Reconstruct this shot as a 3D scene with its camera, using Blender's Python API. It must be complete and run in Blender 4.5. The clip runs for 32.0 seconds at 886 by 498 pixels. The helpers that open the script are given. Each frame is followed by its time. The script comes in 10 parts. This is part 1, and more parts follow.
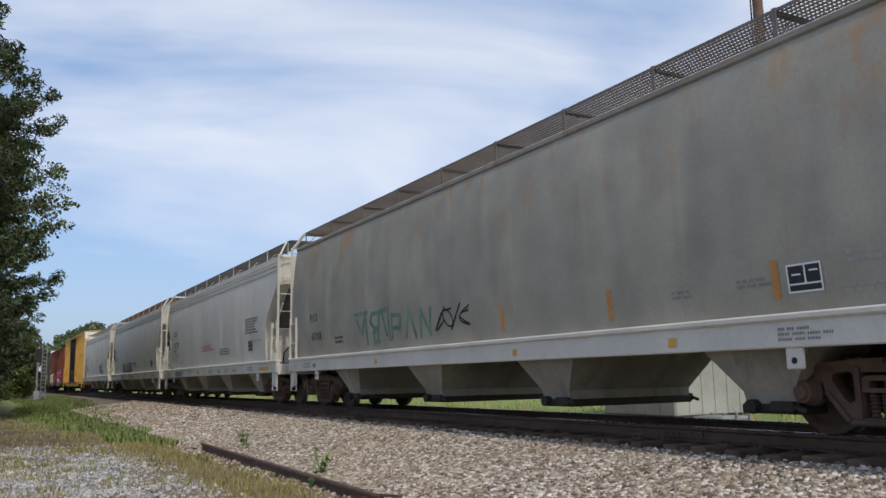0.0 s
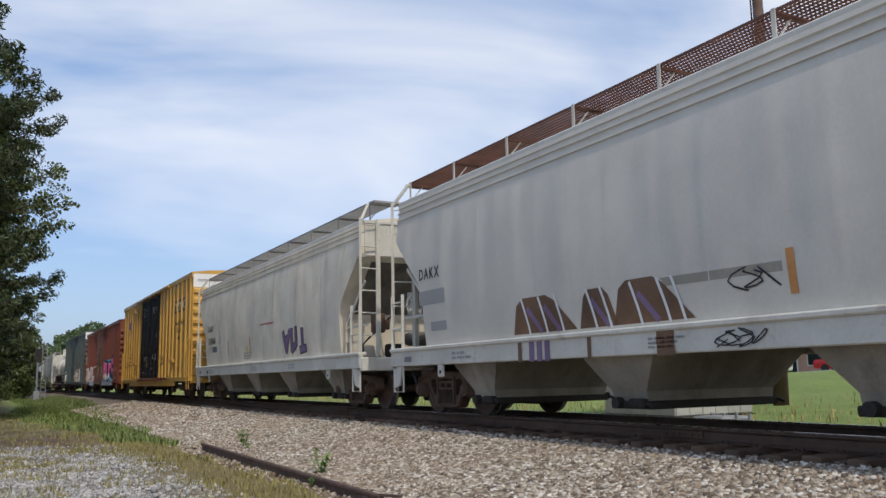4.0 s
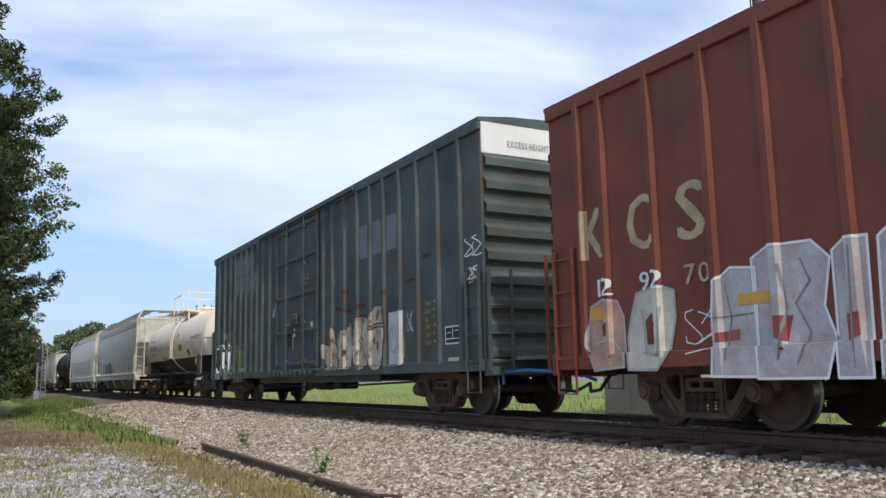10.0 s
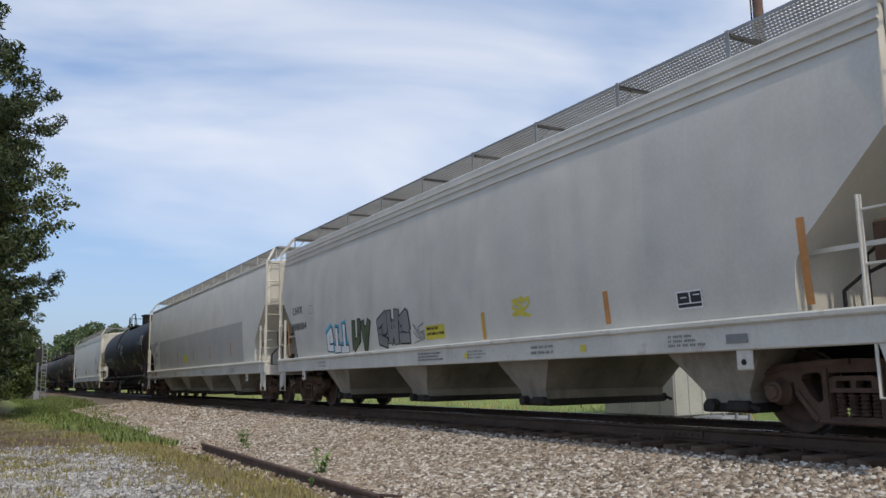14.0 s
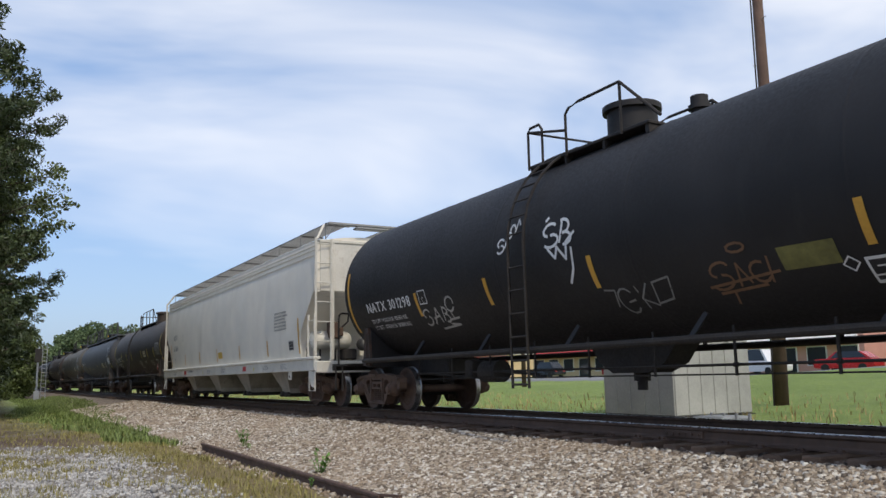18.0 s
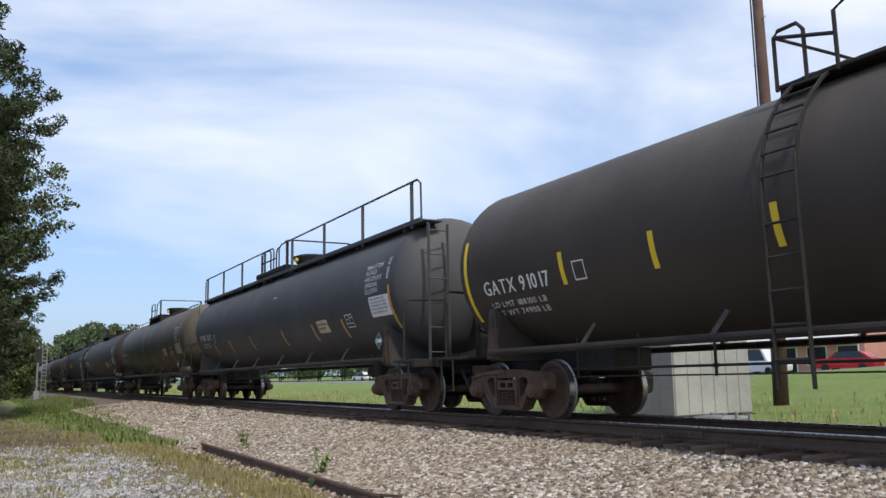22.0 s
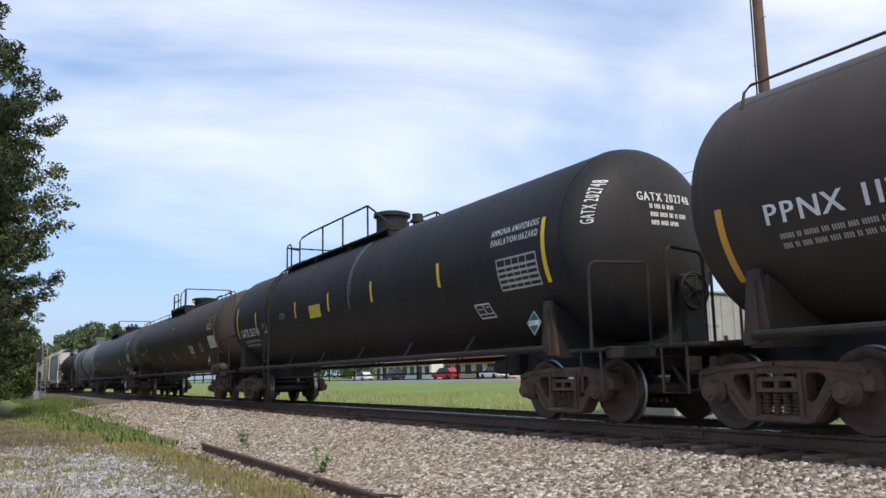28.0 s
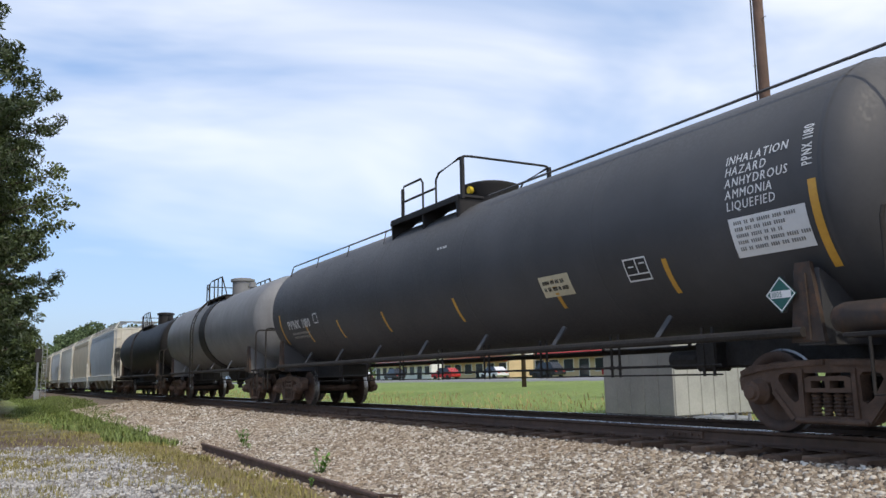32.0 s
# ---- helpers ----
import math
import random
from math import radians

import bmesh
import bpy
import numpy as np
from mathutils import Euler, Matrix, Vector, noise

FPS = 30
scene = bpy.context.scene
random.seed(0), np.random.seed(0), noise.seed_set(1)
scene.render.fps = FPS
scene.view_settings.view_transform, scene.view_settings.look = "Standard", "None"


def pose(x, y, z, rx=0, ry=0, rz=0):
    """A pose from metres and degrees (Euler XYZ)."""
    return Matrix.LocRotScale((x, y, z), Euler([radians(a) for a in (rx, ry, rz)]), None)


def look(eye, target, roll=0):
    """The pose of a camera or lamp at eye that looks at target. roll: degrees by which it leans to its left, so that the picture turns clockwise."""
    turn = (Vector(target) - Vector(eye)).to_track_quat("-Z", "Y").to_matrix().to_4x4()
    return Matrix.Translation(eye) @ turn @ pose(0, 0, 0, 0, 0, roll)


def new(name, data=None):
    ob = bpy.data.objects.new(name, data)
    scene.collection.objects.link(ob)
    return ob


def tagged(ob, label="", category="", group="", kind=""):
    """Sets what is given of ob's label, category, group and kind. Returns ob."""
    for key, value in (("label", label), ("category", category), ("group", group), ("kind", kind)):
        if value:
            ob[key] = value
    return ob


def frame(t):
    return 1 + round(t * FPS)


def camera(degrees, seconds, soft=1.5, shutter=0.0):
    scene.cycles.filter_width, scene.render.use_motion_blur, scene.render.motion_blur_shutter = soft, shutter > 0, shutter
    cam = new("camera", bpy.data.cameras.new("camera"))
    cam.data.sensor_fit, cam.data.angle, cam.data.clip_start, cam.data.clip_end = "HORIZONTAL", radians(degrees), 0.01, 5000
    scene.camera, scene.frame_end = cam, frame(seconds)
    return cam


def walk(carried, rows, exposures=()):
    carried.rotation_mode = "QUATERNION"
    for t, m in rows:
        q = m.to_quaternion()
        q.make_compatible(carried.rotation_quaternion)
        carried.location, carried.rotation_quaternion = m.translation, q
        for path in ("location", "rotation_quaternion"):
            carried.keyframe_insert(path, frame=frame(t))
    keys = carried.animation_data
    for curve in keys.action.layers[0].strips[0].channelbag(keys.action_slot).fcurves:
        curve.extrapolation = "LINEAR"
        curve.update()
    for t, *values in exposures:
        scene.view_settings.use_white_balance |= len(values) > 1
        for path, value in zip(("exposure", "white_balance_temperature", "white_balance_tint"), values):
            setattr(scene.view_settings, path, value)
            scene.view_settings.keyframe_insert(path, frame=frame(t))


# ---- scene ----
from mathutils import geometry

# Camera: stands still beside the track; x runs along the rails, z = 0 is the rail top.
EYE = (0.0, 0.0, 0.69)
YAW, PITCH, ROLL = radians(28.92), radians(8.84), -1.13
AIM = (EYE[0] - math.cos(YAW) * math.cos(PITCH), EYE[1] + math.sin(YAW) * math.cos(PITCH), EYE[2] + math.sin(PITCH))
WK = 6750          # white balance
cam = camera(56.46, 32.0)
walk(cam, [(0.0, look(EYE, AIM, ROLL)), (32.0, look(EYE, AIM, ROLL))], exposures=[(0.0, -0.34, WK, 10), (1.5, -0.26, WK, 10), (3.0, -0.31, WK, 10), (6.0, -0.30, WK, 10), (7.0, -0.36, WK, 10), (8.0, -0.19, WK, 10), (9.0, -0.08, WK, 10), (11.0, -0.02, WK, 10), (12.0, -0.14, WK, 10), (13.0, -0.46, WK, 10), (14.0, -0.36, WK, 10), (17.0, -0.38, WK, 10), (18.5, -0.20, WK, 10), (20.0, -0.30, WK, 10), (21.0, -0.32, WK, 10), (22.0, -0.12, WK, 10), (23.0, -0.05, WK, 10), (28.0, -0.08, WK, 10), (30.0, -0.07, WK, 10), (32.0, -0.08, WK, 10)])

TC = 8.86            # y of the track's centre line
SPEED, GAIN = 11.086, 0.03529


def travel(t):
    """How far the train has come at t seconds, counted from 13 s."""
    return SPEED * (t - 13) + GAIN * (t - 13) ** 2 / 2


# ---- sky and sun ----
SUN_DIR = Vector((0.62, -0.065, 0.78)).normalized()
sun = new("sun", bpy.data.lights.new("sun", "SUN"))
sun.data.energy, sun.data.angle, sun.data.color = 2.4, radians(1.0), (1.0, 0.93, 0.81)
sun.matrix_world = Matrix.Translation((0, 0, 60)) @ (-SUN_DIR).to_track_quat("-Z", "Y").to_matrix().to_4x4()

world = bpy.data.worlds.new("sky")
scene.world = world
world.use_nodes = True
wn, wl = world.node_tree.nodes, world.node_tree.links
wn.clear()
sky = wn.new("ShaderNodeTexSky")
sky.sky_type, sky.sun_disc = "NISHITA", False
sky.sun_elevation = math.asin(SUN_DIR.z)
sky.sun_rotation = math.atan2(SUN_DIR.x, SUN_DIR.y)
sky.air_density, sky.dust_density, sky.ozone_density = 1.0, 2.0, 2.5
wtc = wn.new("ShaderNodeTexCoord")
wmap = wn.new("ShaderNodeMapping")
wmap.inputs["Rotation"].default_value = (0.0, radians(9), radians(25))
wmap.inputs["Scale"].default_value = (1.2, 1.2, 4.2)
cl1 = wn.new("ShaderNodeTexNoise")
cl1.inputs["Scale"].default_value, cl1.inputs["Detail"].default_value, cl1.inputs["Roughness"].default_value = 1.15, 5.0, 0.5
cl1.inputs["Distortion"].default_value = 0.5
ramp = wn.new("ShaderNodeValToRGB")
ramp.color_ramp.elements[0].position, ramp.color_ramp.elements[1].position = 0.42, 0.80
wmix = wn.new("ShaderNodeMixRGB")
wmix.inputs["Color2"].default_value = (7.0, 7.05, 7.25, 1)
wbg = wn.new("ShaderNodeBackground")
wbg.inputs["Strength"].default_value = 0.2
wout = wn.new("ShaderNodeOutputWorld")
wl.new(wtc.outputs["Generated"], wmap.inputs["Vector"])
wl.new(wmap.outputs["Vector"], cl1.inputs["Vector"])
veil = wn.new("ShaderNodeVectorMath")
veil.operation = "DOT_PRODUCT"
veil.inputs[1].default_value = (0.06, 0.11, 0.0)
wl.new(wtc.outputs["Generated"], veil.inputs[0])
thick = wn.new("ShaderNodeMath")
thick.operation = "ADD"
wl.new(cl1.outputs["Fac"], thick.inputs[0])
wl.new(veil.outputs["Value"], thick.inputs[1])
wl.new(thick.outputs["Value"], ramp.inputs["Fac"])
wl.new(ramp.outputs["Color"], wmix.inputs["Fac"])
tint = wn.new("ShaderNodeMixRGB")
tint.blend_type = "MULTIPLY"
tint.inputs["Fac"].default_value, tint.inputs["Color2"].default_value = 1.0, (1.06, 1.04, 1.10, 1)
wl.new(sky.outputs["Color"], tint.inputs["Color1"])
haze = wn.new("ShaderNodeMixRGB")
haze.inputs["Fac"].default_value, haze.inputs["Color2"].default_value = 0.5, (1.85, 3.05, 5.2, 1)
wl.new(tint.outputs["Color"], haze.inputs["Color1"])
wl.new(haze.outputs["Color"], wmix.inputs["Color1"])
wl.new(wmix.outputs["Color"], wbg.inputs["Color"])
wl.new(wbg.outputs["Background"], wout.inputs["Surface"])


# ---- materials ----
def mixnode(nt, fac, a, b, mode="MIX"):
    """A colour mix; fac, a and b are sockets or values."""
    n = nt.nodes.new("ShaderNodeMixRGB")
    n.blend_type = mode
    for key, val in (("Fac", fac), ("Color1", a), ("Color2", b)):
        if isinstance(val, bpy.types.NodeSocket):
            nt.links.new(val, n.inputs[key])
        else:
            n.inputs[key].default_value = val if key == "Fac" else (*val[:3], 1)
    return n.outputs["Color"]


def noisenode(nt, vec, scale, detail=4.0, rough=0.55, lo=0.3, hi=0.7, stretch=None):
    """A noise between 0 and 1, with the part from lo to hi spread out."""
    if stretch:
        m = nt.nodes.new("ShaderNodeMapping")
        m.inputs["Scale"].default_value = stretch
        nt.links.new(vec, m.inputs["Vector"])
        vec = m.outputs["Vector"]
    n = nt.nodes.new("ShaderNodeTexNoise")
    n.inputs["Scale"].default_value, n.inputs["Detail"].default_value, n.inputs["Roughness"].default_value = scale, detail, rough
    nt.links.new(vec, n.inputs["Vector"])
    r = nt.nodes.new("ShaderNodeMapRange")
    r.inputs["From Min"].default_value, r.inputs["From Max"].default_value = lo, hi
    nt.links.new(n.outputs["Fac"], r.inputs["Value"])
    return r.outputs["Result"]


def material(name, base, rough=0.6, metal=0.0, var=0.2, scale=1.2, fine=22.0, streak=0.0, streak_col=(0.2, 0.09, 0.03), streak_lo=0.55, streak_scale=3.2, streak_z=0.14,
             spots=0.0, spot_col=(0.16, 0.07, 0.03), spot_scale=2.5, spot_lo=0.60, bump=0.02, island=0.0, spec=0.5, random_tint=0.0, can=0.0, high=0.0, dust=0.0, sunlit_dust_col=(0.30, 0.265, 0.20)):
    """A painted, rusted or earthy surface: two scales of variation, streaks that run down, spots, relief."""
    m = bpy.data.materials.new(name)
    m.use_nodes = True
    nt = m.node_tree
    bsdf = nt.nodes["Principled BSDF"]
    vec = nt.nodes.new("ShaderNodeTexCoord").outputs["Object"]
    dark = tuple(c * (1 - var) for c in base)
    lite = tuple(min(1, c * (1 + 0.6 * var)) for c in base)
    col = mixnode(nt, noisenode(nt, vec, scale), dark, lite)
    grain = noisenode(nt, vec, fine, 3.0)
    col = mixnode(nt, 0.35 * var + 0.04, col, mixnode(nt, grain, (0.25, 0.25, 0.25), (1.0, 1.0, 1.0)), "OVERLAY")
    if island:
        g = nt.nodes.new("ShaderNodeNewGeometry").outputs["Random Per Island"]
        col = mixnode(nt, island, col, mixnode(nt, g, tuple(c * 0.25 for c in base), tuple(min(1, c * 2.2) for c in base)))
    if random_tint:
        g = nt.nodes.new("ShaderNodeObjectInfo").outputs["Random"]
        col = mixnode(nt, random_tint, col, mixnode(nt, g, tuple(c * 0.4 for c in base), tuple(min(1, c * 1.8) for c in base)))
    if streak:
        s = noisenode(nt, vec, streak_scale, 5.0, 0.6, streak_lo, streak_lo + 0.2, stretch=(1.0, 1.0, streak_z))
        f = nt.nodes.new("ShaderNodeMath")
        f.operation = "MULTIPLY"
        nt.links.new(s, f.inputs[0])
        f.inputs[1].default_value = streak
        f.use_clamp = True
        col = mixnode(nt, f.outputs[0], col, streak_col)
    if spots:
        s = noisenode(nt, vec, spot_scale, 6.0, 0.62, spot_lo, spot_lo + 0.1)
        f = nt.nodes.new("ShaderNodeMath")
        f.operation = "MULTIPLY"
        nt.links.new(s, f.inputs[0])
        f.inputs[1].default_value = spots
        f.use_clamp = True
        col = mixnode(nt, f.outputs[0], col, spot_col)
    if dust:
        # dust and a painted sunlit tone, both laid on what faces up
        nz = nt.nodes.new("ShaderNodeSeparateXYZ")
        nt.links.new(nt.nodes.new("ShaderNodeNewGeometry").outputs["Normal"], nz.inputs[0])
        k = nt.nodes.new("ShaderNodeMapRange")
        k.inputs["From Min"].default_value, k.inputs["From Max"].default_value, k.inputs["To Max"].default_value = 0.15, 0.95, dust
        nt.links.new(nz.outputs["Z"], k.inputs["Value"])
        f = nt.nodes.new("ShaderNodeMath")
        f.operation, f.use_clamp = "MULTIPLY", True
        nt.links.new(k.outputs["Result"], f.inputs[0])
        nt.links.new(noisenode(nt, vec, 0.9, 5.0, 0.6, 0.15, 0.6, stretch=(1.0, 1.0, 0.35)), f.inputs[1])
        col = mixnode(nt, f.outputs[0], col, sunlit_dust_col)
    if high:
        # rust that bleeds from the roof edge
        zz = nt.nodes.new("ShaderNodeSeparateXYZ")
        nt.links.new(vec, zz.inputs[0])
        k = nt.nodes.new("ShaderNodeMapRange")
        k.inputs["From Min"].default_value, k.inputs["From Max"].default_value = 2.7, 4.1
        nt.links.new(zz.outputs["Z"], k.inputs["Value"])
        f = nt.nodes.new("ShaderNodeMath")
        f.operation, f.use_clamp = "MULTIPLY", True
        nt.links.new(noisenode(nt, vec, 1.7, 6.0, 0.65, 0.54, 0.72, stretch=(1.3, 1.0, 0.55)), f.inputs[0])
        nt.links.new(k.outputs["Result"], f.inputs[1])
        f2 = nt.nodes.new("ShaderNodeMath")
        f2.operation, f2.use_clamp = "MULTIPLY", True
        nt.links.new(f.outputs[0], f2.inputs[0])
        f2.inputs[1].default_value = high
        col = mixnode(nt, f2.outputs[0], col, (0.42, 0.20, 0.055))
    nt.links.new(col, bsdf.inputs["Base Color"])
    bsdf.inputs["Metallic"].default_value = metal
    bsdf.inputs["Specular IOR Level"].default_value = spec
    rr = nt.nodes.new("ShaderNodeMapRange")
    rr.inputs["To Min"].default_value, rr.inputs["To Max"].default_value = max(0.05, rough - 0.12), min(1, rough + 0.12)
    nt.links.new(grain, rr.inputs["Value"])
    nt.links.new(rr.outputs["Result"], bsdf.inputs["Roughness"])
    if bump:
        b = nt.nodes.new("ShaderNodeBump")
        b.inputs["Strength"].default_value, b.inputs["Distance"].default_value = 0.5 if bump > 0.005 else 0.12, bump
        nt.links.new(grain, b.inputs["Height"])
        nt.links.new(b.outputs["Normal"], bsdf.inputs["Normal"])
        if can:
            # slack sheet metal between the frames
            c = nt.nodes.new("ShaderNodeBump")
            c.inputs["Strength"].default_value, c.inputs["Distance"].default_value = 1.0, can
            nt.links.new(noisenode(nt, vec, 0.9, 1.5, 0.4, 0.2, 0.8, stretch=(1.0, 0.3, 0.16)), c.inputs["Height"])
            nt.links.new(c.outputs["Normal"], b.inputs["Normal"])
    return m


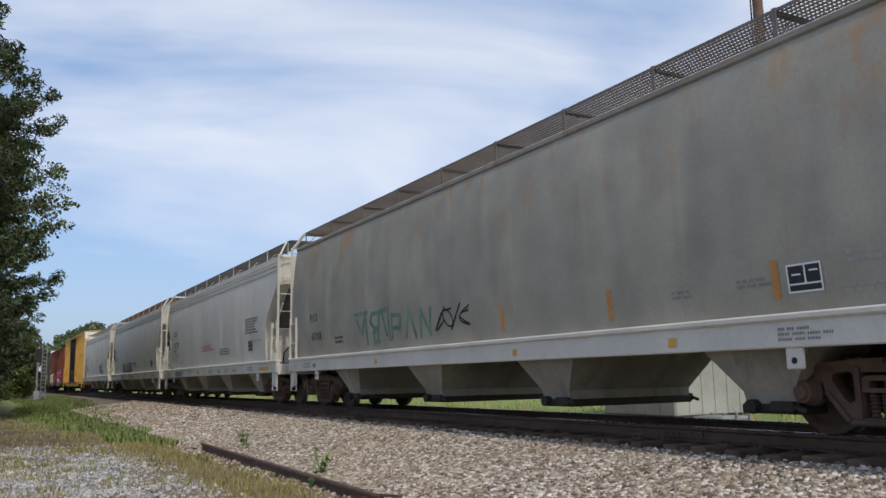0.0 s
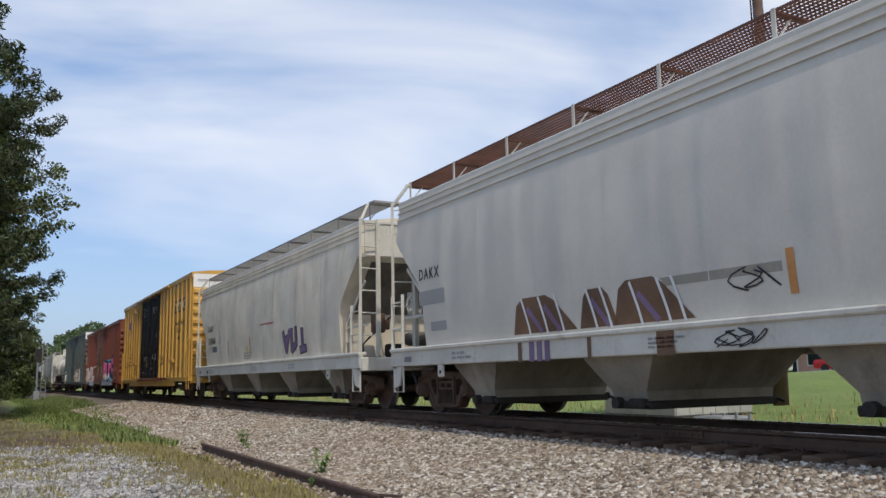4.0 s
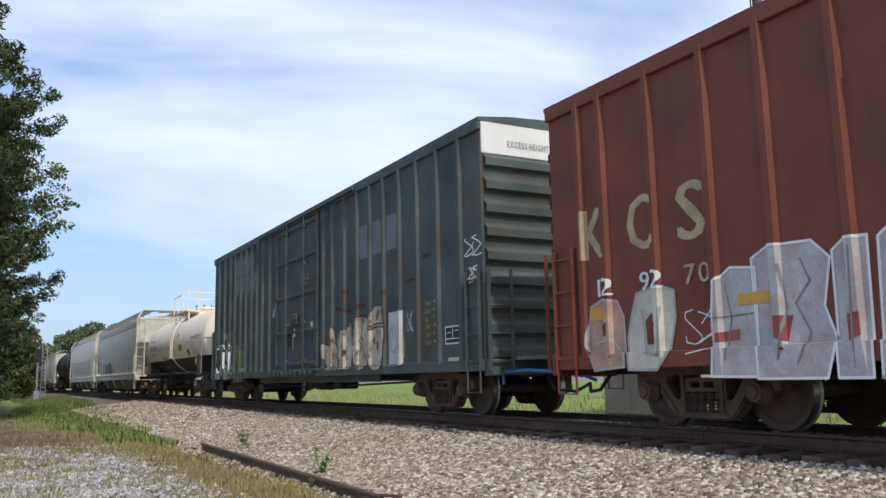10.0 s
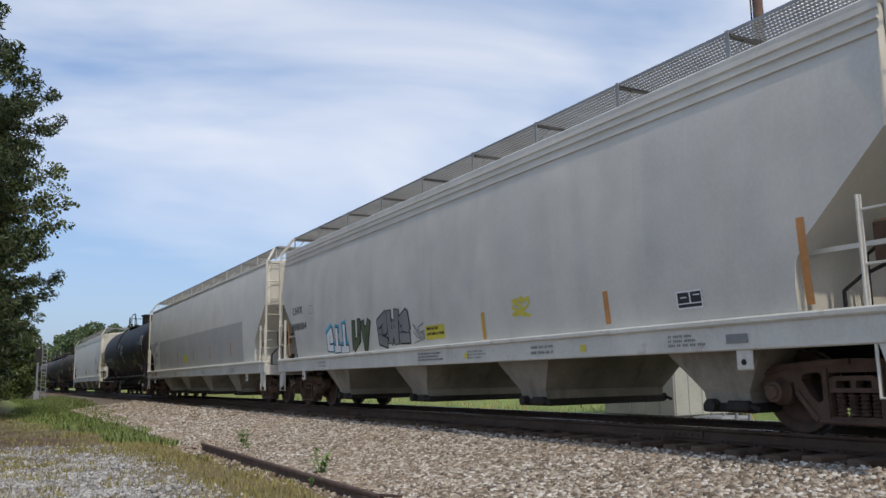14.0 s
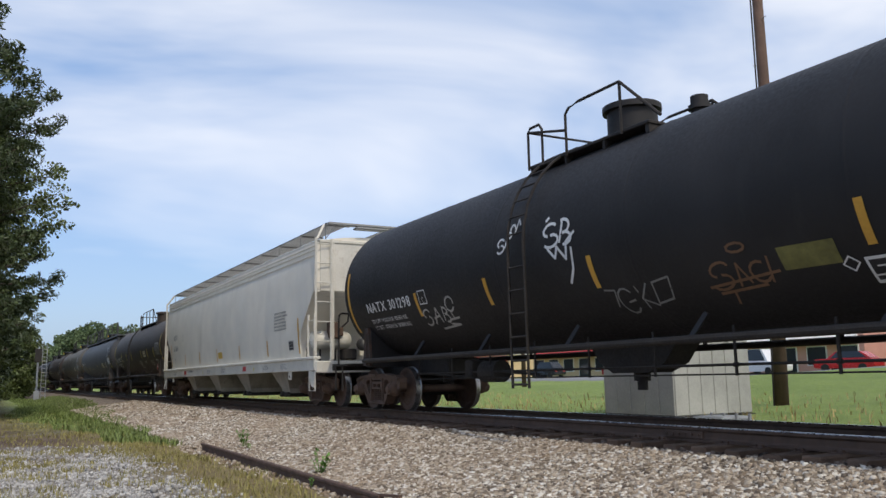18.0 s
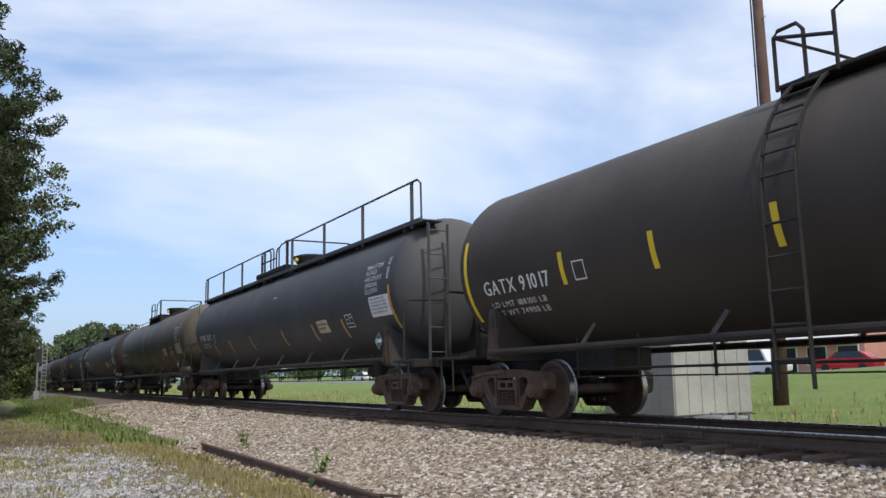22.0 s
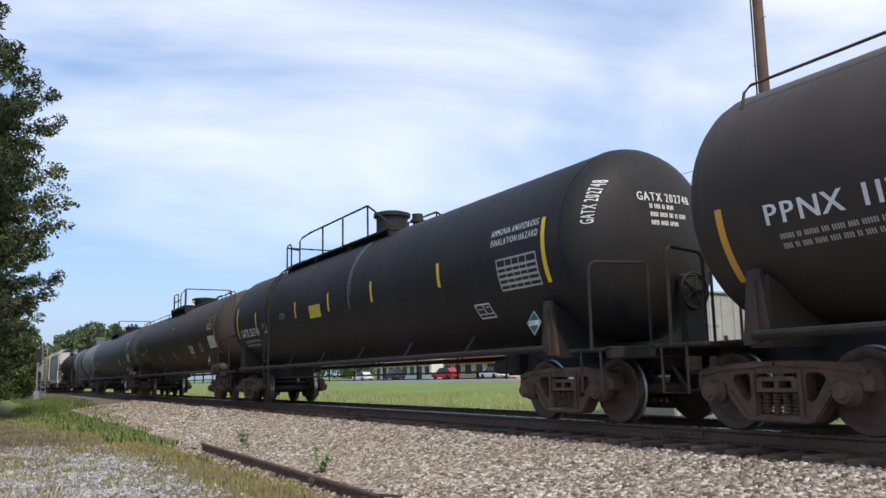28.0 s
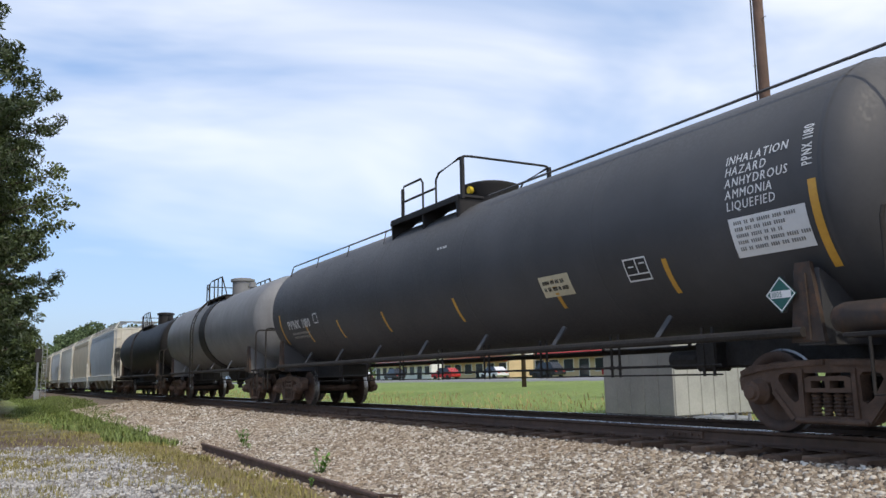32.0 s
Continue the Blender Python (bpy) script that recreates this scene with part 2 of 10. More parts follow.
MAT = dict(
    grey_old=material("weathered grey paint", (0.335, 0.305, 0.24), 0.55, streak=0.55, streak_col=(0.33, 0.17, 0.06), streak_lo=0.62, var=0.18, spots=0.25, spot_col=(0.36, 0.2, 0.07), spot_scale=1.1, bump=0.003, can=0.10, high=0.9),
    grey_rust=material("rust-stained grey roof edge", (0.27, 0.24, 0.19), 0.65, streak=0.4, var=0.2, spots=0.8, spot_col=(0.24, 0.12, 0.06), spot_scale=1.8, bump=0.003),
    pale_dust=material("dusty pale grey paint", (0.76, 0.715, 0.61), 0.5, streak=0.15, streak_col=(0.42, 0.39, 0.34), var=0.08, bump=0.003, can=0.06),
    patch_warm=material("duller repainted grey", (0.50, 0.475, 0.42), 0.5, var=0.08, bump=0.0),
    grey_light=material("light grey paint", (0.625, 0.585, 0.50), 0.5, streak=0.12, streak_col=(0.3, 0.29, 0.27), var=0.08, bump=0.003, can=0.10),
    grey_mid=material("mid grey paint", (0.60, 0.565, 0.485), 0.5, streak=0.12, streak_col=(0.36, 0.34, 0.30), var=0.10, bump=0.003, can=0.06),
    grey_warm=material("dusty warm grey paint", (0.72, 0.645, 0.51), 0.55, streak=0.5, streak_col=(0.28, 0.24, 0.18), var=0.16, spots=0.2, bump=0.003, can=0.10),
    grey_panel=material("patched darker grey paint", (0.36, 0.355, 0.335), 0.5, var=0.08, bump=0.002),
    grey_far=material("primer grey paint", (0.36, 0.37, 0.37), 0.5, streak=0.2, streak_col=(0.24, 0.23, 0.21), var=0.12, bump=0.003),
    white=material("white paint", (0.78, 0.77, 0.73), 0.5, streak=0.3, streak_col=(0.42, 0.38, 0.32), var=0.08, bump=0.003),
    trim=material("dirty pale grey trim paint", (0.60, 0.575, 0.50), 0.55, streak=0.35, streak_col=(0.36, 0.29, 0.21), var=0.14, spots=0.35, spot_col=(0.26, 0.16, 0.09), spot_scale=3.5, bump=0.003),
    cream=material("cream tank paint", (0.86, 0.77, 0.63), 0.45, streak=0.3, streak_col=(0.5, 0.42, 0.32), var=0.08, bump=0.003),
    tan=material("tan paint", (0.52, 0.42, 0.28), 0.55, streak=0.3, var=0.12, bump=0.003),
    yellow=material("yellow boxcar paint", (0.585, 0.325, 0.064), 0.5, streak=0.45, streak_col=(0.32, 0.20, 0.06), var=0.14, bump=0.003),
    brown_red=material("oxide red boxcar paint", (0.185, 0.047, 0.024), 0.6, streak=0.45, streak_col=(0.10, 0.035, 0.02), var=0.22, spots=0.3, spot_col=(0.09, 0.04, 0.025), bump=0.004),
    red_dark=material("darkened oxide red paint", (0.16, 0.05, 0.03), 0.6, streak=0.5, streak_col=(0.30, 0.16, 0.08), streak_lo=0.5, var=0.25, spots=0.7, spot_col=(0.34, 0.22, 0.12), spot_scale=3.4, spot_lo=0.57, bump=0.004),
    green=material("dark green boxcar paint", (0.068, 0.088, 0.083), 0.55, streak=0.75, streak_col=(0.10, 0.062, 0.04), var=0.4, spots=0.8, spot_col=(0.095, 0.062, 0.045), spot_scale=1.6, spot_lo=0.56, bump=0.004),
    black_paint=material("black paint", (0.016, 0.015, 0.015), 0.7, spec=0.25, streak=0.35, streak_col=(0.05, 0.045, 0.04), var=0.3, bump=0.003),
    tank_black=material("satin black tank paint", (0.025, 0.0235, 0.0235), 0.6, spec=0.25, streak=0.3, streak_col=(0.045, 0.042, 0.04), var=0.3, scale=0.6, bump=0.002),
    # on these tanks dust= also paints the tops lighter, as if sunlit
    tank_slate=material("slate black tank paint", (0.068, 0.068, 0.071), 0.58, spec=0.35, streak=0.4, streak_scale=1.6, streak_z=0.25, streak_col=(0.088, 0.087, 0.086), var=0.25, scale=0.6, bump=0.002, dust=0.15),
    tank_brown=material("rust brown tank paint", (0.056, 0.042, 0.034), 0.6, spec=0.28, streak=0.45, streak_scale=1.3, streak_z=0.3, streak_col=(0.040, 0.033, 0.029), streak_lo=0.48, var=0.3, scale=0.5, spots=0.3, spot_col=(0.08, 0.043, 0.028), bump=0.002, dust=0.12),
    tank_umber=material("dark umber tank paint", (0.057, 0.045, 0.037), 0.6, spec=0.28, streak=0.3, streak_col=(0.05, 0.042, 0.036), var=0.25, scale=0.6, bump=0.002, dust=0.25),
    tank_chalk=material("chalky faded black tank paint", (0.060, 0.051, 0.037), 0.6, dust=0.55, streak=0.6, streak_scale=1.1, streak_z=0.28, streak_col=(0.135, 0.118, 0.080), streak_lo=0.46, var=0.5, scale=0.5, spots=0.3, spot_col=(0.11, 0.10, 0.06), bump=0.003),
    tank_grey=material("faded grey tank paint", (0.19, 0.19, 0.19), 0.55, streak=0.5, streak_col=(0.1, 0.1, 0.1), var=0.2, bump=0.002),
    rust_bare=material("bare flaking rust", (0.105, 0.042, 0.024), 0.9, var=0.45, scale=6, spots=0.6, spot_col=(0.045, 0.03, 0.024), spot_scale=9.0, spot_lo=0.5, bump=0.004),
    rust_plate=material("rust-stained black steel", (0.052, 0.036, 0.027), 0.75, var=0.4, scale=3, spots=0.6, spot_col=(0.10, 0.05, 0.028), spot_scale=4.0, spot_lo=0.5, bump=0.004),
    truck=material("dusty rusted cast steel", (0.098, 0.060, 0.041), 0.85, var=0.4, scale=4, spots=0.4, spot_col=(0.10, 0.055, 0.035), bump=0.01),
    wheel=material("brown rusted wheel steel", (0.080, 0.047, 0.033), 0.7, var=0.35, scale=5, bump=0.004),
    tread=material("polished wheel tread", (0.30, 0.29, 0.28), 0.35, metal=0.9, var=0.1, bump=0.0),
    under=material("grimy underframe black", (0.022, 0.018, 0.015), 0.8, var=0.4, scale=3, bump=0.006),
    steel=material("galvanised walkway steel", (0.30, 0.30, 0.29), 0.5, metal=0.4, var=0.2, bump=0.0),
    rust_steel=material("rusty walkway steel", (0.13, 0.055, 0.035), 0.75, var=0.35, scale=3, bump=0.0),
    walk_brown=material("grey-brown walkway steel", (0.17, 0.145, 0.125), 0.6, var=0.3, bump=0.0),
    walk_dark=material("dark grey walkway steel", (0.085, 0.082, 0.08), 0.6, var=0.3, bump=0.0),
    # dirt plus the open end's shade, both put into this dark colour
    shaded_grime_slope=material("slope sheet paint darkened for dirt and shade", (0.17, 0.155, 0.13), 0.7, var=0.35, scale=2.0, streak=0.6, streak_col=(0.07, 0.055, 0.042), bump=0.004),
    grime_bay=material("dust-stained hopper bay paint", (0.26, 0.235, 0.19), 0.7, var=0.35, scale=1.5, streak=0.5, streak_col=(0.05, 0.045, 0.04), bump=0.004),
    stripe=material("amber reflective tape", (0.62, 0.33, 0.05), 0.4, var=0.15, bump=0.0),
    stripe_y=material("bright yellow reflective tape", (0.80, 0.55, 0.03), 0.4, var=0.1, bump=0.0),
    stripe_r=material("faded orange reflective tape", (0.52, 0.23, 0.07), 0.5, var=0.25, bump=0.0),
    ink=material("black stencil paint", (0.02, 0.02, 0.022), 0.6, var=0.2, bump=0.0),
    chalk=material("white stencil paint", (0.74, 0.74, 0.72), 0.6, var=0.1, bump=0.0),
    faint=material("worn grey stencil paint", (0.22, 0.22, 0.21), 0.6, var=0.2, bump=0.0),
    faint_w=material("worn white stencil paint", (0.40, 0.39, 0.36), 0.6, var=0.2, bump=0.0),
    orange_ink=material("worn orange stencil paint", (0.50, 0.24, 0.07), 0.6, var=0.3, bump=0.0),
    gold=material("yellow stencil paint", (0.60, 0.38, 0.06), 0.6, var=0.2, bump=0.0),
    gold_worn=material("worn gold stencil paint", (0.46, 0.36, 0.20), 0.6, var=0.3, scale=3, bump=0.0),
    red_ink=material("red stencil paint", (0.50, 0.05, 0.05), 0.6, var=0.2, bump=0.0),
    blue_ink=material("blue stencil paint", (0.05, 0.09, 0.36), 0.6, var=0.2, bump=0.0),
    sp_pink=material("pink spray paint", (0.62, 0.10, 0.24), 0.5, var=0.25, scale=2, bump=0.0),
    sp_blue=material("sky blue spray paint", (0.08, 0.42, 0.60), 0.5, var=0.2, bump=0.0),
    sp_navy=material("navy spray paint", (0.015, 0.02, 0.07), 0.5, var=0.2, bump=0.0),
    sp_silver=material("silver spray paint", (0.50, 0.50, 0.485), 0.4, var=0.25, scale=3, bump=0.0),
    sp_cream=material("cream spray paint", (0.62, 0.57, 0.47), 0.5, var=0.25, scale=3, bump=0.0),
    sp_green=material("olive green spray paint", (0.10, 0.135, 0.06), 0.5, var=0.5, scale=3.0, spots=0.5, spot_col=(0.065, 0.075, 0.062), spot_scale=3.0, spot_lo=0.5, bump=0.0),
    drip_lime=material("dried lime drips", (0.155, 0.15, 0.13), 0.8, var=0.4, scale=4, streak=0.6, streak_col=(0.07, 0.066, 0.055), streak_scale=6.0, bump=0.0),
    drip=material("dark seam drip stain", (0.27, 0.23, 0.18), 0.7, var=0.4, scale=3, bump=0.0),
    sp_wall=material("flaking cream and rust spray paint", (0.56, 0.45, 0.29), 0.6, var=0.3, scale=3, streak=0.6, streak_col=(0.17, 0.06, 0.03), streak_lo=0.48, spots=0.97, spot_col=(0.10, 0.035, 0.022), spot_scale=4.2, spot_lo=0.47, bump=0.0),
    sp_worn=material("worn silver spray paint with rust bleed", (0.50, 0.46, 0.37), 0.55, var=0.35, scale=3, streak=0.8, streak_col=(0.22, 0.11, 0.055), streak_lo=0.48, spots=1.0, spot_col=(0.15, 0.07, 0.035), spot_scale=5.5, spot_lo=0.53, bump=0.0),
    sp_mint=material("faded mint spray paint", (0.20, 0.32, 0.26), 0.5, var=0.3, bump=0.0),
    sp_mint_line=material("faded sea-green spray line", (0.15, 0.25, 0.18), 0.5, var=0.35, scale=2, bump=0.0),
    sp_pale=material("silver spray paint with a pink bloom", (0.47, 0.44, 0.43), 0.45, var=0.25, scale=2.5, spots=0.55, spot_col=(0.40, 0.26, 0.24), spot_scale=2.6, spot_lo=0.5, bump=0.0),
    sp_red=material("faded red spray paint", (0.30, 0.075, 0.065), 0.5, var=0.3, scale=3, bump=0.0),
    sp_flesh=material("worn salmon spray paint", (0.46, 0.30, 0.22), 0.5, var=0.3, scale=3, bump=0.0),
    sp_mist=material("pale grey-green spray paint", (0.30, 0.36, 0.34), 0.5, var=0.3, scale=3, bump=0.0),
    sp_indigo=material("faded indigo spray paint", (0.065, 0.068, 0.095), 0.5, var=0.3, scale=3, bump=0.0),
    sp_steel=material("steel grey spray paint", (0.43, 0.45, 0.45), 0.45, var=0.25, scale=3, bump=0.0),
    sp_sage=material("sage green spray paint", (0.25, 0.28, 0.20), 0.5, var=0.3, scale=3, bump=0.0),
    sp_purple=material("mauve spray paint", (0.20, 0.13, 0.22), 0.5, var=0.3, bump=0.0),
    sp_rust=material("rust brown spray paint", (0.16, 0.085, 0.045), 0.5, var=0.4, bump=0.0),
    sign_yellow=material("yellow notice panel", (0.62, 0.52, 0.06), 0.5, var=0.1, bump=0.0),
    sign_cream=material("pale notice panel", (0.60, 0.53, 0.36), 0.5, var=0.15, bump=0.0),
    sp_olive=material("faded olive-yellow panel paint", (0.16, 0.15, 0.045), 0.6, var=0.35, scale=6, bump=0.0),
    plywood=material("weathered plywood", (0.26, 0.18, 0.07), 0.8, var=0.3, scale=4, bump=0.0),
    teal=material("teal placard", (0.014, 0.10, 0.085), 0.5, var=0.1, bump=0.0),
    placard_red=material("red placard", (0.55, 0.04, 0.06), 0.5, var=0.1, bump=0.0),
    patch_grey=material("grey paint-out patch", (0.17, 0.19, 0.20), 0.55, var=0.1, bump=0.0),
    rail=material("rusty brown rail steel", (0.088, 0.053, 0.036), 0.75, var=0.3, scale=5, bump=0.003),
    rail_top=material("polished rail head", (0.45, 0.45, 0.46), 0.28, metal=1.0, var=0.1, bump=0.0),
    tie=material("creosoted oak tie", (0.128, 0.083, 0.056), 0.92, var=0.4, scale=4, fine=40, random_tint=0.35, bump=0.012),
    old_rail=material("old rusted rail", (0.105, 0.062, 0.045), 0.85, var=0.35, scale=6, bump=0.006),
    gravel=material("pale lot gravel", (0.36, 0.345, 0.32), 0.9, var=0.2, fine=60, island=0.5, bump=0.004),
    stone=material("limestone ballast", (0.32, 0.262, 0.20), 0.9, var=0.3, scale=0.35, fine=60, island=0.85, bump=0.004),
    leaf=material("broadleaf foliage", (0.080, 0.104, 0.028), 0.55, var=0.35, scale=0.6, island=0.5, bump=0.0),
    needle=material("pine needles", (0.044, 0.064, 0.020), 0.55, var=0.35, scale=0.5, island=0.5, bump=0.0),
    # distance haze is mixed into this paler foliage colour
    leaf_far=material("wood foliage with haze in its colour", (0.085, 0.125, 0.05), 0.7, var=0.35, scale=0.05, island=0.4, bump=0.0),
    bark=material("pine bark", (0.085, 0.060, 0.045), 0.9, var=0.4, scale=3, bump=0.02),
    blade=material("dry green grass", (0.235, 0.205, 0.068), 0.7, var=0.3, scale=0.4, island=0.4, bump=0.0),
    # verge green kept darker: the shade under the trees is in its colour
    blade_verge=material("green verge grass with shade in its colour", (0.125, 0.165, 0.042), 0.7, var=0.35, scale=0.25, island=0.45, bump=0.0),
    blade_straw=material("straw-coloured weeds", (0.34, 0.26, 0.11), 0.8, var=0.3, scale=0.4, island=0.4, bump=0.0),
    weed=material("broad weed leaves", (0.10, 0.20, 0.03), 0.6, var=0.3, island=0.4, bump=0.0),
    shed_wall=material("ribbed galvanised wall", (0.37, 0.365, 0.34), 0.5, metal=0.0, var=0.2, streak=0.4, streak_col=(0.32, 0.30, 0.28), bump=0.002),
    pole=material("weathered pole timber", (0.105, 0.062, 0.044), 0.85, var=0.35, scale=2, streak=0.6, streak_col=(0.17, 0.11, 0.08), bump=0.01),
    galv=material("galvanised fitting", (0.36, 0.37, 0.38), 0.45, metal=0.6, var=0.2, bump=0.0),
    asphalt=material("grey asphalt", (0.19, 0.19, 0.19), 0.9, var=0.15, scale=0.4, bump=0.004),
    store_pink=material("salmon stucco", (0.62, 0.33, 0.26), 0.8, var=0.08, bump=0.002),
    store_cream=material("cream stucco", (0.60, 0.45, 0.26), 0.8, var=0.08, bump=0.002),
    store_red=material("red awning", (0.52, 0.05, 0.05), 0.6, var=0.12, bump=0.0),
    store_white=material("white fascia", (0.75, 0.74, 0.70), 0.7, var=0.06, bump=0.0),
    glass=material("dark window glass", (0.02, 0.025, 0.03), 0.08, var=0.1, bump=0.0),
    car_dark=material("dark car paint", (0.012, 0.014, 0.018), 0.25, var=0.1, bump=0.0),
    car_white=material("white car paint", (0.70, 0.70, 0.70), 0.25, var=0.05, bump=0.0),
    car_red=material("red car paint", (0.40, 0.02, 0.02), 0.25, var=0.1, bump=0.0),
    tyre=material("tyre rubber", (0.015, 0.015, 0.015), 0.85, var=0.2, bump=0.0),
    box_steel=material("switch machine cover", (0.27, 0.28, 0.28), 0.5, metal=0.3, var=0.2, bump=0.002),
    blue_rod=material("blue painted steel", (0.03, 0.16, 0.34), 0.5, var=0.2, bump=0.0),
)


def ballast_material():
    """Crushed stone of many shades, from dark to chalky, one shade a stone."""
    m = bpy.data.materials.new("limestone ballast stones")
    m.use_nodes = True
    nt = m.node_tree
    r = nt.nodes.new("ShaderNodeValToRGB")
    for k, (p, c) in enumerate(((0.0, (0.070, 0.053, 0.040)), (0.22, (0.185, 0.144, 0.103)), (0.5, (0.325, 0.265, 0.195)), (0.78, (0.45, 0.39, 0.31)), (1.0, (0.74, 0.70, 0.62)))):
        el = r.color_ramp.elements[0] if k == 0 else r.color_ramp.elements.new(p) if k < 4 else r.color_ramp.elements[-1]
        el.position, el.color = p, (*c, 1)
    nt.links.new(nt.nodes.new("ShaderNodeNewGeometry").outputs["Random Per Island"], r.inputs["Fac"])
    vec = nt.nodes.new("ShaderNodeTexCoord").outputs["Object"]
    col = mixnode(nt, 0.35, r.outputs["Color"], mixnode(nt, noisenode(nt, vec, 60, 3), (0.2, 0.2, 0.2), (1, 1, 1)), "OVERLAY")
    # rusty dust drifts over the bed in places
    f = nt.nodes.new("ShaderNodeMath")
    f.operation = "MULTIPLY"
    nt.links.new(noisenode(nt, vec, 0.45, 3, 0.5, 0.4, 0.7), f.inputs[0])
    f.inputs[1].default_value = 0.45
    col = mixnode(nt, f.outputs[0], col, (0.31, 0.22, 0.14))
    nt.links.new(col, nt.nodes["Principled BSDF"].inputs["Base Color"])
    nt.nodes["Principled BSDF"].inputs["Roughness"].default_value = 0.9
    return m


MAT["stone"] = ballast_material()
MAT["stone_dark"] = material("dark brown ballast", (0.095, 0.068, 0.050), 0.9, var=0.3, scale=0.5, fine=60, island=0.8, bump=0.004)


# ---- mesh building ----
class Shape:
    """Collects vertices and faces for one mesh."""

    def __init__(self):
        self.v, self.f, self.mi = [], [], []

    def add(self, verts, faces, mi=0):
        o = len(self.v)
        self.v += [tuple(p) for p in verts]
        self.f += [tuple(i + o for i in q) for q in faces]
        self.mi += [mi] * len(faces)
        return self

    def box(self, x0, x1, y0, y1, z0, z1, b=0.0, mi=0):
        """A box, with chamfered edges where b is given."""
        x0, x1, y0, y1, z0, z1 = min(x0, x1), max(x0, x1), min(y0, y1), max(y0, y1), min(z0, z1), max(z0, z1)
        if b <= 0:
            vs = [(x, y, z) for x in (x0, x1) for y in (y0, y1) for z in (z0, z1)]
            return self.add(vs, [(0, 1, 3, 2), (4, 6, 7, 5), (0, 4, 5, 1), (2, 3, 7, 6), (0, 2, 6, 4), (1, 5, 7, 3)], mi)
        b = min(b, (x1 - x0) * 0.45, (y1 - y0) * 0.45, (z1 - z0) * 0.45)
        lo, hi, vs, key = (x0, y0, z0), (x1, y1, z1), [], {}
        for c in range(8):
            s = [(c >> a) & 1 for a in range(3)]
            for a in range(3):
                p = [(hi[k] if s[k] else lo[k]) if k == a else ((hi[k] - b) if s[k] else (lo[k] + b)) for k in range(3)]
                key[c, a] = len(vs)
                vs.append(p)
        fs = []
        for a in range(3):
            u, w = (a + 1) % 3, (a + 2) % 3
            for side in (0, 1):
                cs = [(side << a) | (i << u) | (j << w) for i, j in ((0, 0), (1, 0), (1, 1), (0, 1))]
                q = [key[c, a] for c in cs]
                fs.append(q if side else q[::-1])
            for i in (0, 1):
                for j in (0, 1):
                    c0 = (i << u) | (j << w)
                    c1 = c0 | (1 << a)
                    q = [key[c0, u], key[c1, u], key[c1, w], key[c0, w]]
                    fs.append(q if (i + j) % 2 == 0 else q[::-1])
        for c in range(8):
            q = [key[c, 0], key[c, 1], key[c, 2]]
            fs.append(q if bin(c).count("1") % 2 else q[::-1])
        return self.add(vs, fs, mi)

    def loft(self, rings, close=True, caps=True, mi=0):
        """Skins a row of rings that have equally many points."""
        n = len(rings[0])
        vs = [p for r in rings for p in r]
        fs = []
        for i in range(len(rings) - 1):
            for j in range(n if close else n - 1):
                k = (j + 1) % n
                fs.append((i * n + j, i * n + k, (i + 1) * n + k, (i + 1) * n + j))
        if caps:
            fs.append(tuple(range(n))[::-1])
            fs.append(tuple((len(rings) - 1) * n + j for j in range(n)))
        return self.add(vs, fs, mi)

    def tube(self, pts, r, n=6, mi=0, caps=True):
        """A round bar along a row of points."""
        pts = [Vector(p) for p in pts]
        rings, ref = [], None
        for i, p in enumerate(pts):
            d = (pts[min(i + 1, len(pts) - 1)] - pts[max(i - 1, 0)]).normalized()
            if ref is None or abs(ref.dot(d)) > 0.98:
                ref = Vector((0, 0, 1)) if abs(d.z) < 0.9 else Vector((1, 0, 0))
            u = d.cross(ref).normalized()
            w = u.cross(d).normalized()
            rr = r[i] if isinstance(r, (list, tuple)) else r
            rings.append([p + (u * math.cos(2 * math.pi * k / n) + w * math.sin(2 * math.pi * k / n)) * rr for k in range(n)])
        return self.loft(rings, True, caps, mi)

    def cyl(self, p0, p1, r, n=16, mi=0):
        return self.tube([p0, p1], r, n, mi)

    def lathe_y(self, prof, n=32, mi=0, centre=(0, 0, 0)):
        """Turns a profile of (y, radius) round the y axis."""
        cx, cy, cz = centre
        return self.loft([[(cx + r * math.sin(2 * math.pi * k / n), cy + y, cz + r * math.cos(2 * math.pi * k / n)) for k in range(n)] for y, r in prof], True, True, mi)

    def prism(self, poly, axis, a, b, mi=0):
        """An outline drawn out along x, y or z from a to b."""
        def put(p, t):
            q = list(p)
            q.insert("xyz".index(axis), t)
            return tuple(q)
        return self.loft([[put(p, a) for p in poly], [put(p, b) for p in poly]], True, True, mi)

    def bar(self, p0, p1, w, t, mi=0):
        """A flat bar from p0 to p1, w wide in z and t thick in y."""
        p0, p1 = Vector(p0), Vector(p1)
        d = (p1 - p0).normalized()
        up = d.cross(Vector((0, 1, 0)))
        up = up.normalized() * w / 2 if up.length > 1e-4 else Vector((0, 0, w / 2))
        th = Vector((0, t / 2, 0)) if abs(d.y) < 0.9 else Vector((t / 2, 0, 0))
        return self.loft([[p + up + th, p - up + th, p - up - th, p + up - th] for p in (p0, p1)], True, True, mi)


def mesh_of(name, sh, mats, smooth=False):
    me = bpy.data.meshes.new(name)
    me.from_pydata(sh.v, [], sh.f)
    for m in mats if isinstance(mats, (list, tuple)) else [mats]:
        me.materials.append(m)
    if any(sh.mi):
        me.polygons.foreach_set("material_index", sh.mi)
    if smooth:
        me.polygons.foreach_set("use_smooth", [True] * len(me.polygons))
        if smooth == "sharp":
            me.set_sharp_from_angle(angle=radians(38))
    me.update()
    return me


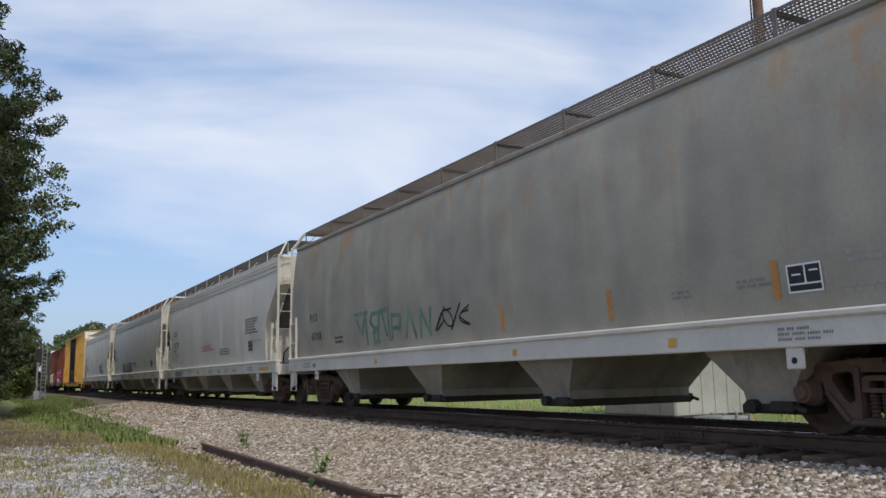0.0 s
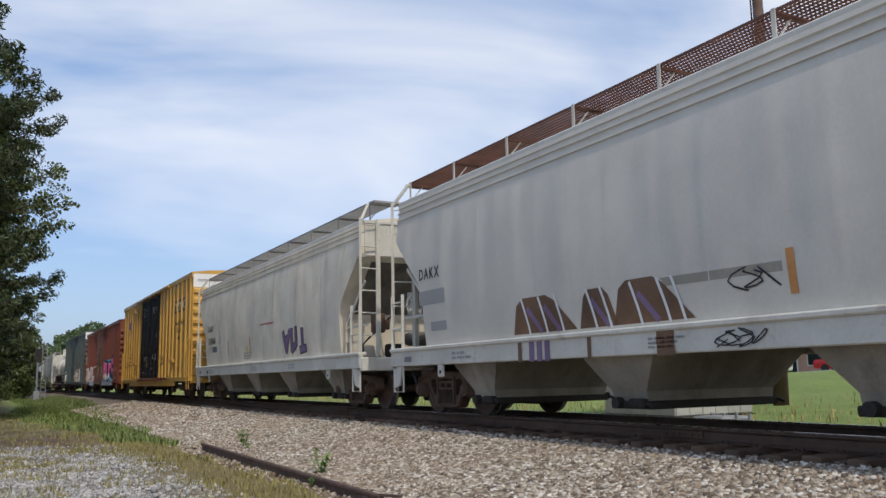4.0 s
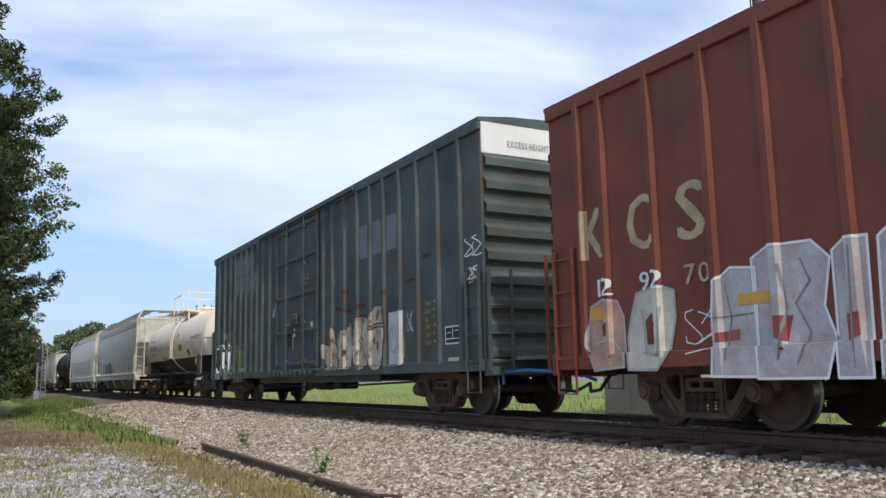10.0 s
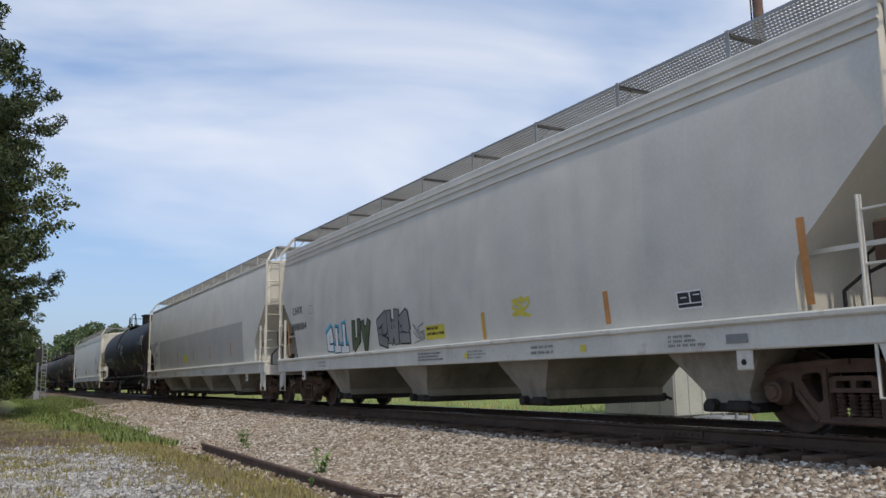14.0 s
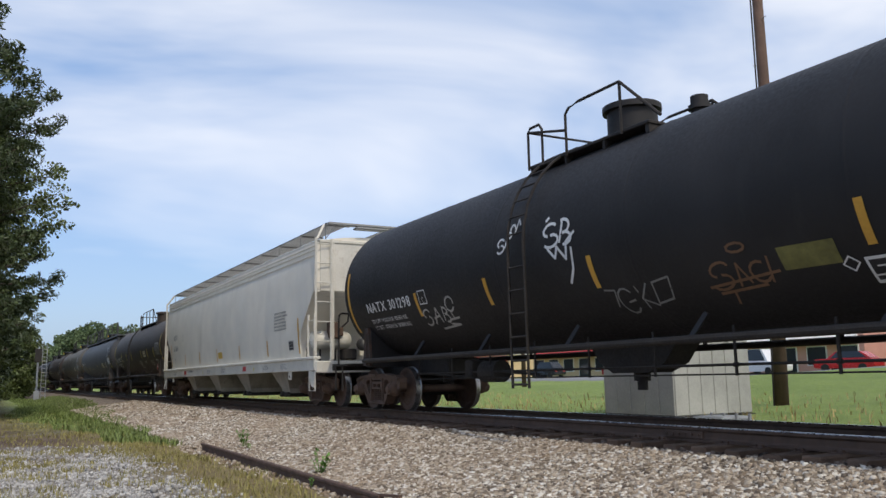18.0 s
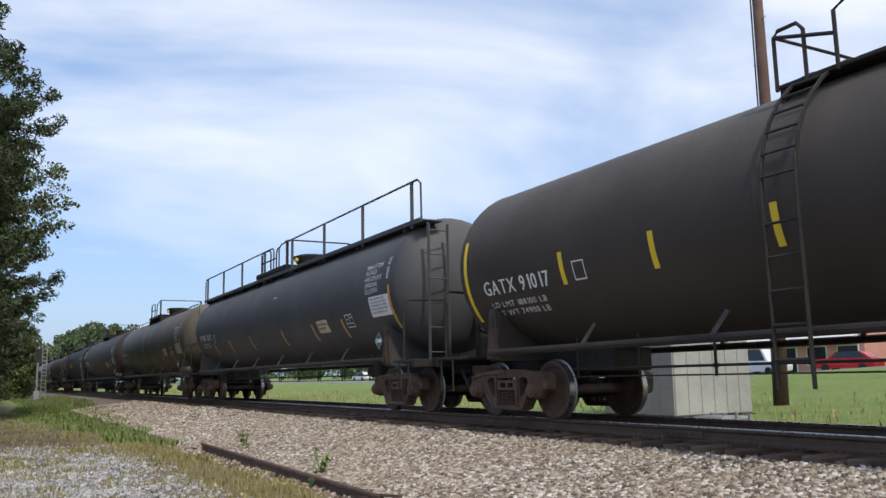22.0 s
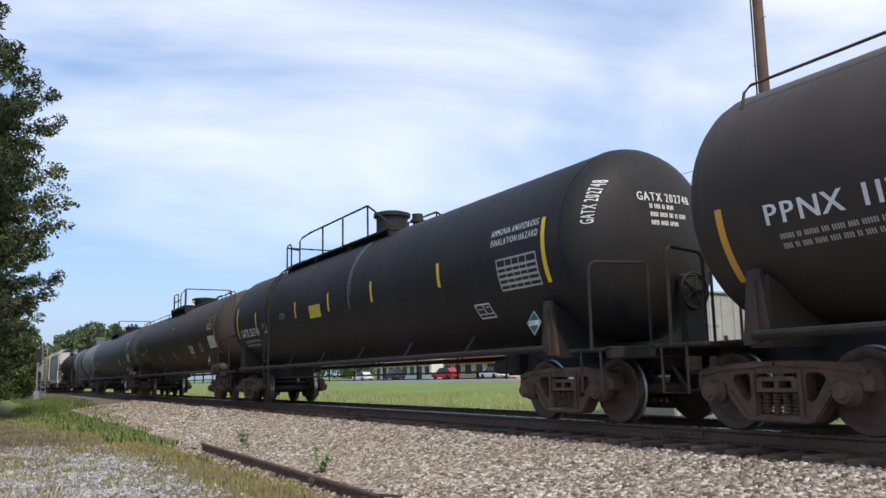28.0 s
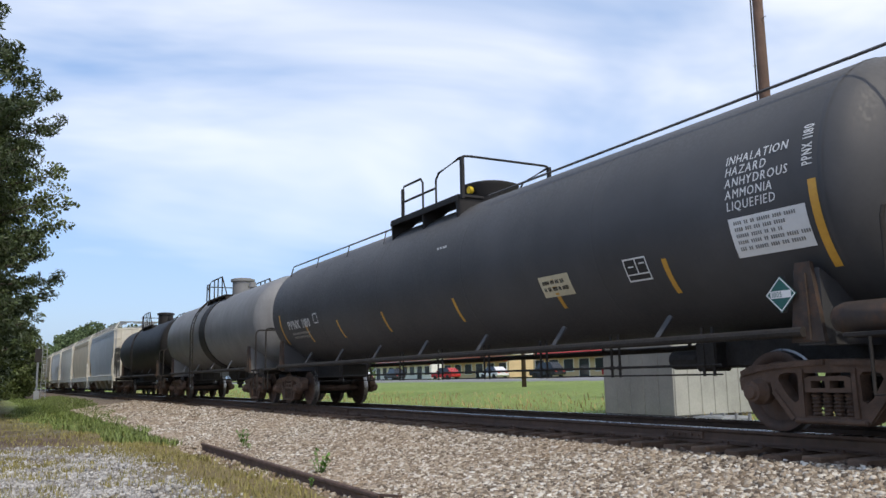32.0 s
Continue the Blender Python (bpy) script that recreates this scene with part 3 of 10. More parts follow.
def part(name, sh, mats, parent, label="", smooth=False):
    """One mesh object under a thing or under a part. sh: a Shape, or a mesh that is shared."""
    me = sh if isinstance(sh, bpy.types.Mesh) else mesh_of(name, sh, mats, smooth)
    ob = new(name, me)
    ob.parent = parent
    return tagged(ob, label)


def thing(name, label, category, group="", kind="", m=None, sh=None, mats=None, smooth=False):
    """A top-level thing: an empty at its base, or one mesh."""
    ob = new(name, mesh_of(name, sh, mats, smooth) if sh else None)
    if m is not None:
        ob.matrix_world = m
    return tagged(ob, label, category, group, kind)


def big_mesh(name, verts, faces, mat, smooth=False):
    """A mesh from numpy arrays; the faces have equally many corners."""
    me = bpy.data.meshes.new(name)
    nv, nf, k = len(verts), len(faces), faces.shape[1]
    me.vertices.add(nv)
    me.vertices.foreach_set("co", np.ascontiguousarray(verts, dtype=np.float32).ravel())
    me.loops.add(nf * k)
    me.loops.foreach_set("vertex_index", np.ascontiguousarray(faces, dtype=np.int32).ravel())
    me.polygons.add(nf)
    me.polygons.foreach_set("loop_start", np.arange(0, nf * k, k, dtype=np.int32))
    if smooth:
        me.polygons.foreach_set("use_smooth", np.ones(nf, dtype=bool))
    for m in mat if isinstance(mat, list) else [mat]:
        me.materials.append(m)
    me.update(calc_edges=True)
    return me


# ---- ground ----
def ground_z(x, y):
    """Height of the ground sheet."""
    x, y = np.asarray(x, float), np.asarray(y, float)
    far = 0.20 + 0.75 / (1 + np.exp(-np.clip(x + 33, -300, 300) / 4.5))
    z = np.interp(y, [-60, -12, 3.4, 4.2, 5.2, 12.4, 14.0, 18.0], [-0.5, -0.7, -0.74, -0.77, -0.95, -0.75, -0.34, -0.27])
    up = np.clip((y - 18.0) / 24.0, 0, 1)
    z = z + up * (far + 0.27)
    z = z + np.clip((y - 60) / 400, 0, 1) * 6.0
    z = z + np.where((y < 4) | (y > 13), 0.035 * np.sin(x * 0.9 + 1.3 * y) * np.sin(y * 0.7 - 0.4 * x) + 0.02 * np.sin(2.3 * x + 1.1) * np.sin(1.9 * y), 0)
    return z


def ground_material():
    """Bare gravelly soil, dry grass and green grass, mixed by place and noise."""
    m = bpy.data.materials.new("lot and meadow ground")
    m.use_nodes = True
    nt = m.node_tree
    bsdf = nt.nodes["Principled BSDF"]
    vec = nt.nodes.new("ShaderNodeTexCoord").outputs["Object"]
    sep = nt.nodes.new("ShaderNodeSeparateXYZ")
    nt.links.new(vec, sep.inputs[0])
    gravel = mixnode(nt, noisenode(nt, vec, 34, 3, 0.7, 0.35, 0.65), (0.17, 0.155, 0.135), (0.50, 0.475, 0.44))
    gravel = mixnode(nt, noisenode(nt, vec, 0.8, 6, 0.68, 0.38, 0.62), gravel, (0.185, 0.135, 0.09))
    dry = mixnode(nt, noisenode(nt, vec, 9, 5, 0.75), (0.14, 0.10, 0.05), (0.32, 0.25, 0.105))
    green = mixnode(nt, noisenode(nt, vec, 2.2, 6, 0.7), (0.13, 0.185, 0.038), (0.215, 0.29, 0.062))
    green = mixnode(nt, noisenode(nt, vec, 0.09, 3, 0.6, 0.4, 0.7), green, (0.225, 0.29, 0.07))
    green = mixnode(nt, 0.55, green, mixnode(nt, noisenode(nt, vec, 16, 5, 0.75, 0.35, 0.65), (0.18, 0.18, 0.18), (0.85, 0.85, 0.85)), "OVERLAY")
    # bare gravel on the camera's side, a strip of dry grass at the ballast, brown soil and green verge further back
    def span(out, lo, hi):
        n = nt.nodes.new("ShaderNodeMapRange")
        n.inputs["From Min"].default_value, n.inputs["From Max"].default_value = lo, hi
        nt.links.new(sep.outputs[out], n.inputs["Value"])
        return n.outputs["Result"]

    def calc(op, one, two, add=None):
        n = nt.nodes.new("ShaderNodeMath")
        n.operation, n.use_clamp = op, True
        for i, val in enumerate((one, two) if add is None else (one, two, add)):
            if isinstance(val, bpy.types.NodeSocket):
                nt.links.new(val, n.inputs[i])
            else:
                n.inputs[i].default_value = val
        return n.outputs[0]
    drift = noisenode(nt, vec, 0.55, 6, 0.65, 0.35, 0.65)
    # red-brown soil, with the trees' shade put into its dark tone
    soil = mixnode(nt, noisenode(nt, vec, 6, 4, 0.7), (0.068, 0.040, 0.025), (0.165, 0.108, 0.066))
    near = mixnode(nt, calc("MULTIPLY", span("X", -13.5, -23.5), calc("ADD", drift, 0.40)), gravel, soil)
    near = mixnode(nt, calc("MULTIPLY", span("Y", 1.9, 3.1), calc("ADD", drift, 0.35)), near, dry)
    near = mixnode(nt, calc("MULTIPLY", noisenode(nt, vec, 1.1, 5, 0.65, 0.52, 0.66), 0.8), near, dry)
    near = mixnode(nt, calc("MULTIPLY", calc("MULTIPLY", span("X", -25.0, -38.0), span("Y", 0.2, 2.6)), calc("ADD", drift, 0.5)), near, green)
    side = nt.nodes.new("ShaderNodeMapRange")
    side.inputs["From Min"].default_value, side.inputs["From Max"].default_value = 12.5, 13.5
    nt.links.new(sep.outputs["Y"], side.inputs["Value"])
    col = mixnode(nt, side.outputs["Result"], near, green)
    nt.links.new(col, bsdf.inputs["Base Color"])
    bsdf.inputs["Roughness"].default_value = 0.95
    bmp = nt.nodes.new("ShaderNodeBump")
    bmp.inputs["Strength"].default_value, bmp.inputs["Distance"].default_value = 0.8, 0.03
    nt.links.new(noisenode(nt, vec, 28, 4, 0.7), bmp.inputs["Height"])
    nt.links.new(bmp.outputs["Normal"], bsdf.inputs["Normal"])
    return m


def grid_mesh(name, xs, ys, zfun, mat):
    gx, gy = np.meshgrid(xs, ys, indexing="ij")
    v = np.stack([gx, gy, zfun(gx, gy)], -1).reshape(-1, 3)
    n, k = len(xs), len(ys)
    i, j = np.meshgrid(np.arange(n - 1), np.arange(k - 1), indexing="ij")
    o = (i * k + j).ravel()
    return big_mesh(name, v, np.stack([o, o + k, o + k + 1, o + 1], -1), mat, True)


gxs = np.concatenate([np.linspace(-3500, -320, 18), np.linspace(-300, -62, 60), np.linspace(-60, 30, 181), np.linspace(40, 300, 30), np.linspace(400, 3500, 10)])
gys = np.concatenate([np.linspace(-3500, -160, 12), np.linspace(-150, -12, 24), np.linspace(-10, 22, 97), np.linspace(23, 80, 58), np.linspace(90, 400, 32), np.linspace(500, 3500, 10)])
ground = tagged(new("ground", grid_mesh("ground", gxs, gys, ground_z, ground_material())), "gravelly soil with dry grass, green meadow beyond the track", "ground", kind="structure")


# ---- track bed, ties and rails ----
def bed_z(y):
    return np.interp(y, [3.55, 4.25, 7.05, 7.42, 7.62, 10.05, 10.5, 12.6, 13.2], [-0.82, -0.735, -0.400, -0.325, -0.295, -0.285, -0.30, -0.62, -0.8])


def bed_material():
    m = bpy.data.materials.new("crushed limestone bed")
    m.use_nodes = True
    nt = m.node_tree
    bsdf = nt.nodes["Principled BSDF"]
    vec = nt.nodes.new("ShaderNodeTexCoord").outputs["Object"]
    vor = nt.nodes.new("ShaderNodeTexVoronoi")
    vor.inputs["Scale"].default_value = 22.0
    nt.links.new(vec, vor.inputs["Vector"])
    bw = nt.nodes.new("ShaderNodeRGBToBW")
    nt.links.new(vor.outputs["Color"], bw.inputs[0])
    col = mixnode(nt, bw.outputs[0], (0.045, 0.035, 0.027), (0.34, 0.28, 0.21))
    col = mixnode(nt, noisenode(nt, vec, 0.5, 4, 0.6), col, mixnode(nt, 0.5, col, (0.26, 0.19, 0.13)))
    # the bed is mixed darker brown from the near tie ends onward
    sep = nt.nodes.new("ShaderNodeSeparateXYZ")
    nt.links.new(vec, sep.inputs[0])
    track_dark = nt.nodes.new("ShaderNodeMapRange")
    track_dark.inputs["From Min"].default_value, track_dark.inputs["From Max"].default_value = 7.35, 7.65
    nt.links.new(sep.outputs["Y"], track_dark.inputs["Value"])
    col = mixnode(nt, track_dark.outputs["Result"], col, mixnode(nt, 0.55, col, (0.05, 0.034, 0.024)))
    edge = nt.nodes.new("ShaderNodeMapRange")
    edge.inputs["From Min"].default_value, edge.inputs["From Max"].default_value = 0.0, 0.5
    nt.links.new(vor.outputs["Distance"], edge.inputs["Value"])
    nt.links.new(col, bsdf.inputs["Base Color"])
    bsdf.inputs["Roughness"].default_value = 0.95
    bmp = nt.nodes.new("ShaderNodeBump")
    bmp.invert = True
    bmp.inputs["Strength"].default_value, bmp.inputs["Distance"].default_value = 1.0, 0.035
    nt.links.new(edge.outputs["Result"], bmp.inputs["Height"])
    nt.links.new(bmp.outputs["Normal"], bsdf.inputs["Normal"])
    return m


bxs = np.concatenate([np.linspace(-900, -70, 60), np.linspace(-68, 20, 353), np.linspace(25, 400, 30)])
bys = np.concatenate([np.linspace(3.55, 7.6, 42), np.linspace(7.8, 13.2, 18)])
track_bed = tagged(new("track_bed", grid_mesh("track_bed", bxs, bys, lambda x, y: bed_z(y) + 0.018 * np.sin(7.1 * x + 3 * y) * np.sin(5.3 * y - 2 * x), bed_material())),
                   "sloping bed of pale crushed limestone ballast", "track bed", kind="structure")

rng = np.random.default_rng(7)


def scatter_stones(name, x0, x1, y0, y1, n, size, label, mat="stone", lie=None, keep=None):
    """Loose ballast stones, each an irregular block sunk a little into the bed."""
    px, py = rng.uniform(x0, x1, n), rng.uniform(y0, y1, n)
    if keep:
        stay = rng.uniform(0, 1, n) < keep(px, py)
        px, py, n = px[stay], py[stay], int(stay.sum())
    py = np.where(py > 7.3, py - 0.16 * (0.5 + 0.5 * np.sin(2.7 * px) * np.sin(1.1 * px + 1)) * rng.uniform(0, 1, n), py)
    pz = (lie(px, py) if lie else bed_z(py)) + size * rng.uniform(0.05, 0.95, n)
    base = np.array([[x, y, z] for x in (-1, 1) for y in (-1, 1) for z in (-1, 1)], float)
    quads = np.array([(0, 1, 3, 2), (4, 6, 7, 5), (0, 4, 5, 1), (2, 3, 7, 6), (0, 2, 6, 4), (1, 5, 7, 3)])
    sh = base[None] * rng.uniform(0.45, 1.0, (n, 8, 3)) * (size * rng.uniform(0.4, 0.95, (n, 1, 1))) * np.array([1, 1, 0.95])
    a, b = rng.uniform(0, 6.28, n), rng.uniform(-0.7, 0.7, n)
    ca, sa, cb, sb = np.cos(a)[:, None], np.sin(a)[:, None], np.cos(b)[:, None], np.sin(b)[:, None]
    x, y, z = sh[..., 0], sh[..., 1], sh[..., 2]
    x, z = x * cb + z * sb, z * cb - x * sb
    x, y = x * ca - y * sa, x * sa + y * ca
    v = np.stack([x + px[:, None], y + py[:, None], z + pz[:, None]], -1).reshape(-1, 3)
    f = (quads[None] + (np.arange(n) * 8)[:, None, None]).reshape(-1, 4)
    return tagged(new(name, big_mesh(name, v, f, MAT[mat])), label, "gravel" if mat == "gravel" else "ballast", kind="stuff")


scatter_stones("ballast", -13, -2.5, 4.15, 7.60, 60000, 0.039, "pale angular limestone ballast stones on the track shoulder")
scatter_stones("ballast", -26, -13, 4.15, 7.60, 56000, 0.041, "pale angular limestone ballast stones on the track shoulder")
scatter_stones("ballast", -50, -26, 4.1, 7.5, 32000, 0.060, "pale angular limestone ballast stones on the track shoulder")
scatter_stones("ballast", -24, -2, 7.5, 10.2, 6500, 0.045, "darker ballast stones between the ties", "stone_dark", lie=lambda x, y: bed_z(y) - 0.01)
scatter_stones("ballast", -24, -3, 3.75, 4.35, 1500, 0.045, "scattered ballast stones at the foot of the shoulder")
def lot_cover(x, y):
    """How thickly gravel lies on the lot: in patches, thinning out towards the soil and the grass."""
    patch = 0.62 + 0.3 * np.sin(1.7 * x + 0.9 * y) * np.sin(1.3 * y - 0.8 * x + 1.0) + 0.3 * np.sin(4.1 * x - 2.2 * y) * np.sin(3.3 * y + 1.1 * x)
    return np.clip(patch, 0.05, 1) * np.clip((x + 22) / 5.5, 0, 1) * np.clip((3.1 - y) / 1.2, 0, 1)


scatter_stones("lot_gravel", -22, -7, -0.8, 3.0, 30000, 0.027, "pale loose gravel on the bare lot", "gravel", lambda x, y: ground_z(x, y) - 0.008, lot_cover)
scatter_stones("lot_gravel", -20, -9, -0.4, 2.6, 260, 0.05, "pale loose gravel on the bare lot", "gravel", lambda x, y: ground_z(x, y) - 0.008)


def rail_mesh(name, x0, x1, mats, step=0.0):
    """A flat-bottomed rail: head, web and foot, with a polished running surface. Base at z = 0."""
    half = [(0.070, 0.0), (0.070, 0.012), (0.020, 0.030), (0.009, 0.050), (0.009, 0.125), (0.030, 0.140), (0.036, 0.150), (0.036, 0.178)]
    prof = half + [(0.026, 0.190), (-0.026, 0.190)] + [(-y, z) for y, z in reversed(half)]
    sh = Shape()
    n = len(prof)
    sh.add([(x0, y, z) for y, z in prof] + [(x1, y, z) for y, z in prof],
           [(j, (j + 1) % n, n + (j + 1) % n, n + j) for j in range(n)] + [tuple(range(n))[::-1], tuple(range(n, 2 * n))])
    for k in (7, 8, 9):
        sh.mi[k] = 1
    return mesh_of(name, sh, mats)


track = thing("railway_track", "single main-line track, rusty rails with polished heads on dark timber ties", "railway track", kind="structure", m=Matrix.Translation((0, TC, 0)))
for sgn in (-1, 1):
    r = part("rail", rail_mesh("rail", -900, 400, [MAT["rail"], MAT["rail_top"]]), None, track, "rusty steel rail with a polished head")
    r.location = (0, sgn * 0.7525, -0.19)
tie_shapes = []
for k in range(3):
    sh = Shape()
    sh.box(-0.115, 0.115, -1.30, 1.30, -0.17, 0.0, 0.012)
    sh.v = [(x + rng.normal(0, 0.004), y + rng.normal(0, 0.008), z + rng.normal(0, 0.004)) for x, y, z in sh.v]
    tie_shapes.append(mesh_of("tie", sh, MAT["tie"]))
plate = Shape()
plate.box(-0.09, 0.09, -0.16, 0.16, 0, 0.015, 0.004)
for sx in (-0.05, 0.05):
    for sy in (-0.09, 0.09):
        plate.box(sx - 0.012, sx + 0.012, sy - 0.018, sy + 0.018, 0.01, 0.045, 0.004)
plate = mesh_of("tie_plate", plate, MAT["rail"])
for k in range(230):
    x = 4 - 0.52 * k
    t = part("tie", tie_shapes[k % 3], None, track)
    t.location, t.rotation_euler = (x + rng.normal(0, 0.02), rng.normal(-0.02, 0.05), -0.205 + rng.normal(0, 0.008)), (0, 0, rng.normal(0, 0.012))
    if k < 60:
        for sgn in (-1, 1):
            p = part("tie_plate", plate, None, t)
            p.location = (0, sgn * 0.7525, 0.0)
far_ties = Shape()
for k in range(230, 1500):
    x = 4 - 0.52 * k
    far_ties.box(x - 0.115, x + 0.115, -1.30, 1.30, -0.375, -0.205)
tagged(part("far_ties", far_ties, MAT["tie"], track), kind="stuff")
joint = Shape()
joint.box(-0.34, 0.34, -0.035, 0.0, 0.035, 0.13, 0.008)
for k in range(6):
    joint.cyl((-0.28 + 0.112 * k, -0.055, 0.085), (-0.28 + 0.112 * k, -0.03, 0.085), 0.018, 6)
joint = mesh_of("joint_bar", joint, MAT["rail"])
for x in (-8.2, -20.1, -32.0):
    j = part("joint_bar", joint, None, track, "bolted steel joint bar on the rail's web")
    j.location = (x, -0.7525 - 0.009, -0.19)

loose = thing("loose_rail", "old rusted rail lying on the dry grass at the ballast's foot", "rail",
              m=Matrix.Translation((-13.4, 4.03, -0.775)) @ Matrix.Rotation(radians(-0.4), 4, "Z") @ Matrix.Rotation(radians(0.3), 4, "Y"))
part("rail_length", rail_mesh("rail_length", -4.5, 4.6, [MAT["old_rail"], MAT["old_rail"]]), None, loose)
strap = Shape()
strap.box(4.15, 4.75, -0.05, -0.012, 0.03, 0.135, 0.006)
for k in range(4):
    strap.cyl((4.22 + 0.14 * k, -0.075, 0.085), (4.22 + 0.14 * k, -0.04, 0.085), 0.02, 6)
strap.bar((4.55, 0.0, 0.185), (4.9, 0.10, 0.20), 0.03, 0.05)
part("joint_strap", strap, MAT["old_rail"], loose, "rusted bolted joint strap at the rail's end")


# ---- plants ----
def leaf_cloud(centres, radii, n, size, flat=0.6, seed=1, needle=False):
    """Many small leaves: two crossed faces each, spread over the outer part of clumps."""
    g = np.random.default_rng(seed)
    centres, radii = np.asarray(centres, float), np.asarray(radii, float)
    w = radii ** 2
    idx = g.choice(len(centres), n, p=w / w.sum())
    d = g.normal(size=(n, 3))
    d /= np.linalg.norm(d, axis=1)[:, None]
    r = radii[idx] * g.uniform(0.35, 1.0, n) ** 0.6
    pos = centres[idx] + d * r[:, None] * np.array([1, 1, flat])
    a = g.normal(size=(n, 3)) + d * 0.4
    a /= np.linalg.norm(a, axis=1)[:, None]
    b = np.cross(a, g.normal(size=(n, 3)))
    b /= np.linalg.norm(b, axis=1)[:, None]
    s = size * g.uniform(0.6, 1.4, n)[:, None]
    wdt = s * (0.13 if needle else 0.42)
    v = np.stack([pos - a * s * 0.5, pos + b * wdt, pos + a * s * 0.5, pos - b * wdt], 1).reshape(-1, 3)
    f = (np.arange(n)[:, None] * 4 + np.arange(4)[None])
    return v, f


def tree(name, label, x, y, prof, base, seed, mat, leaf, count, needle=False, group="", boughs=90, tuft=0.30, rise=0.35):
    """A tapered trunk with limbs, twigs and a ragged crown of many small tufts; prof gives the reach at each height."""
    g = random.Random(seed)
    z0 = float(ground_z(x, y)) - 0.1
    tr = thing(name, label, "tree", group, m=Matrix.Translation((x, y, z0)))
    zs, reach = [p[0] for p in prof], [p[1] for p in prof]
    height = zs[-1]
    sh = Shape()
    top = Vector((g.uniform(-0.3, 0.3), g.uniform(-0.3, 0.3), height * 0.98))
    pts = [Vector((0, 0, 0)).lerp(top, k / 8) + Vector((g.uniform(-0.12, 0.12), g.uniform(-0.12, 0.12), 0)) * (k > 0) for k in range(9)]
    sh.tube(pts, [base * (1 - 0.9 * k / 8) for k in range(9)], 8)
    cs, rs = [], []
    for k in range(boughs):
        zt = zs[0] + (height - zs[0]) * (k + g.random()) / boughs
        ang, ln = k * 2.399 + g.uniform(-0.4, 0.4), float(np.interp(zt, zs, reach)) * (g.uniform(0.62, 1.0) if k % 5 else g.uniform(1.0, 1.16))
        up = ln * g.uniform(0.1, 1.0) * rise
        zr = max(0.4, zt - up)
        p0 = Vector((0, 0, 0)).lerp(top, zr / height)
        tip = Vector((p0.x + math.cos(ang) * ln, p0.y + math.sin(ang) * ln, zt))
        mid = p0.lerp(tip, 0.55) + Vector((0, 0, -0.12 * up))
        br = base * 0.26 * (1 - 0.6 * zr / height)
        sh.tube([p0, mid, tip], [br, br * 0.55, 0.012], 5)
        for q in range(int(3 + ln * 1.7)):
            w = 0.25 + 0.75 * (q + g.random()) / int(3 + ln * 1.7)
            a = p0.lerp(mid, w / 0.55) if w < 0.55 else mid.lerp(tip, (w - 0.55) / 0.45)
            d = Vector((math.cos(ang + g.uniform(-1.3, 1.3)), math.sin(ang + g.uniform(-1.3, 1.3)), g.uniform(-0.25, 0.8))).normalized()
            tl = (0.35 + 0.16 * ln) * g.uniform(0.4, 1.1) * (1.2 - 0.6 * w)
            sh.tube([a, a + d * tl], [0.014, 0.006], 3)
            for h in (0.35, 0.7, 1.0):
                cs.append(tuple(a + d * tl * h + Vector((g.uniform(-.1, .1), g.uniform(-.1, .1), g.uniform(-.06, .1)))))
                rs.append(tuft * g.uniform(0.5, 1.25))
    part("trunk", sh, MAT["bark"], tr, smooth=True)
    v, f = leaf_cloud(cs, rs, count, leaf, 0.8, seed, needle)
    ob = part("crown", big_mesh("crown", v, f, mat), None, tr)
    tagged(ob, kind="stuff")
    return tr


PINE = [(0.9, 3.2), (2.2, 4.3), (4.0, 4.7), (5.8, 5.0), (8.0, 4.2), (10.0, 4.4), (12.8, 4.7), (15.0, 4.3), (16.6, 3.3), (18.0, 2.7), (20.5, 1.9), (23.5, 0.5)]
OAK = [(1.0, 2.2), (3.0, 3.4), (5.0, 3.6), (7.0, 3.0), (9.0, 5.0), (10.2, 5.2), (11.6, 4.6), (13.0, 3.4), (14.2, 1.6)]
LOW = [(0.5, 2.6), (2.0, 3.3), (4.5, 3.2), (6.5, 2.3), (8.0, 0.8)]
tree("pine_tree", "tall dark green pine with ragged upswept branches", -40.0, -2.6, PINE, 0.32, 3, MAT["needle"], 0.26, 120000, True, boughs=170, tuft=0.34, rise=0.35)
tree("pine_tree", "tall dark green pine with ragged upswept branches", -46.0, -2.6, [(z, r * 0.98) for z, r in PINE], 0.32, 5, MAT["needle"], 0.32, 80000, True, boughs=130, tuft=0.42)
tree("oak_tree", "leafy broadleaf tree with light outer sprays", -42.0, -2.0, OAK, 0.22, 9, MAT["leaf"], 0.13, 30000, boughs=70, tuft=0.36, rise=0.25)
tree("oak_tree", "leafy broadleaf tree with light outer sprays", -49.0, -1.9, [(z, r * 0.95) for z, r in OAK], 0.22, 19, MAT["leaf"], 0.17, 24000, boughs=60, tuft=0.5, rise=0.25)
tree("oak_tree", "dense leafy lineside tree in shade", -44.0, -2.5, LOW, 0.18, 14, MAT["leaf"], 0.17, 40000, boughs=80, tuft=0.42, rise=0.2)
tree("oak_tree", "dense leafy lineside tree in shade", -53.0, -2.0, LOW, 0.22, 12, MAT["leaf"], 0.20, 34000, boughs=80, tuft=0.5, rise=0.2)
tree("oak_tree", "dense leafy lineside tree in shade", -63.0, -1.5, LOW, 0.22, 21, MAT["leaf"], 0.22, 30000, boughs=80, tuft=0.5, rise=0.2)
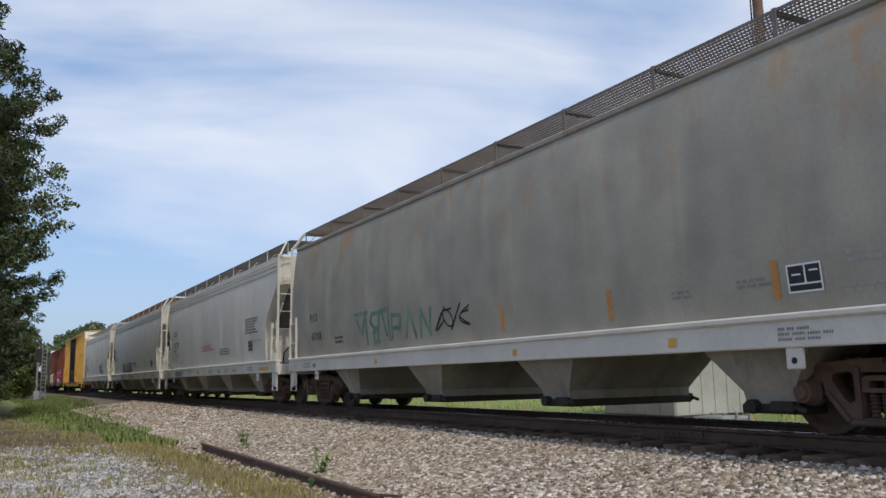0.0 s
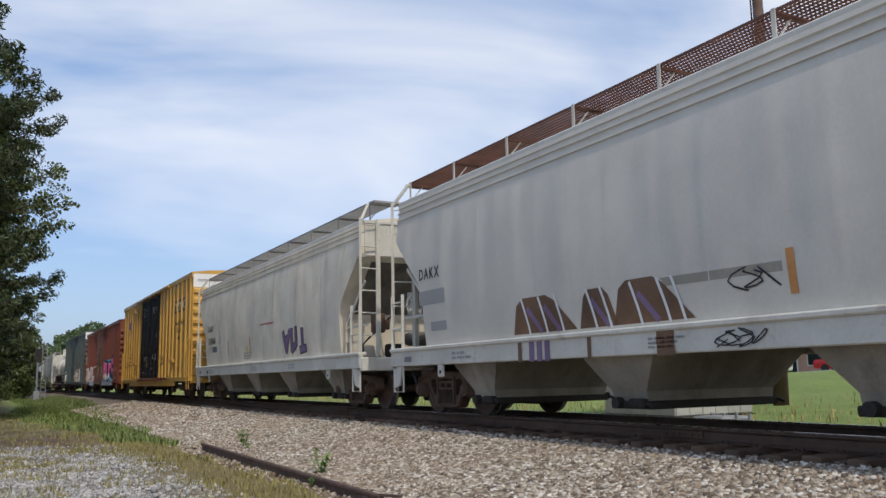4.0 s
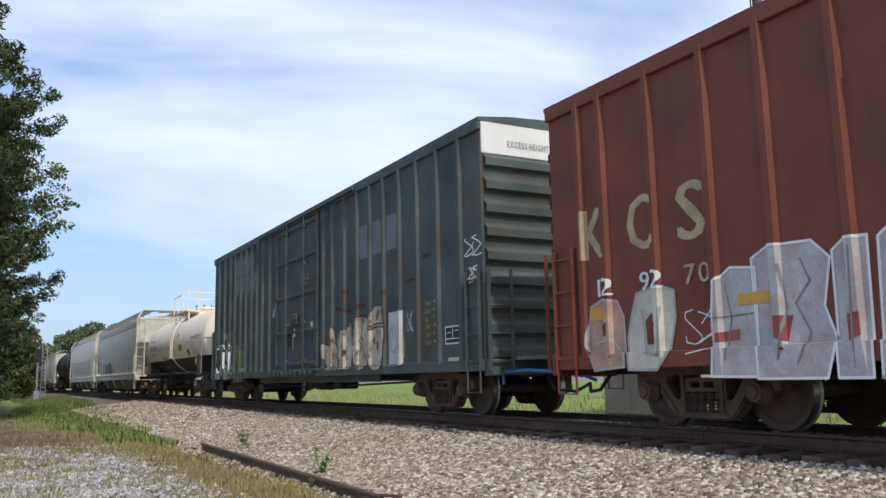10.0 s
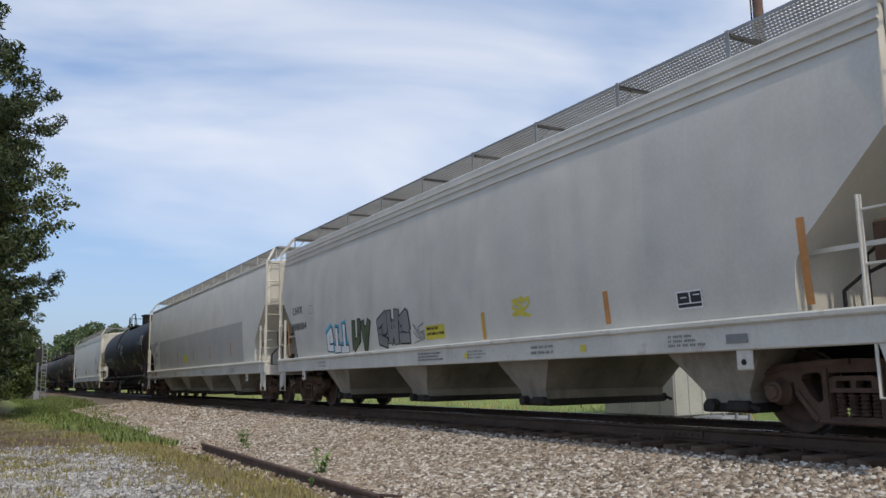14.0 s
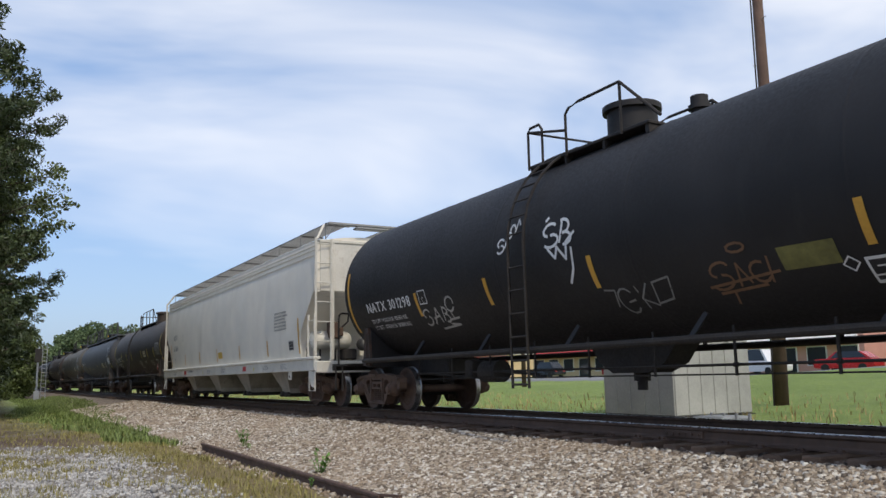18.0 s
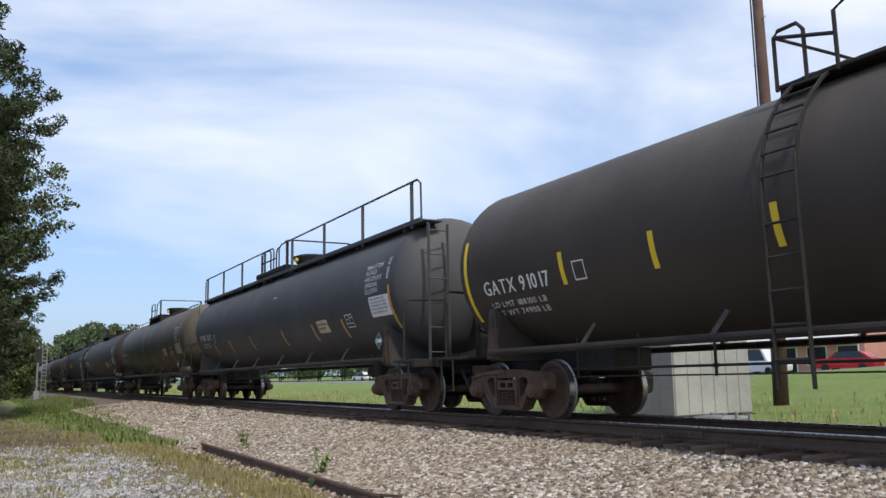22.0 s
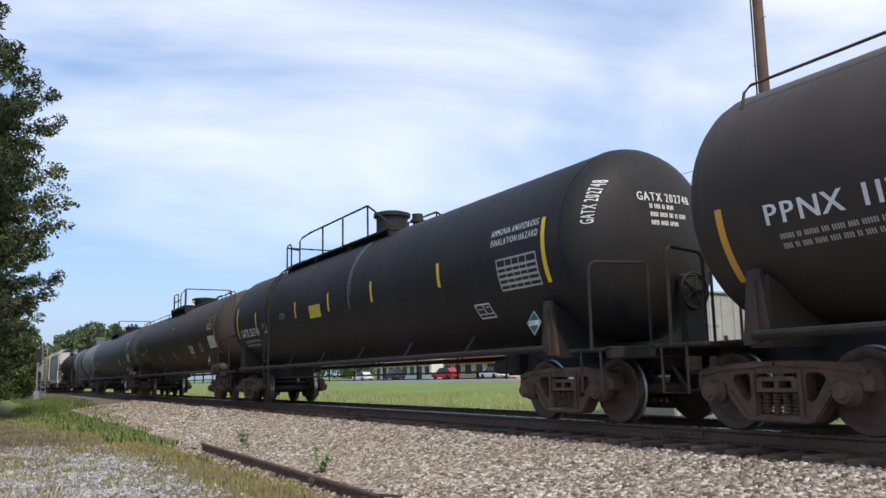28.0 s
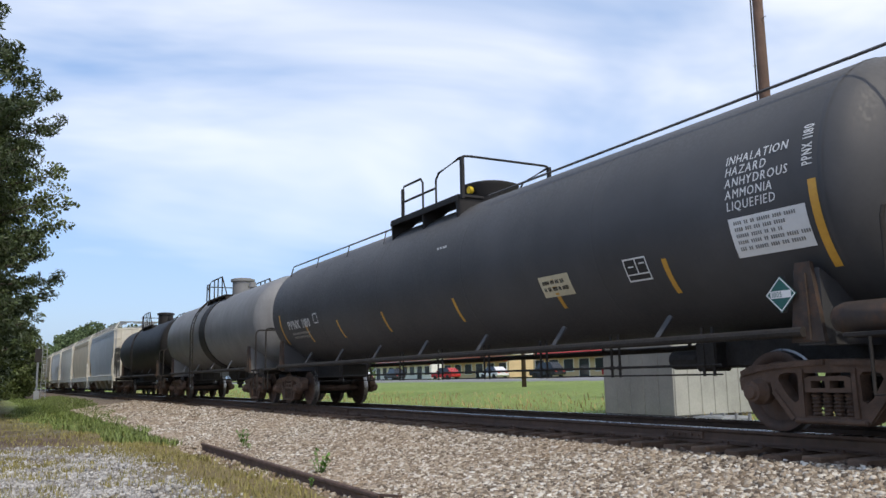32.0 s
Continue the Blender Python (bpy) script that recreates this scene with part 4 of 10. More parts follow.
tree("oak_tree", "dense leafy lineside tree in shade", -77.0, -1.2, [(z * 1.05, r) for z, r in LOW], 0.22, 22, MAT["leaf"], 0.25, 24000, boughs=80, tuft=0.55, rise=0.2)
for x, y, k, sd in ((-96.0, 2.0, 1.05, 41), (-106.0, 2.6, 1.0, 42), (-117.0, 2.9, 1.1, 43), (-128.0, 2.6, 1.2, 44)):
    tree("oak_tree", "dense leafy tree close beside the line", x, y, [(z * k, r) for z, r in LOW], 0.2, sd, MAT["leaf"], 0.28, 14000, boughs=70, tuft=0.6, rise=0.2)
tree("pine_tree", "tall dark green pine behind the lot", -33.0, -7.2, PINE, 0.28, 31, MAT["needle"], 0.36, 20000, True)


def wood(name, label, pts, seed, leaf, per, mat):
    """A far wood: many crowns of leaves in one mesh."""
    g = random.Random(seed)
    cs, rs = [], []
    for x, y, h, w in pts:
        z0 = float(ground_z(x, y))
        for _ in range(22):
            a, r, zz = g.uniform(0, 6.283), w * math.sqrt(g.random()), g.uniform(0.10, 1.0)
            k = math.sqrt(max(0.08, 1 - (2 * zz - 0.85) ** 2)) if zz > 0.4 else 0.9
            cs.append((x + math.cos(a) * r * k, y + math.sin(a) * r * k, z0 + h * zz * 0.9))
            rs.append(w * g.uniform(0.28, 0.5))
    v, f = leaf_cloud(cs, rs, per * len(pts), leaf, 0.8, seed)
    return tagged(new(name, big_mesh(name, v, f, mat)), label, "wood", kind="stuff")


gw = random.Random(4)
pts = [(-330 - 40 * gw.random() - 2.2 * k, 14 + 2.6 * k + gw.uniform(-3, 3), gw.uniform(-1, 1) + min(27.0, max(11.0, 9.0 + 2.1 * k)), gw.uniform(6, 9)) for k in range(26)]
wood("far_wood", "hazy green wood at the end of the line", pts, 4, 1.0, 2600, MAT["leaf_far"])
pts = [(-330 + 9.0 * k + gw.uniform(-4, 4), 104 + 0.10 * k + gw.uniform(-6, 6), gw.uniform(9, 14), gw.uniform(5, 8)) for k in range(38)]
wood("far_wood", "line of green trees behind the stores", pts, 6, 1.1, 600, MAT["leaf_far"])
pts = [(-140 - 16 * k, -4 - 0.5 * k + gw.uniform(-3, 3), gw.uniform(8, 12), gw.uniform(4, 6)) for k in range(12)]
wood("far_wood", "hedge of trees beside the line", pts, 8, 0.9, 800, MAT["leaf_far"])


def grass(name, label, n, place, h, mat, seed, wide=0.012):
    """Single grass blades, bent a little."""
    g = np.random.default_rng(seed)
    x, y = place(g, n)
    z = np.maximum(ground_z(x, y), np.where((y > 3.6) & (y < 13), bed_z(y), -9))
    a = g.uniform(0, 6.283, n)
    hh = h * g.uniform(0.35, 1.0, n)
    lean = hh * g.uniform(0.1, 0.7, n)
    dx, dy = np.cos(a), np.sin(a)
    w = wide * g.uniform(0.6, 1.4, n)
    p0 = np.stack([x - dy * w, y + dx * w, z - 0.02], -1)
    p1 = np.stack([x + dy * w, y - dx * w, z - 0.02], -1)
    m0 = np.stack([x + dx * lean * 0.35 + dy * w * 0.7, y + dy * lean * 0.35 - dx * w * 0.7, z + hh * 0.6], -1)
    m1 = np.stack([x + dx * lean * 0.35 - dy * w * 0.7, y + dy * lean * 0.35 + dx * w * 0.7, z + hh * 0.6], -1)
    t0 = np.stack([x + dx * lean + dy * w * .1, y + dy * lean - dx * w * .1, z + hh], -1)
    t1 = np.stack([x + dx * lean - dy * w * .1, y + dy * lean + dx * w * .1, z + hh], -1)
    v = np.stack([p0, p1, m0, m1, t0, t1], 1).reshape(-1, 3)
    o = np.arange(n)[:, None] * 6
    f = np.concatenate([o + np.array([[0, 1, 2, 3]]), o + np.array([[3, 2, 4, 5]])], 0)
    return tagged(new(name, big_mesh(name, v, f, mat)), label, "grass", kind="stuff")


def near_strip(g, n):
    x = -5.5 - 30 * g.random(n) ** 1.3
    y = 3.95 - 1.7 * g.random(n) ** 1.3 + 0.3 * np.sin(x * 0.8)
    return x, y


def near_tufts(g, n):
    k = 90
    cx, cy = -6 - 15 * g.random(k), 0.2 + 3.6 * g.random(k)
    i = g.integers(0, k, n)
    return cx[i] + g.normal(0, 0.16, n), cy[i] + g.normal(0, 0.16, n)


def verge(g, n):
    x = -20 - 74 * g.random(n) ** 0.95
    edge = 3.9 + np.clip(-(x + 22) * 0.06, 0, 2.6) + 0.25 * np.sin(0.9 * x)
    return x, edge - (0.5 + np.clip(-(x + 20) * 0.16, 0, 3.6)) * g.random(n)


def shade_edge(g, n):
    return -21.5 - 26 * g.random(n), -1.5 + 4.6 * g.random(n)


def bank(g, n):
    x = 0 - 110 * g.random(n)
    return x, 13.0 + 9 * g.random(n) ** 2


grass("grass", "thin dry yellow-green grass along the ballast's foot", 7500, near_strip, 0.085, MAT["blade"], 11, 0.008)
grass("grass", "scattered grass tufts on the gravel lot", 6000, near_tufts, 0.11, MAT["blade"], 12, 0.008)
grass("grass", "rough green verge beside the line", 15000, verge, 0.20, MAT["blade_verge"], 13, 0.02)
grass("grass", "thin olive grass on the brown soil under the trees", 3800, shade_edge, 0.10, MAT["blade"], 16, 0.014)
grass("grass", "tall straw-coloured weeds at the far foot of the track", 7000, bank, 0.20, MAT["blade_straw"], 14, 0.014)


def weed(x, y, h, n, seed):
    """A broad-leaved weed: stems with leaves."""
    g = random.Random(seed)
    z = max(float(ground_z(x, y)), float(bed_z(y)) if 3.6 < y < 13 else -9) - 0.02
    w = thing("weed", "bright green leafy weed growing out of the ballast", "weed", "weeds in the ballast", m=Matrix.Translation((x, y, z)))
    lf = Shape()
    for k in range(n):
        a = g.uniform(0, 6.283)
        tip = Vector((math.cos(a) * h * 0.45 * g.random(), math.sin(a) * h * 0.45 * g.random(), h * g.uniform(0.6, 1)))
        st = Shape()
        st.tube([(0, 0, 0), tip * 0.5 + Vector((0.01, 0, 0)), tip], 0.004, 4)
        part("stem", st, MAT["weed"], w)
        for j in range(7):
            p = tip * g.uniform(0.3, 1.0)
            d = Vector((g.uniform(-1, 1), g.uniform(-1, 1), g.uniform(-0.1, 0.8))).normalized() * h * g.uniform(0.16, 0.30)
            s = d.cross(Vector((0, 0, 1))).normalized() * d.length * 0.25
            lf.add([p, p + d * 0.5 + s, p + d, p + d * 0.5 - s], [(0, 1, 2, 3)])
    tagged(part("leaves", lf, MAT["weed"], w), kind="stuff")
    return w


weed(-11.9, 4.42, 0.40, 9, 1)
weed(-10.9, 3.93, 0.17, 4, 2)
weed(-17.2, 4.75, 0.42, 7, 3)
weed(-16.7, 4.7, 0.20, 4, 4)


# ---- beyond the track ----
def bungalow():
    """The signal shed: ribbed metal walls on a plinth."""
    x0, x1, y0, y1, z0, z1 = -16.65, -14.2, 13.8, 16.28, -0.36, 2.55
    s = thing("signal_shed", "grey ribbed metal railway equipment shed with rust streaks", "shed", m=Matrix.Translation(((x0 + x1) / 2, (y0 + y1) / 2, z0)))
    w, d, h = (x1 - x0) / 2, (y1 - y0) / 2, z1 - z0
    b = Shape()
    b.box(-w, w, -d, d, 0.06, h, 0.02)
    part("wall", b, MAT["shed_wall"], s)
    for k in range(5):
        p = Shape()
        a = -w + (2 * w) * k / 5
        p.box(a + 0.012, a + 2 * w / 5 - 0.012, -d - 0.018, -d + 0.01, 0.08, h - 0.05, 0.008)
        part("panel", p, MAT["shed_wall"], s)
    for k in range(6):
        p = Shape()
        a = -d + (2 * d) * k / 6
        p.box(w - 0.01, w + 0.018, a + 0.012, a + 2 * d / 6 - 0.012, 0.08, h - 0.05, 0.008)
        part("panel", p, MAT["shed_wall"], s)
    p = Shape()
    p.box(-w - 0.06, w + 0.06, -d - 0.06, d + 0.06, -0.1, 0.06, 0.01)
    part("plinth", p, MAT["under"], s)
    p = Shape()
    p.box(-w - 0.08, w + 0.08, -d - 0.08, d + 0.08, h, h + 0.06, 0.015)
    part("roof", p, MAT["shed_wall"], s)
    for a in (-0.6, 0.5):
        p = Shape()
        p.box(w + 0.018, w + 0.06, a - 0.05, a + 0.05, h - 1.15, h - 1.0, 0.01)
        part("bracket", p, MAT["under"], s)
    for k in range(5):
        p = Shape()
        p.box(w + 0.018, w + 0.022, -0.35 + 0.14 * k, -0.26 + 0.14 * k, h - 0.82, h - 0.74)
        part("lettering", p, MAT["faint"], s)


bungalow()

sw = thing("switch_machine", "low grey steel switch machine with bolted covers beside the rail", "switch machine", m=Matrix.Translation((-10.4, 11.35, -0.40)))
for nm, dims, mt in (("housing", (-1.0, 0.35, -0.3, 0.3, 0.0, 0.24), "box_steel"), ("cover", (-0.55, 0.15, -0.34, 0.34, 0.24, 0.33), "box_steel"),
                     ("motor_case", (0.35, 0.95, -0.25, 0.25, 0.0, 0.2), "galv"), ("end_cover", (0.1, 0.95, -0.22, 0.3, 0.2, 0.26), "galv"), ("base_plate", (-1.2, 1.2, -0.45, 0.45, -0.05, 0.0), "under")):
    b = Shape()
    b.box(*dims, 0.03)
    part(nm, b, MAT[mt], sw)
for k in range(4):
    b = Shape()
    b.cyl((-0.4 + 0.28 * k, 0.0, 0.25), (-0.4 + 0.28 * k, 0.0, 0.38), 0.03, 8)
    part("knob", b, MAT["galv"], sw)

pole = thing("utility_pole", "tall leaning brown timber utility pole with a cable", "utility pole", m=Matrix.Translation((-15.55, 19.0, -0.4)))
b = Shape()
b.tube([(0, 0, 0), (0.13, 0.01, 4.0), (0.25, 0.02, 8.0), (0.27, 0.03, 14.5)], [0.185, 0.175, 0.16, 0.13], 14)
part("post", b, MAT["pole"], pole, smooth=True)
b = Shape()
b.tube([(-0.12, -0.17, 0), (0.01, -0.17, 4.0), (0.13, -0.15, 8.0), (0.16, -0.12, 14.0)], 0.022, 6)
part("ground_cable", b, MAT["under"], pole, "dark cable stapled down the pole")
for k in range(7):
    b = Shape()
    z = 4.6 + 1.3 * k
    sx = 1 if k % 2 else -1
    ax = float(np.interp(z, [0, 4, 8, 14.5], [0, 0.13, 0.25, 0.27]))
    b.tube([(ax + sx * 0.1, 0, z), (ax + sx * 0.28, -0.02, z + 0.02)], 0.014, 5)
    part("step_bolt", b, MAT["galv"], pole)
b = Shape()
b.box(0.20, 0.32, -1.3, 0.9, 13.6, 13.75, 0.01)
part("crossarm", b, MAT["pole"], pole)
# a power line along the road's near edge, seen between the cars
for x in (16.0, -44.0, -104.0):
    zg = float(ground_z(x, 30.0)) - 0.2
    lp = thing("line_pole", "thin weathered timber pole carrying the far wires", "utility pole", "far line poles", m=Matrix.Translation((x, 30.0, zg)))
    b = Shape()
    b.tube([(0, 0, 0), (0, 0, 11.0 - zg)], [0.15, 0.10], 10)
    part("post", b, MAT["pole"], lp, smooth=True)
    for z in (10.7, 10.15, 6.5, 5.7, 4.65):
        b = Shape()
        b.cyl((0, -0.18, z - zg), (0, 0.0, z - zg), 0.04, 6)
        part("insulator", b, MAT["galv"], lp)
for z in (10.7, 10.15, 6.5, 5.7, 4.65):
    b = Shape()
    b.tube([(16.0 - 60.0 * j / 8, 29.84, z - 0.35 * (1 - ((j % 8) / 4 - 1) ** 2 if j % 8 else 0)) for j in range(17)], 0.014, 4)
    thing("overhead_wire", "thin dark overhead wire strung between the far poles", "wire", "overhead wires", sh=b, mats=MAT["under"])

road = Shape()
xs = [-700, -300] + [-160 + 4 * k for k in range(61)] + [200, 700]
road.loft([[(x, y, float(ground_z(x, min(y, 44))) + 0.05 * (1 if 0 < j < 5 else -0.5) + 0.012 * (y - 42)) for j, y in enumerate((41.7, 42.0, 46, 50, 54, 54.3))] for x in xs], False, False)
tagged(new("road", mesh_of("road", road, MAT["asphalt"], True)), "grey asphalt road beyond the meadow", "road", kind="structure")


def store(name, label, x, y, wx, wy, h, wall, awning, n, seed):
    """A low store: walls, parapet, windows, a door and an awning on the road's side."""
    g = random.Random(seed)
    z = float(ground_z(x, y)) - 0.2
    s = thing(name, label, "store", m=Matrix.Translation((x, y, z)))
    b = Shape()
    b.box(-wx / 2, wx / 2, -wy / 2, wy / 2, 0, h)
    part("wall", b, MAT[wall], s)
    b = Shape()
    b.box(-wx / 2 - 0.15, wx / 2 + 0.15, -wy / 2 - 0.15, wy / 2 + 0.15, h, h + 0.5, 0.05)
    part("parapet", b, MAT["store_white"], s)
    for k in range(n):
        a = -wx / 2 + wx * (k + 0.5) / n
        b = Shape()
        b.box(a - wx / n * 0.34, a + wx / n * 0.34, -wy / 2 - 0.06, -wy / 2 + 0.05, 0.9 if k % 3 else 0.1, 2.6, 0.02)
        f = part("window", b, MAT["store_white"], s)
        b = Shape()
        b.box(a - wx / n * 0.30, a + wx / n * 0.30, -wy / 2 - 0.075, -wy / 2 - 0.062, 1.0 if k % 3 else 0.15, 2.5)
        part("pane", b, MAT["glass"], f)
    b = Shape()
    b.prism([(-wy / 2 - 1.3, 2.75), (-wy / 2 - 0.002, 3.5), (-wy / 2 - 0.002, 2.75)], "x", -wx / 2 + 0.5, wx / 2 - 0.5)
    part("awning", b, MAT[awning], s)
    return s


store("store", "low salmon-coloured store with white fascia", -52, 68, 18, 10, 4.2, "store_pink", "store_white", 6, 1)
store("store", "low salmon-coloured store with white fascia", -32, 66, 14, 10, 4.0, "store_pink", "store_white", 5, 5)
store("store", "low cream store with a red awning", -82, 70, 22, 10, 3.8, "store_cream", "store_red", 7, 2)
store("store", "low cream store with a pale awning", -112, 72, 20, 10, 3.6, "store_cream", "store_red", 6, 3)
store("store", "low white store with a red awning", -142, 74, 24, 10, 3.6, "store_white", "store_red", 8, 4)
store("store", "low white store with a red awning", -12, 66, 20, 10, 3.6, "store_white", "store_red", 7, 6)


def motor_car(x, y, paint, label, tall=0.0, turn=0.0):
    """A parked car: body, cabin, glass, lights and wheels."""
    z = float(ground_z(x, min(y, 44))) + 0.012 * max(0, y - 42) + (0.06 if y < 54 else 0.0)
    c = thing("parked_car", label, "car", "parked cars", m=Matrix.Translation((x, y, z)) @ Matrix.Rotation(turn, 4, "Z"))
    prof = [(-2.2, 0.35), (-2.25, 0.75), (-2.1, 0.95), (-1.1, 1.0 + tall * 0.3), (1.9, 1.0 + tall * 0.3), (2.2, 0.8), (2.25, 0.4), (1.9, 0.28), (-1.9, 0.28)]
    b = Shape()
    b.loft([[(px, yy * (0.96 if pz > 0.9 else 1), pz) for px, pz in prof] for yy in (-0.88, 0.88)])
    part("body", b, MAT[paint], c)
    cab = [(-1.25, 1.0), (-0.6, 1.5 + tall), (1.2, 1.5 + tall), (1.95, 1.02)]
    b = Shape()
    b.loft([[(px, yy * (0.78 if pz > 1.2 else 0.92), pz + tall * 0.25) for px, pz in cab] for yy in (-0.86, 0.86)])
    part("cabin", b, MAT[paint], c)
    b = Shape()
    b.loft([[(px * 0.84 + 0.06, yy * (0.80 if pz > 1.2 else 0.94), 0.06 + pz * 0.965 + tall * 0.25) for px, pz in cab] for yy in (-0.866, 0.866)])
    part("window", b, MAT["glass"], c)
    for wx in (-1.35, 1.4):
        for wy in (-0.84, 0.84):
            b = Shape()
            b.lathe_y([(-0.1, 0.2), (-0.1, 0.31), (0.1, 0.31), (0.1, 0.2)], 16)
            w = part("wheel", b, MAT["tyre"], c)
            w.location = (wx, wy, 0.31)
    for wy in (-0.6, 0.6):
        b = Shape()
        b.box(-2.28, -2.22, wy - 0.15, wy + 0.15, 0.62, 0.75, 0.02)
        part("headlight", b, MAT["store_white"], c)
        b = Shape()
        b.box(2.18, 2.24, wy - 0.15, wy + 0.15, 0.68, 0.82, 0.02)
        part("tail_light", b, MAT["store_red"], c)
    return c


for x, y, p, lab, tall, tn in ((-79.5, 57.5, "car_dark", "dark sport utility vehicle parked before the stores", 0.25, 0.1), (-60.5, 57, "car_dark", "dark blue sedan parked before the stores", 0.0, 0.3),
                               (-92, 58, "car_white", "white sedan parked before the stores", 0.0, 0.0), (-104, 57.5, "car_red", "red car parked before the stores", 0.1, 0.2),
                               (-47, 55.5, "car_white", "white van parked before the salmon store", 0.45, 3.1), (-40, 56.5, "car_red", "red car parked before the salmon store", 0.0, 0.2),
                               (-34.5, 57, "car_white", "white car parked before the salmon store", 0.1, 0.0), (-29, 56, "car_dark", "dark car parked before the stores", 0.2, 0.1),
                               (-25, 57.5, "car_red", "red car parked before the stores", 0.0, 2.9), (-122, 58, "car_dark", "dark car parked before the stores", 0.2, 0.0),
                               (-135, 58, "car_white", "white car parked before the stores", 0.0, 0.1), (-67, 58, "car_red", "red car parked before the stores", 0.0, 0.0)):
    motor_car(x, y, p, lab, tall, tn)

sg = thing("signal_mast", "slender grey trackside signal mast with a ladder", "railway signal", m=Matrix.Translation((-88, 4.35, -0.75)))
b = Shape()
b.tube([(0, 0, 0), (0, 0, 5.0)], 0.09, 8)
part("post", b, MAT["galv"], sg)
b = Shape()
for sx in (0.35, 0.75):
    b.tube([(0.05, sx, 0), (0.05, sx, 5.3)], 0.035, 5)
for k in range(13):
    b.tube([(0.05, 0.35, 0.5 + 0.36 * k), (0.05, 0.75, 0.5 + 0.36 * k)], 0.025, 4)
part("ladder", b, MAT["galv"], sg)
b = Shape()
b.box(-0.1, 0.12, -0.3, 0.3, 3.6, 4.9, 0.03)
part("signal_head", b, MAT["under"], sg)
b = Shape()
b.box(-0.25, 0.25, -0.25, 0.25, 0, 0.9, 0.03)
part("relay_box", b, MAT["galv"], sg)


# ---- lettering and marks ----
GLYPH = {}


def load_glyphs(chars):
    """Outlines of the built-in font's characters, filled, with their widths, for letters one unit high."""
    obs = []
    for ch in chars:
        cu = bpy.data.curves.new("glyph", "FONT")
        cu.body, cu.size, cu.resolution_u = ch, 1.4, 2
        obs.append((ch, new("glyph", cu)))
    bpy.context.view_layer.update()
    dg = bpy.context.evaluated_depsgraph_get()
    for ch, ob in obs:
        me = bpy.data.meshes.new_from_object(ob.evaluated_get(dg))
        vs = [(v.co.x, v.co.y) for v in me.vertices]
        fs = [tuple(p.vertices) for p in me.polygons]
        GLYPH[ch] = (vs, fs, max(v[0] for v in vs) if vs else 0.4)
        bpy.data.meshes.remove(me)
    for ch, ob in obs:
        cu = ob.data
        bpy.data.objects.remove(ob)
        bpy.data.curves.remove(cu)


load_glyphs("ABCDEFGHIJKLMNOPQRSTUVWXYZabcdefghiklmnoprstuwxy0123456789-.")


class Flat:
    """Marks drawn in (u, v): u along the car, v up the side."""

    def __init__(self):
        self.polys = []
        self.lift = {}
        self.turn = 0

    def text(self, s, u, v, h, width=0.8, bold=0.0, slant=0.0, gap=0.16):
        x = u
        for ch in s:
            if ch == " ":
                x += 0.45 * h * width
                continue
            vs, fs, w = GLYPH[ch]
            for ox in ((0.0, bold) if bold else (0.0,)):
                pts = [(x + (a * width + slant * b) * h + ox * h, v + b * h) for a, b in vs]
                for f in fs:
                    if ox:
                        self.lift[len(self.polys)] = 0.0015
                    self.polys.append([pts[i] for i in f])
            x += (w * width + gap) * h
        return x

    def rect(self, u0, u1, v0, v1, n=4):
        n = max(n, int((v1 - v0) / 0.1))
        for k in range(n):
            a, b = v0 + (v1 - v0) * k / n, v0 + (v1 - v0) * (k + 1) / n
            self.polys.append([(u0, a), (u1, a), (u1, b), (u0, b)])

    def border(self, u0, u1, v0, v1, t):
        self.rect(u0, u1, v0, v0 + t, 1)
        self.rect(u0, u1, v1 - t, v1, 1)
        self.rect(u0, u0 + t, v0 + t, v1 - t)
        self.rect(u1 - t, u1, v0 + t, v1 - t)

    def stroke(self, pts, t):
        for (a, b), (c, d) in zip(pts, pts[1:]):
            n = max(1, int(math.hypot(c - a, d - b) / 0.25))
            l = math.hypot(c - a, d - b) or 1
            px, py, ex, ey = -(d - b) / l * t / 2, (c - a) / l * t / 2, (c - a) / l * t * 0.3, (d - b) / l * t * 0.3
            a, b, c, d = a - ex, b - ey, c + ex, d + ey
            self.turn = (self.turn + 1) % 5
            for k in range(n):
                self.lift[len(self.polys)] = 0.0005 * self.turn
                s, e = k / n, (k + 1) / n
                p, q = (a + (c - a) * s, b + (d - b) * s), (a + (c - a) * e, b + (d - b) * e)
                self.polys.append([(p[0] - px, p[1] - py), (q[0] - px, q[1] - py), (q[0] + px, q[1] + py), (p[0] + px, p[1] + py)])

    def bars(self, u, v, w, h, rows, seed=1):
        """Writing too small to read: rows of short bars."""
        g = random.Random(seed)
        for r in range(rows):
            x, top = u, v + h * (rows - r) / rows
            end = u + w * g.uniform(0.72, 1.0)
            while x < end:
                for _ in range(g.randint(2, 6)):
                    self.rect(x, x + 0.019, top - h / rows * 0.55, top, 1)
                    x += 0.030
                x += 0.03

    def build(self, surf, off):
        sh = Shape()
        cuts = RIB_CUTS.get(surf, ())
        for i, p in enumerate(self.polys):
            for q in [[(x, y) for y, x in r] for c in cut_poly(p, cuts) for r in cut_poly([(y, x) for x, y in c], LEVEL_CUTS.get(surf, ()))]:
                sh.add([surf(u, v, off + self.lift.get(i, 0.0)) for u, v in q], [tuple(range(len(q)))])
        return sh


RIB_CUTS, LEVEL_CUTS = {}, {}


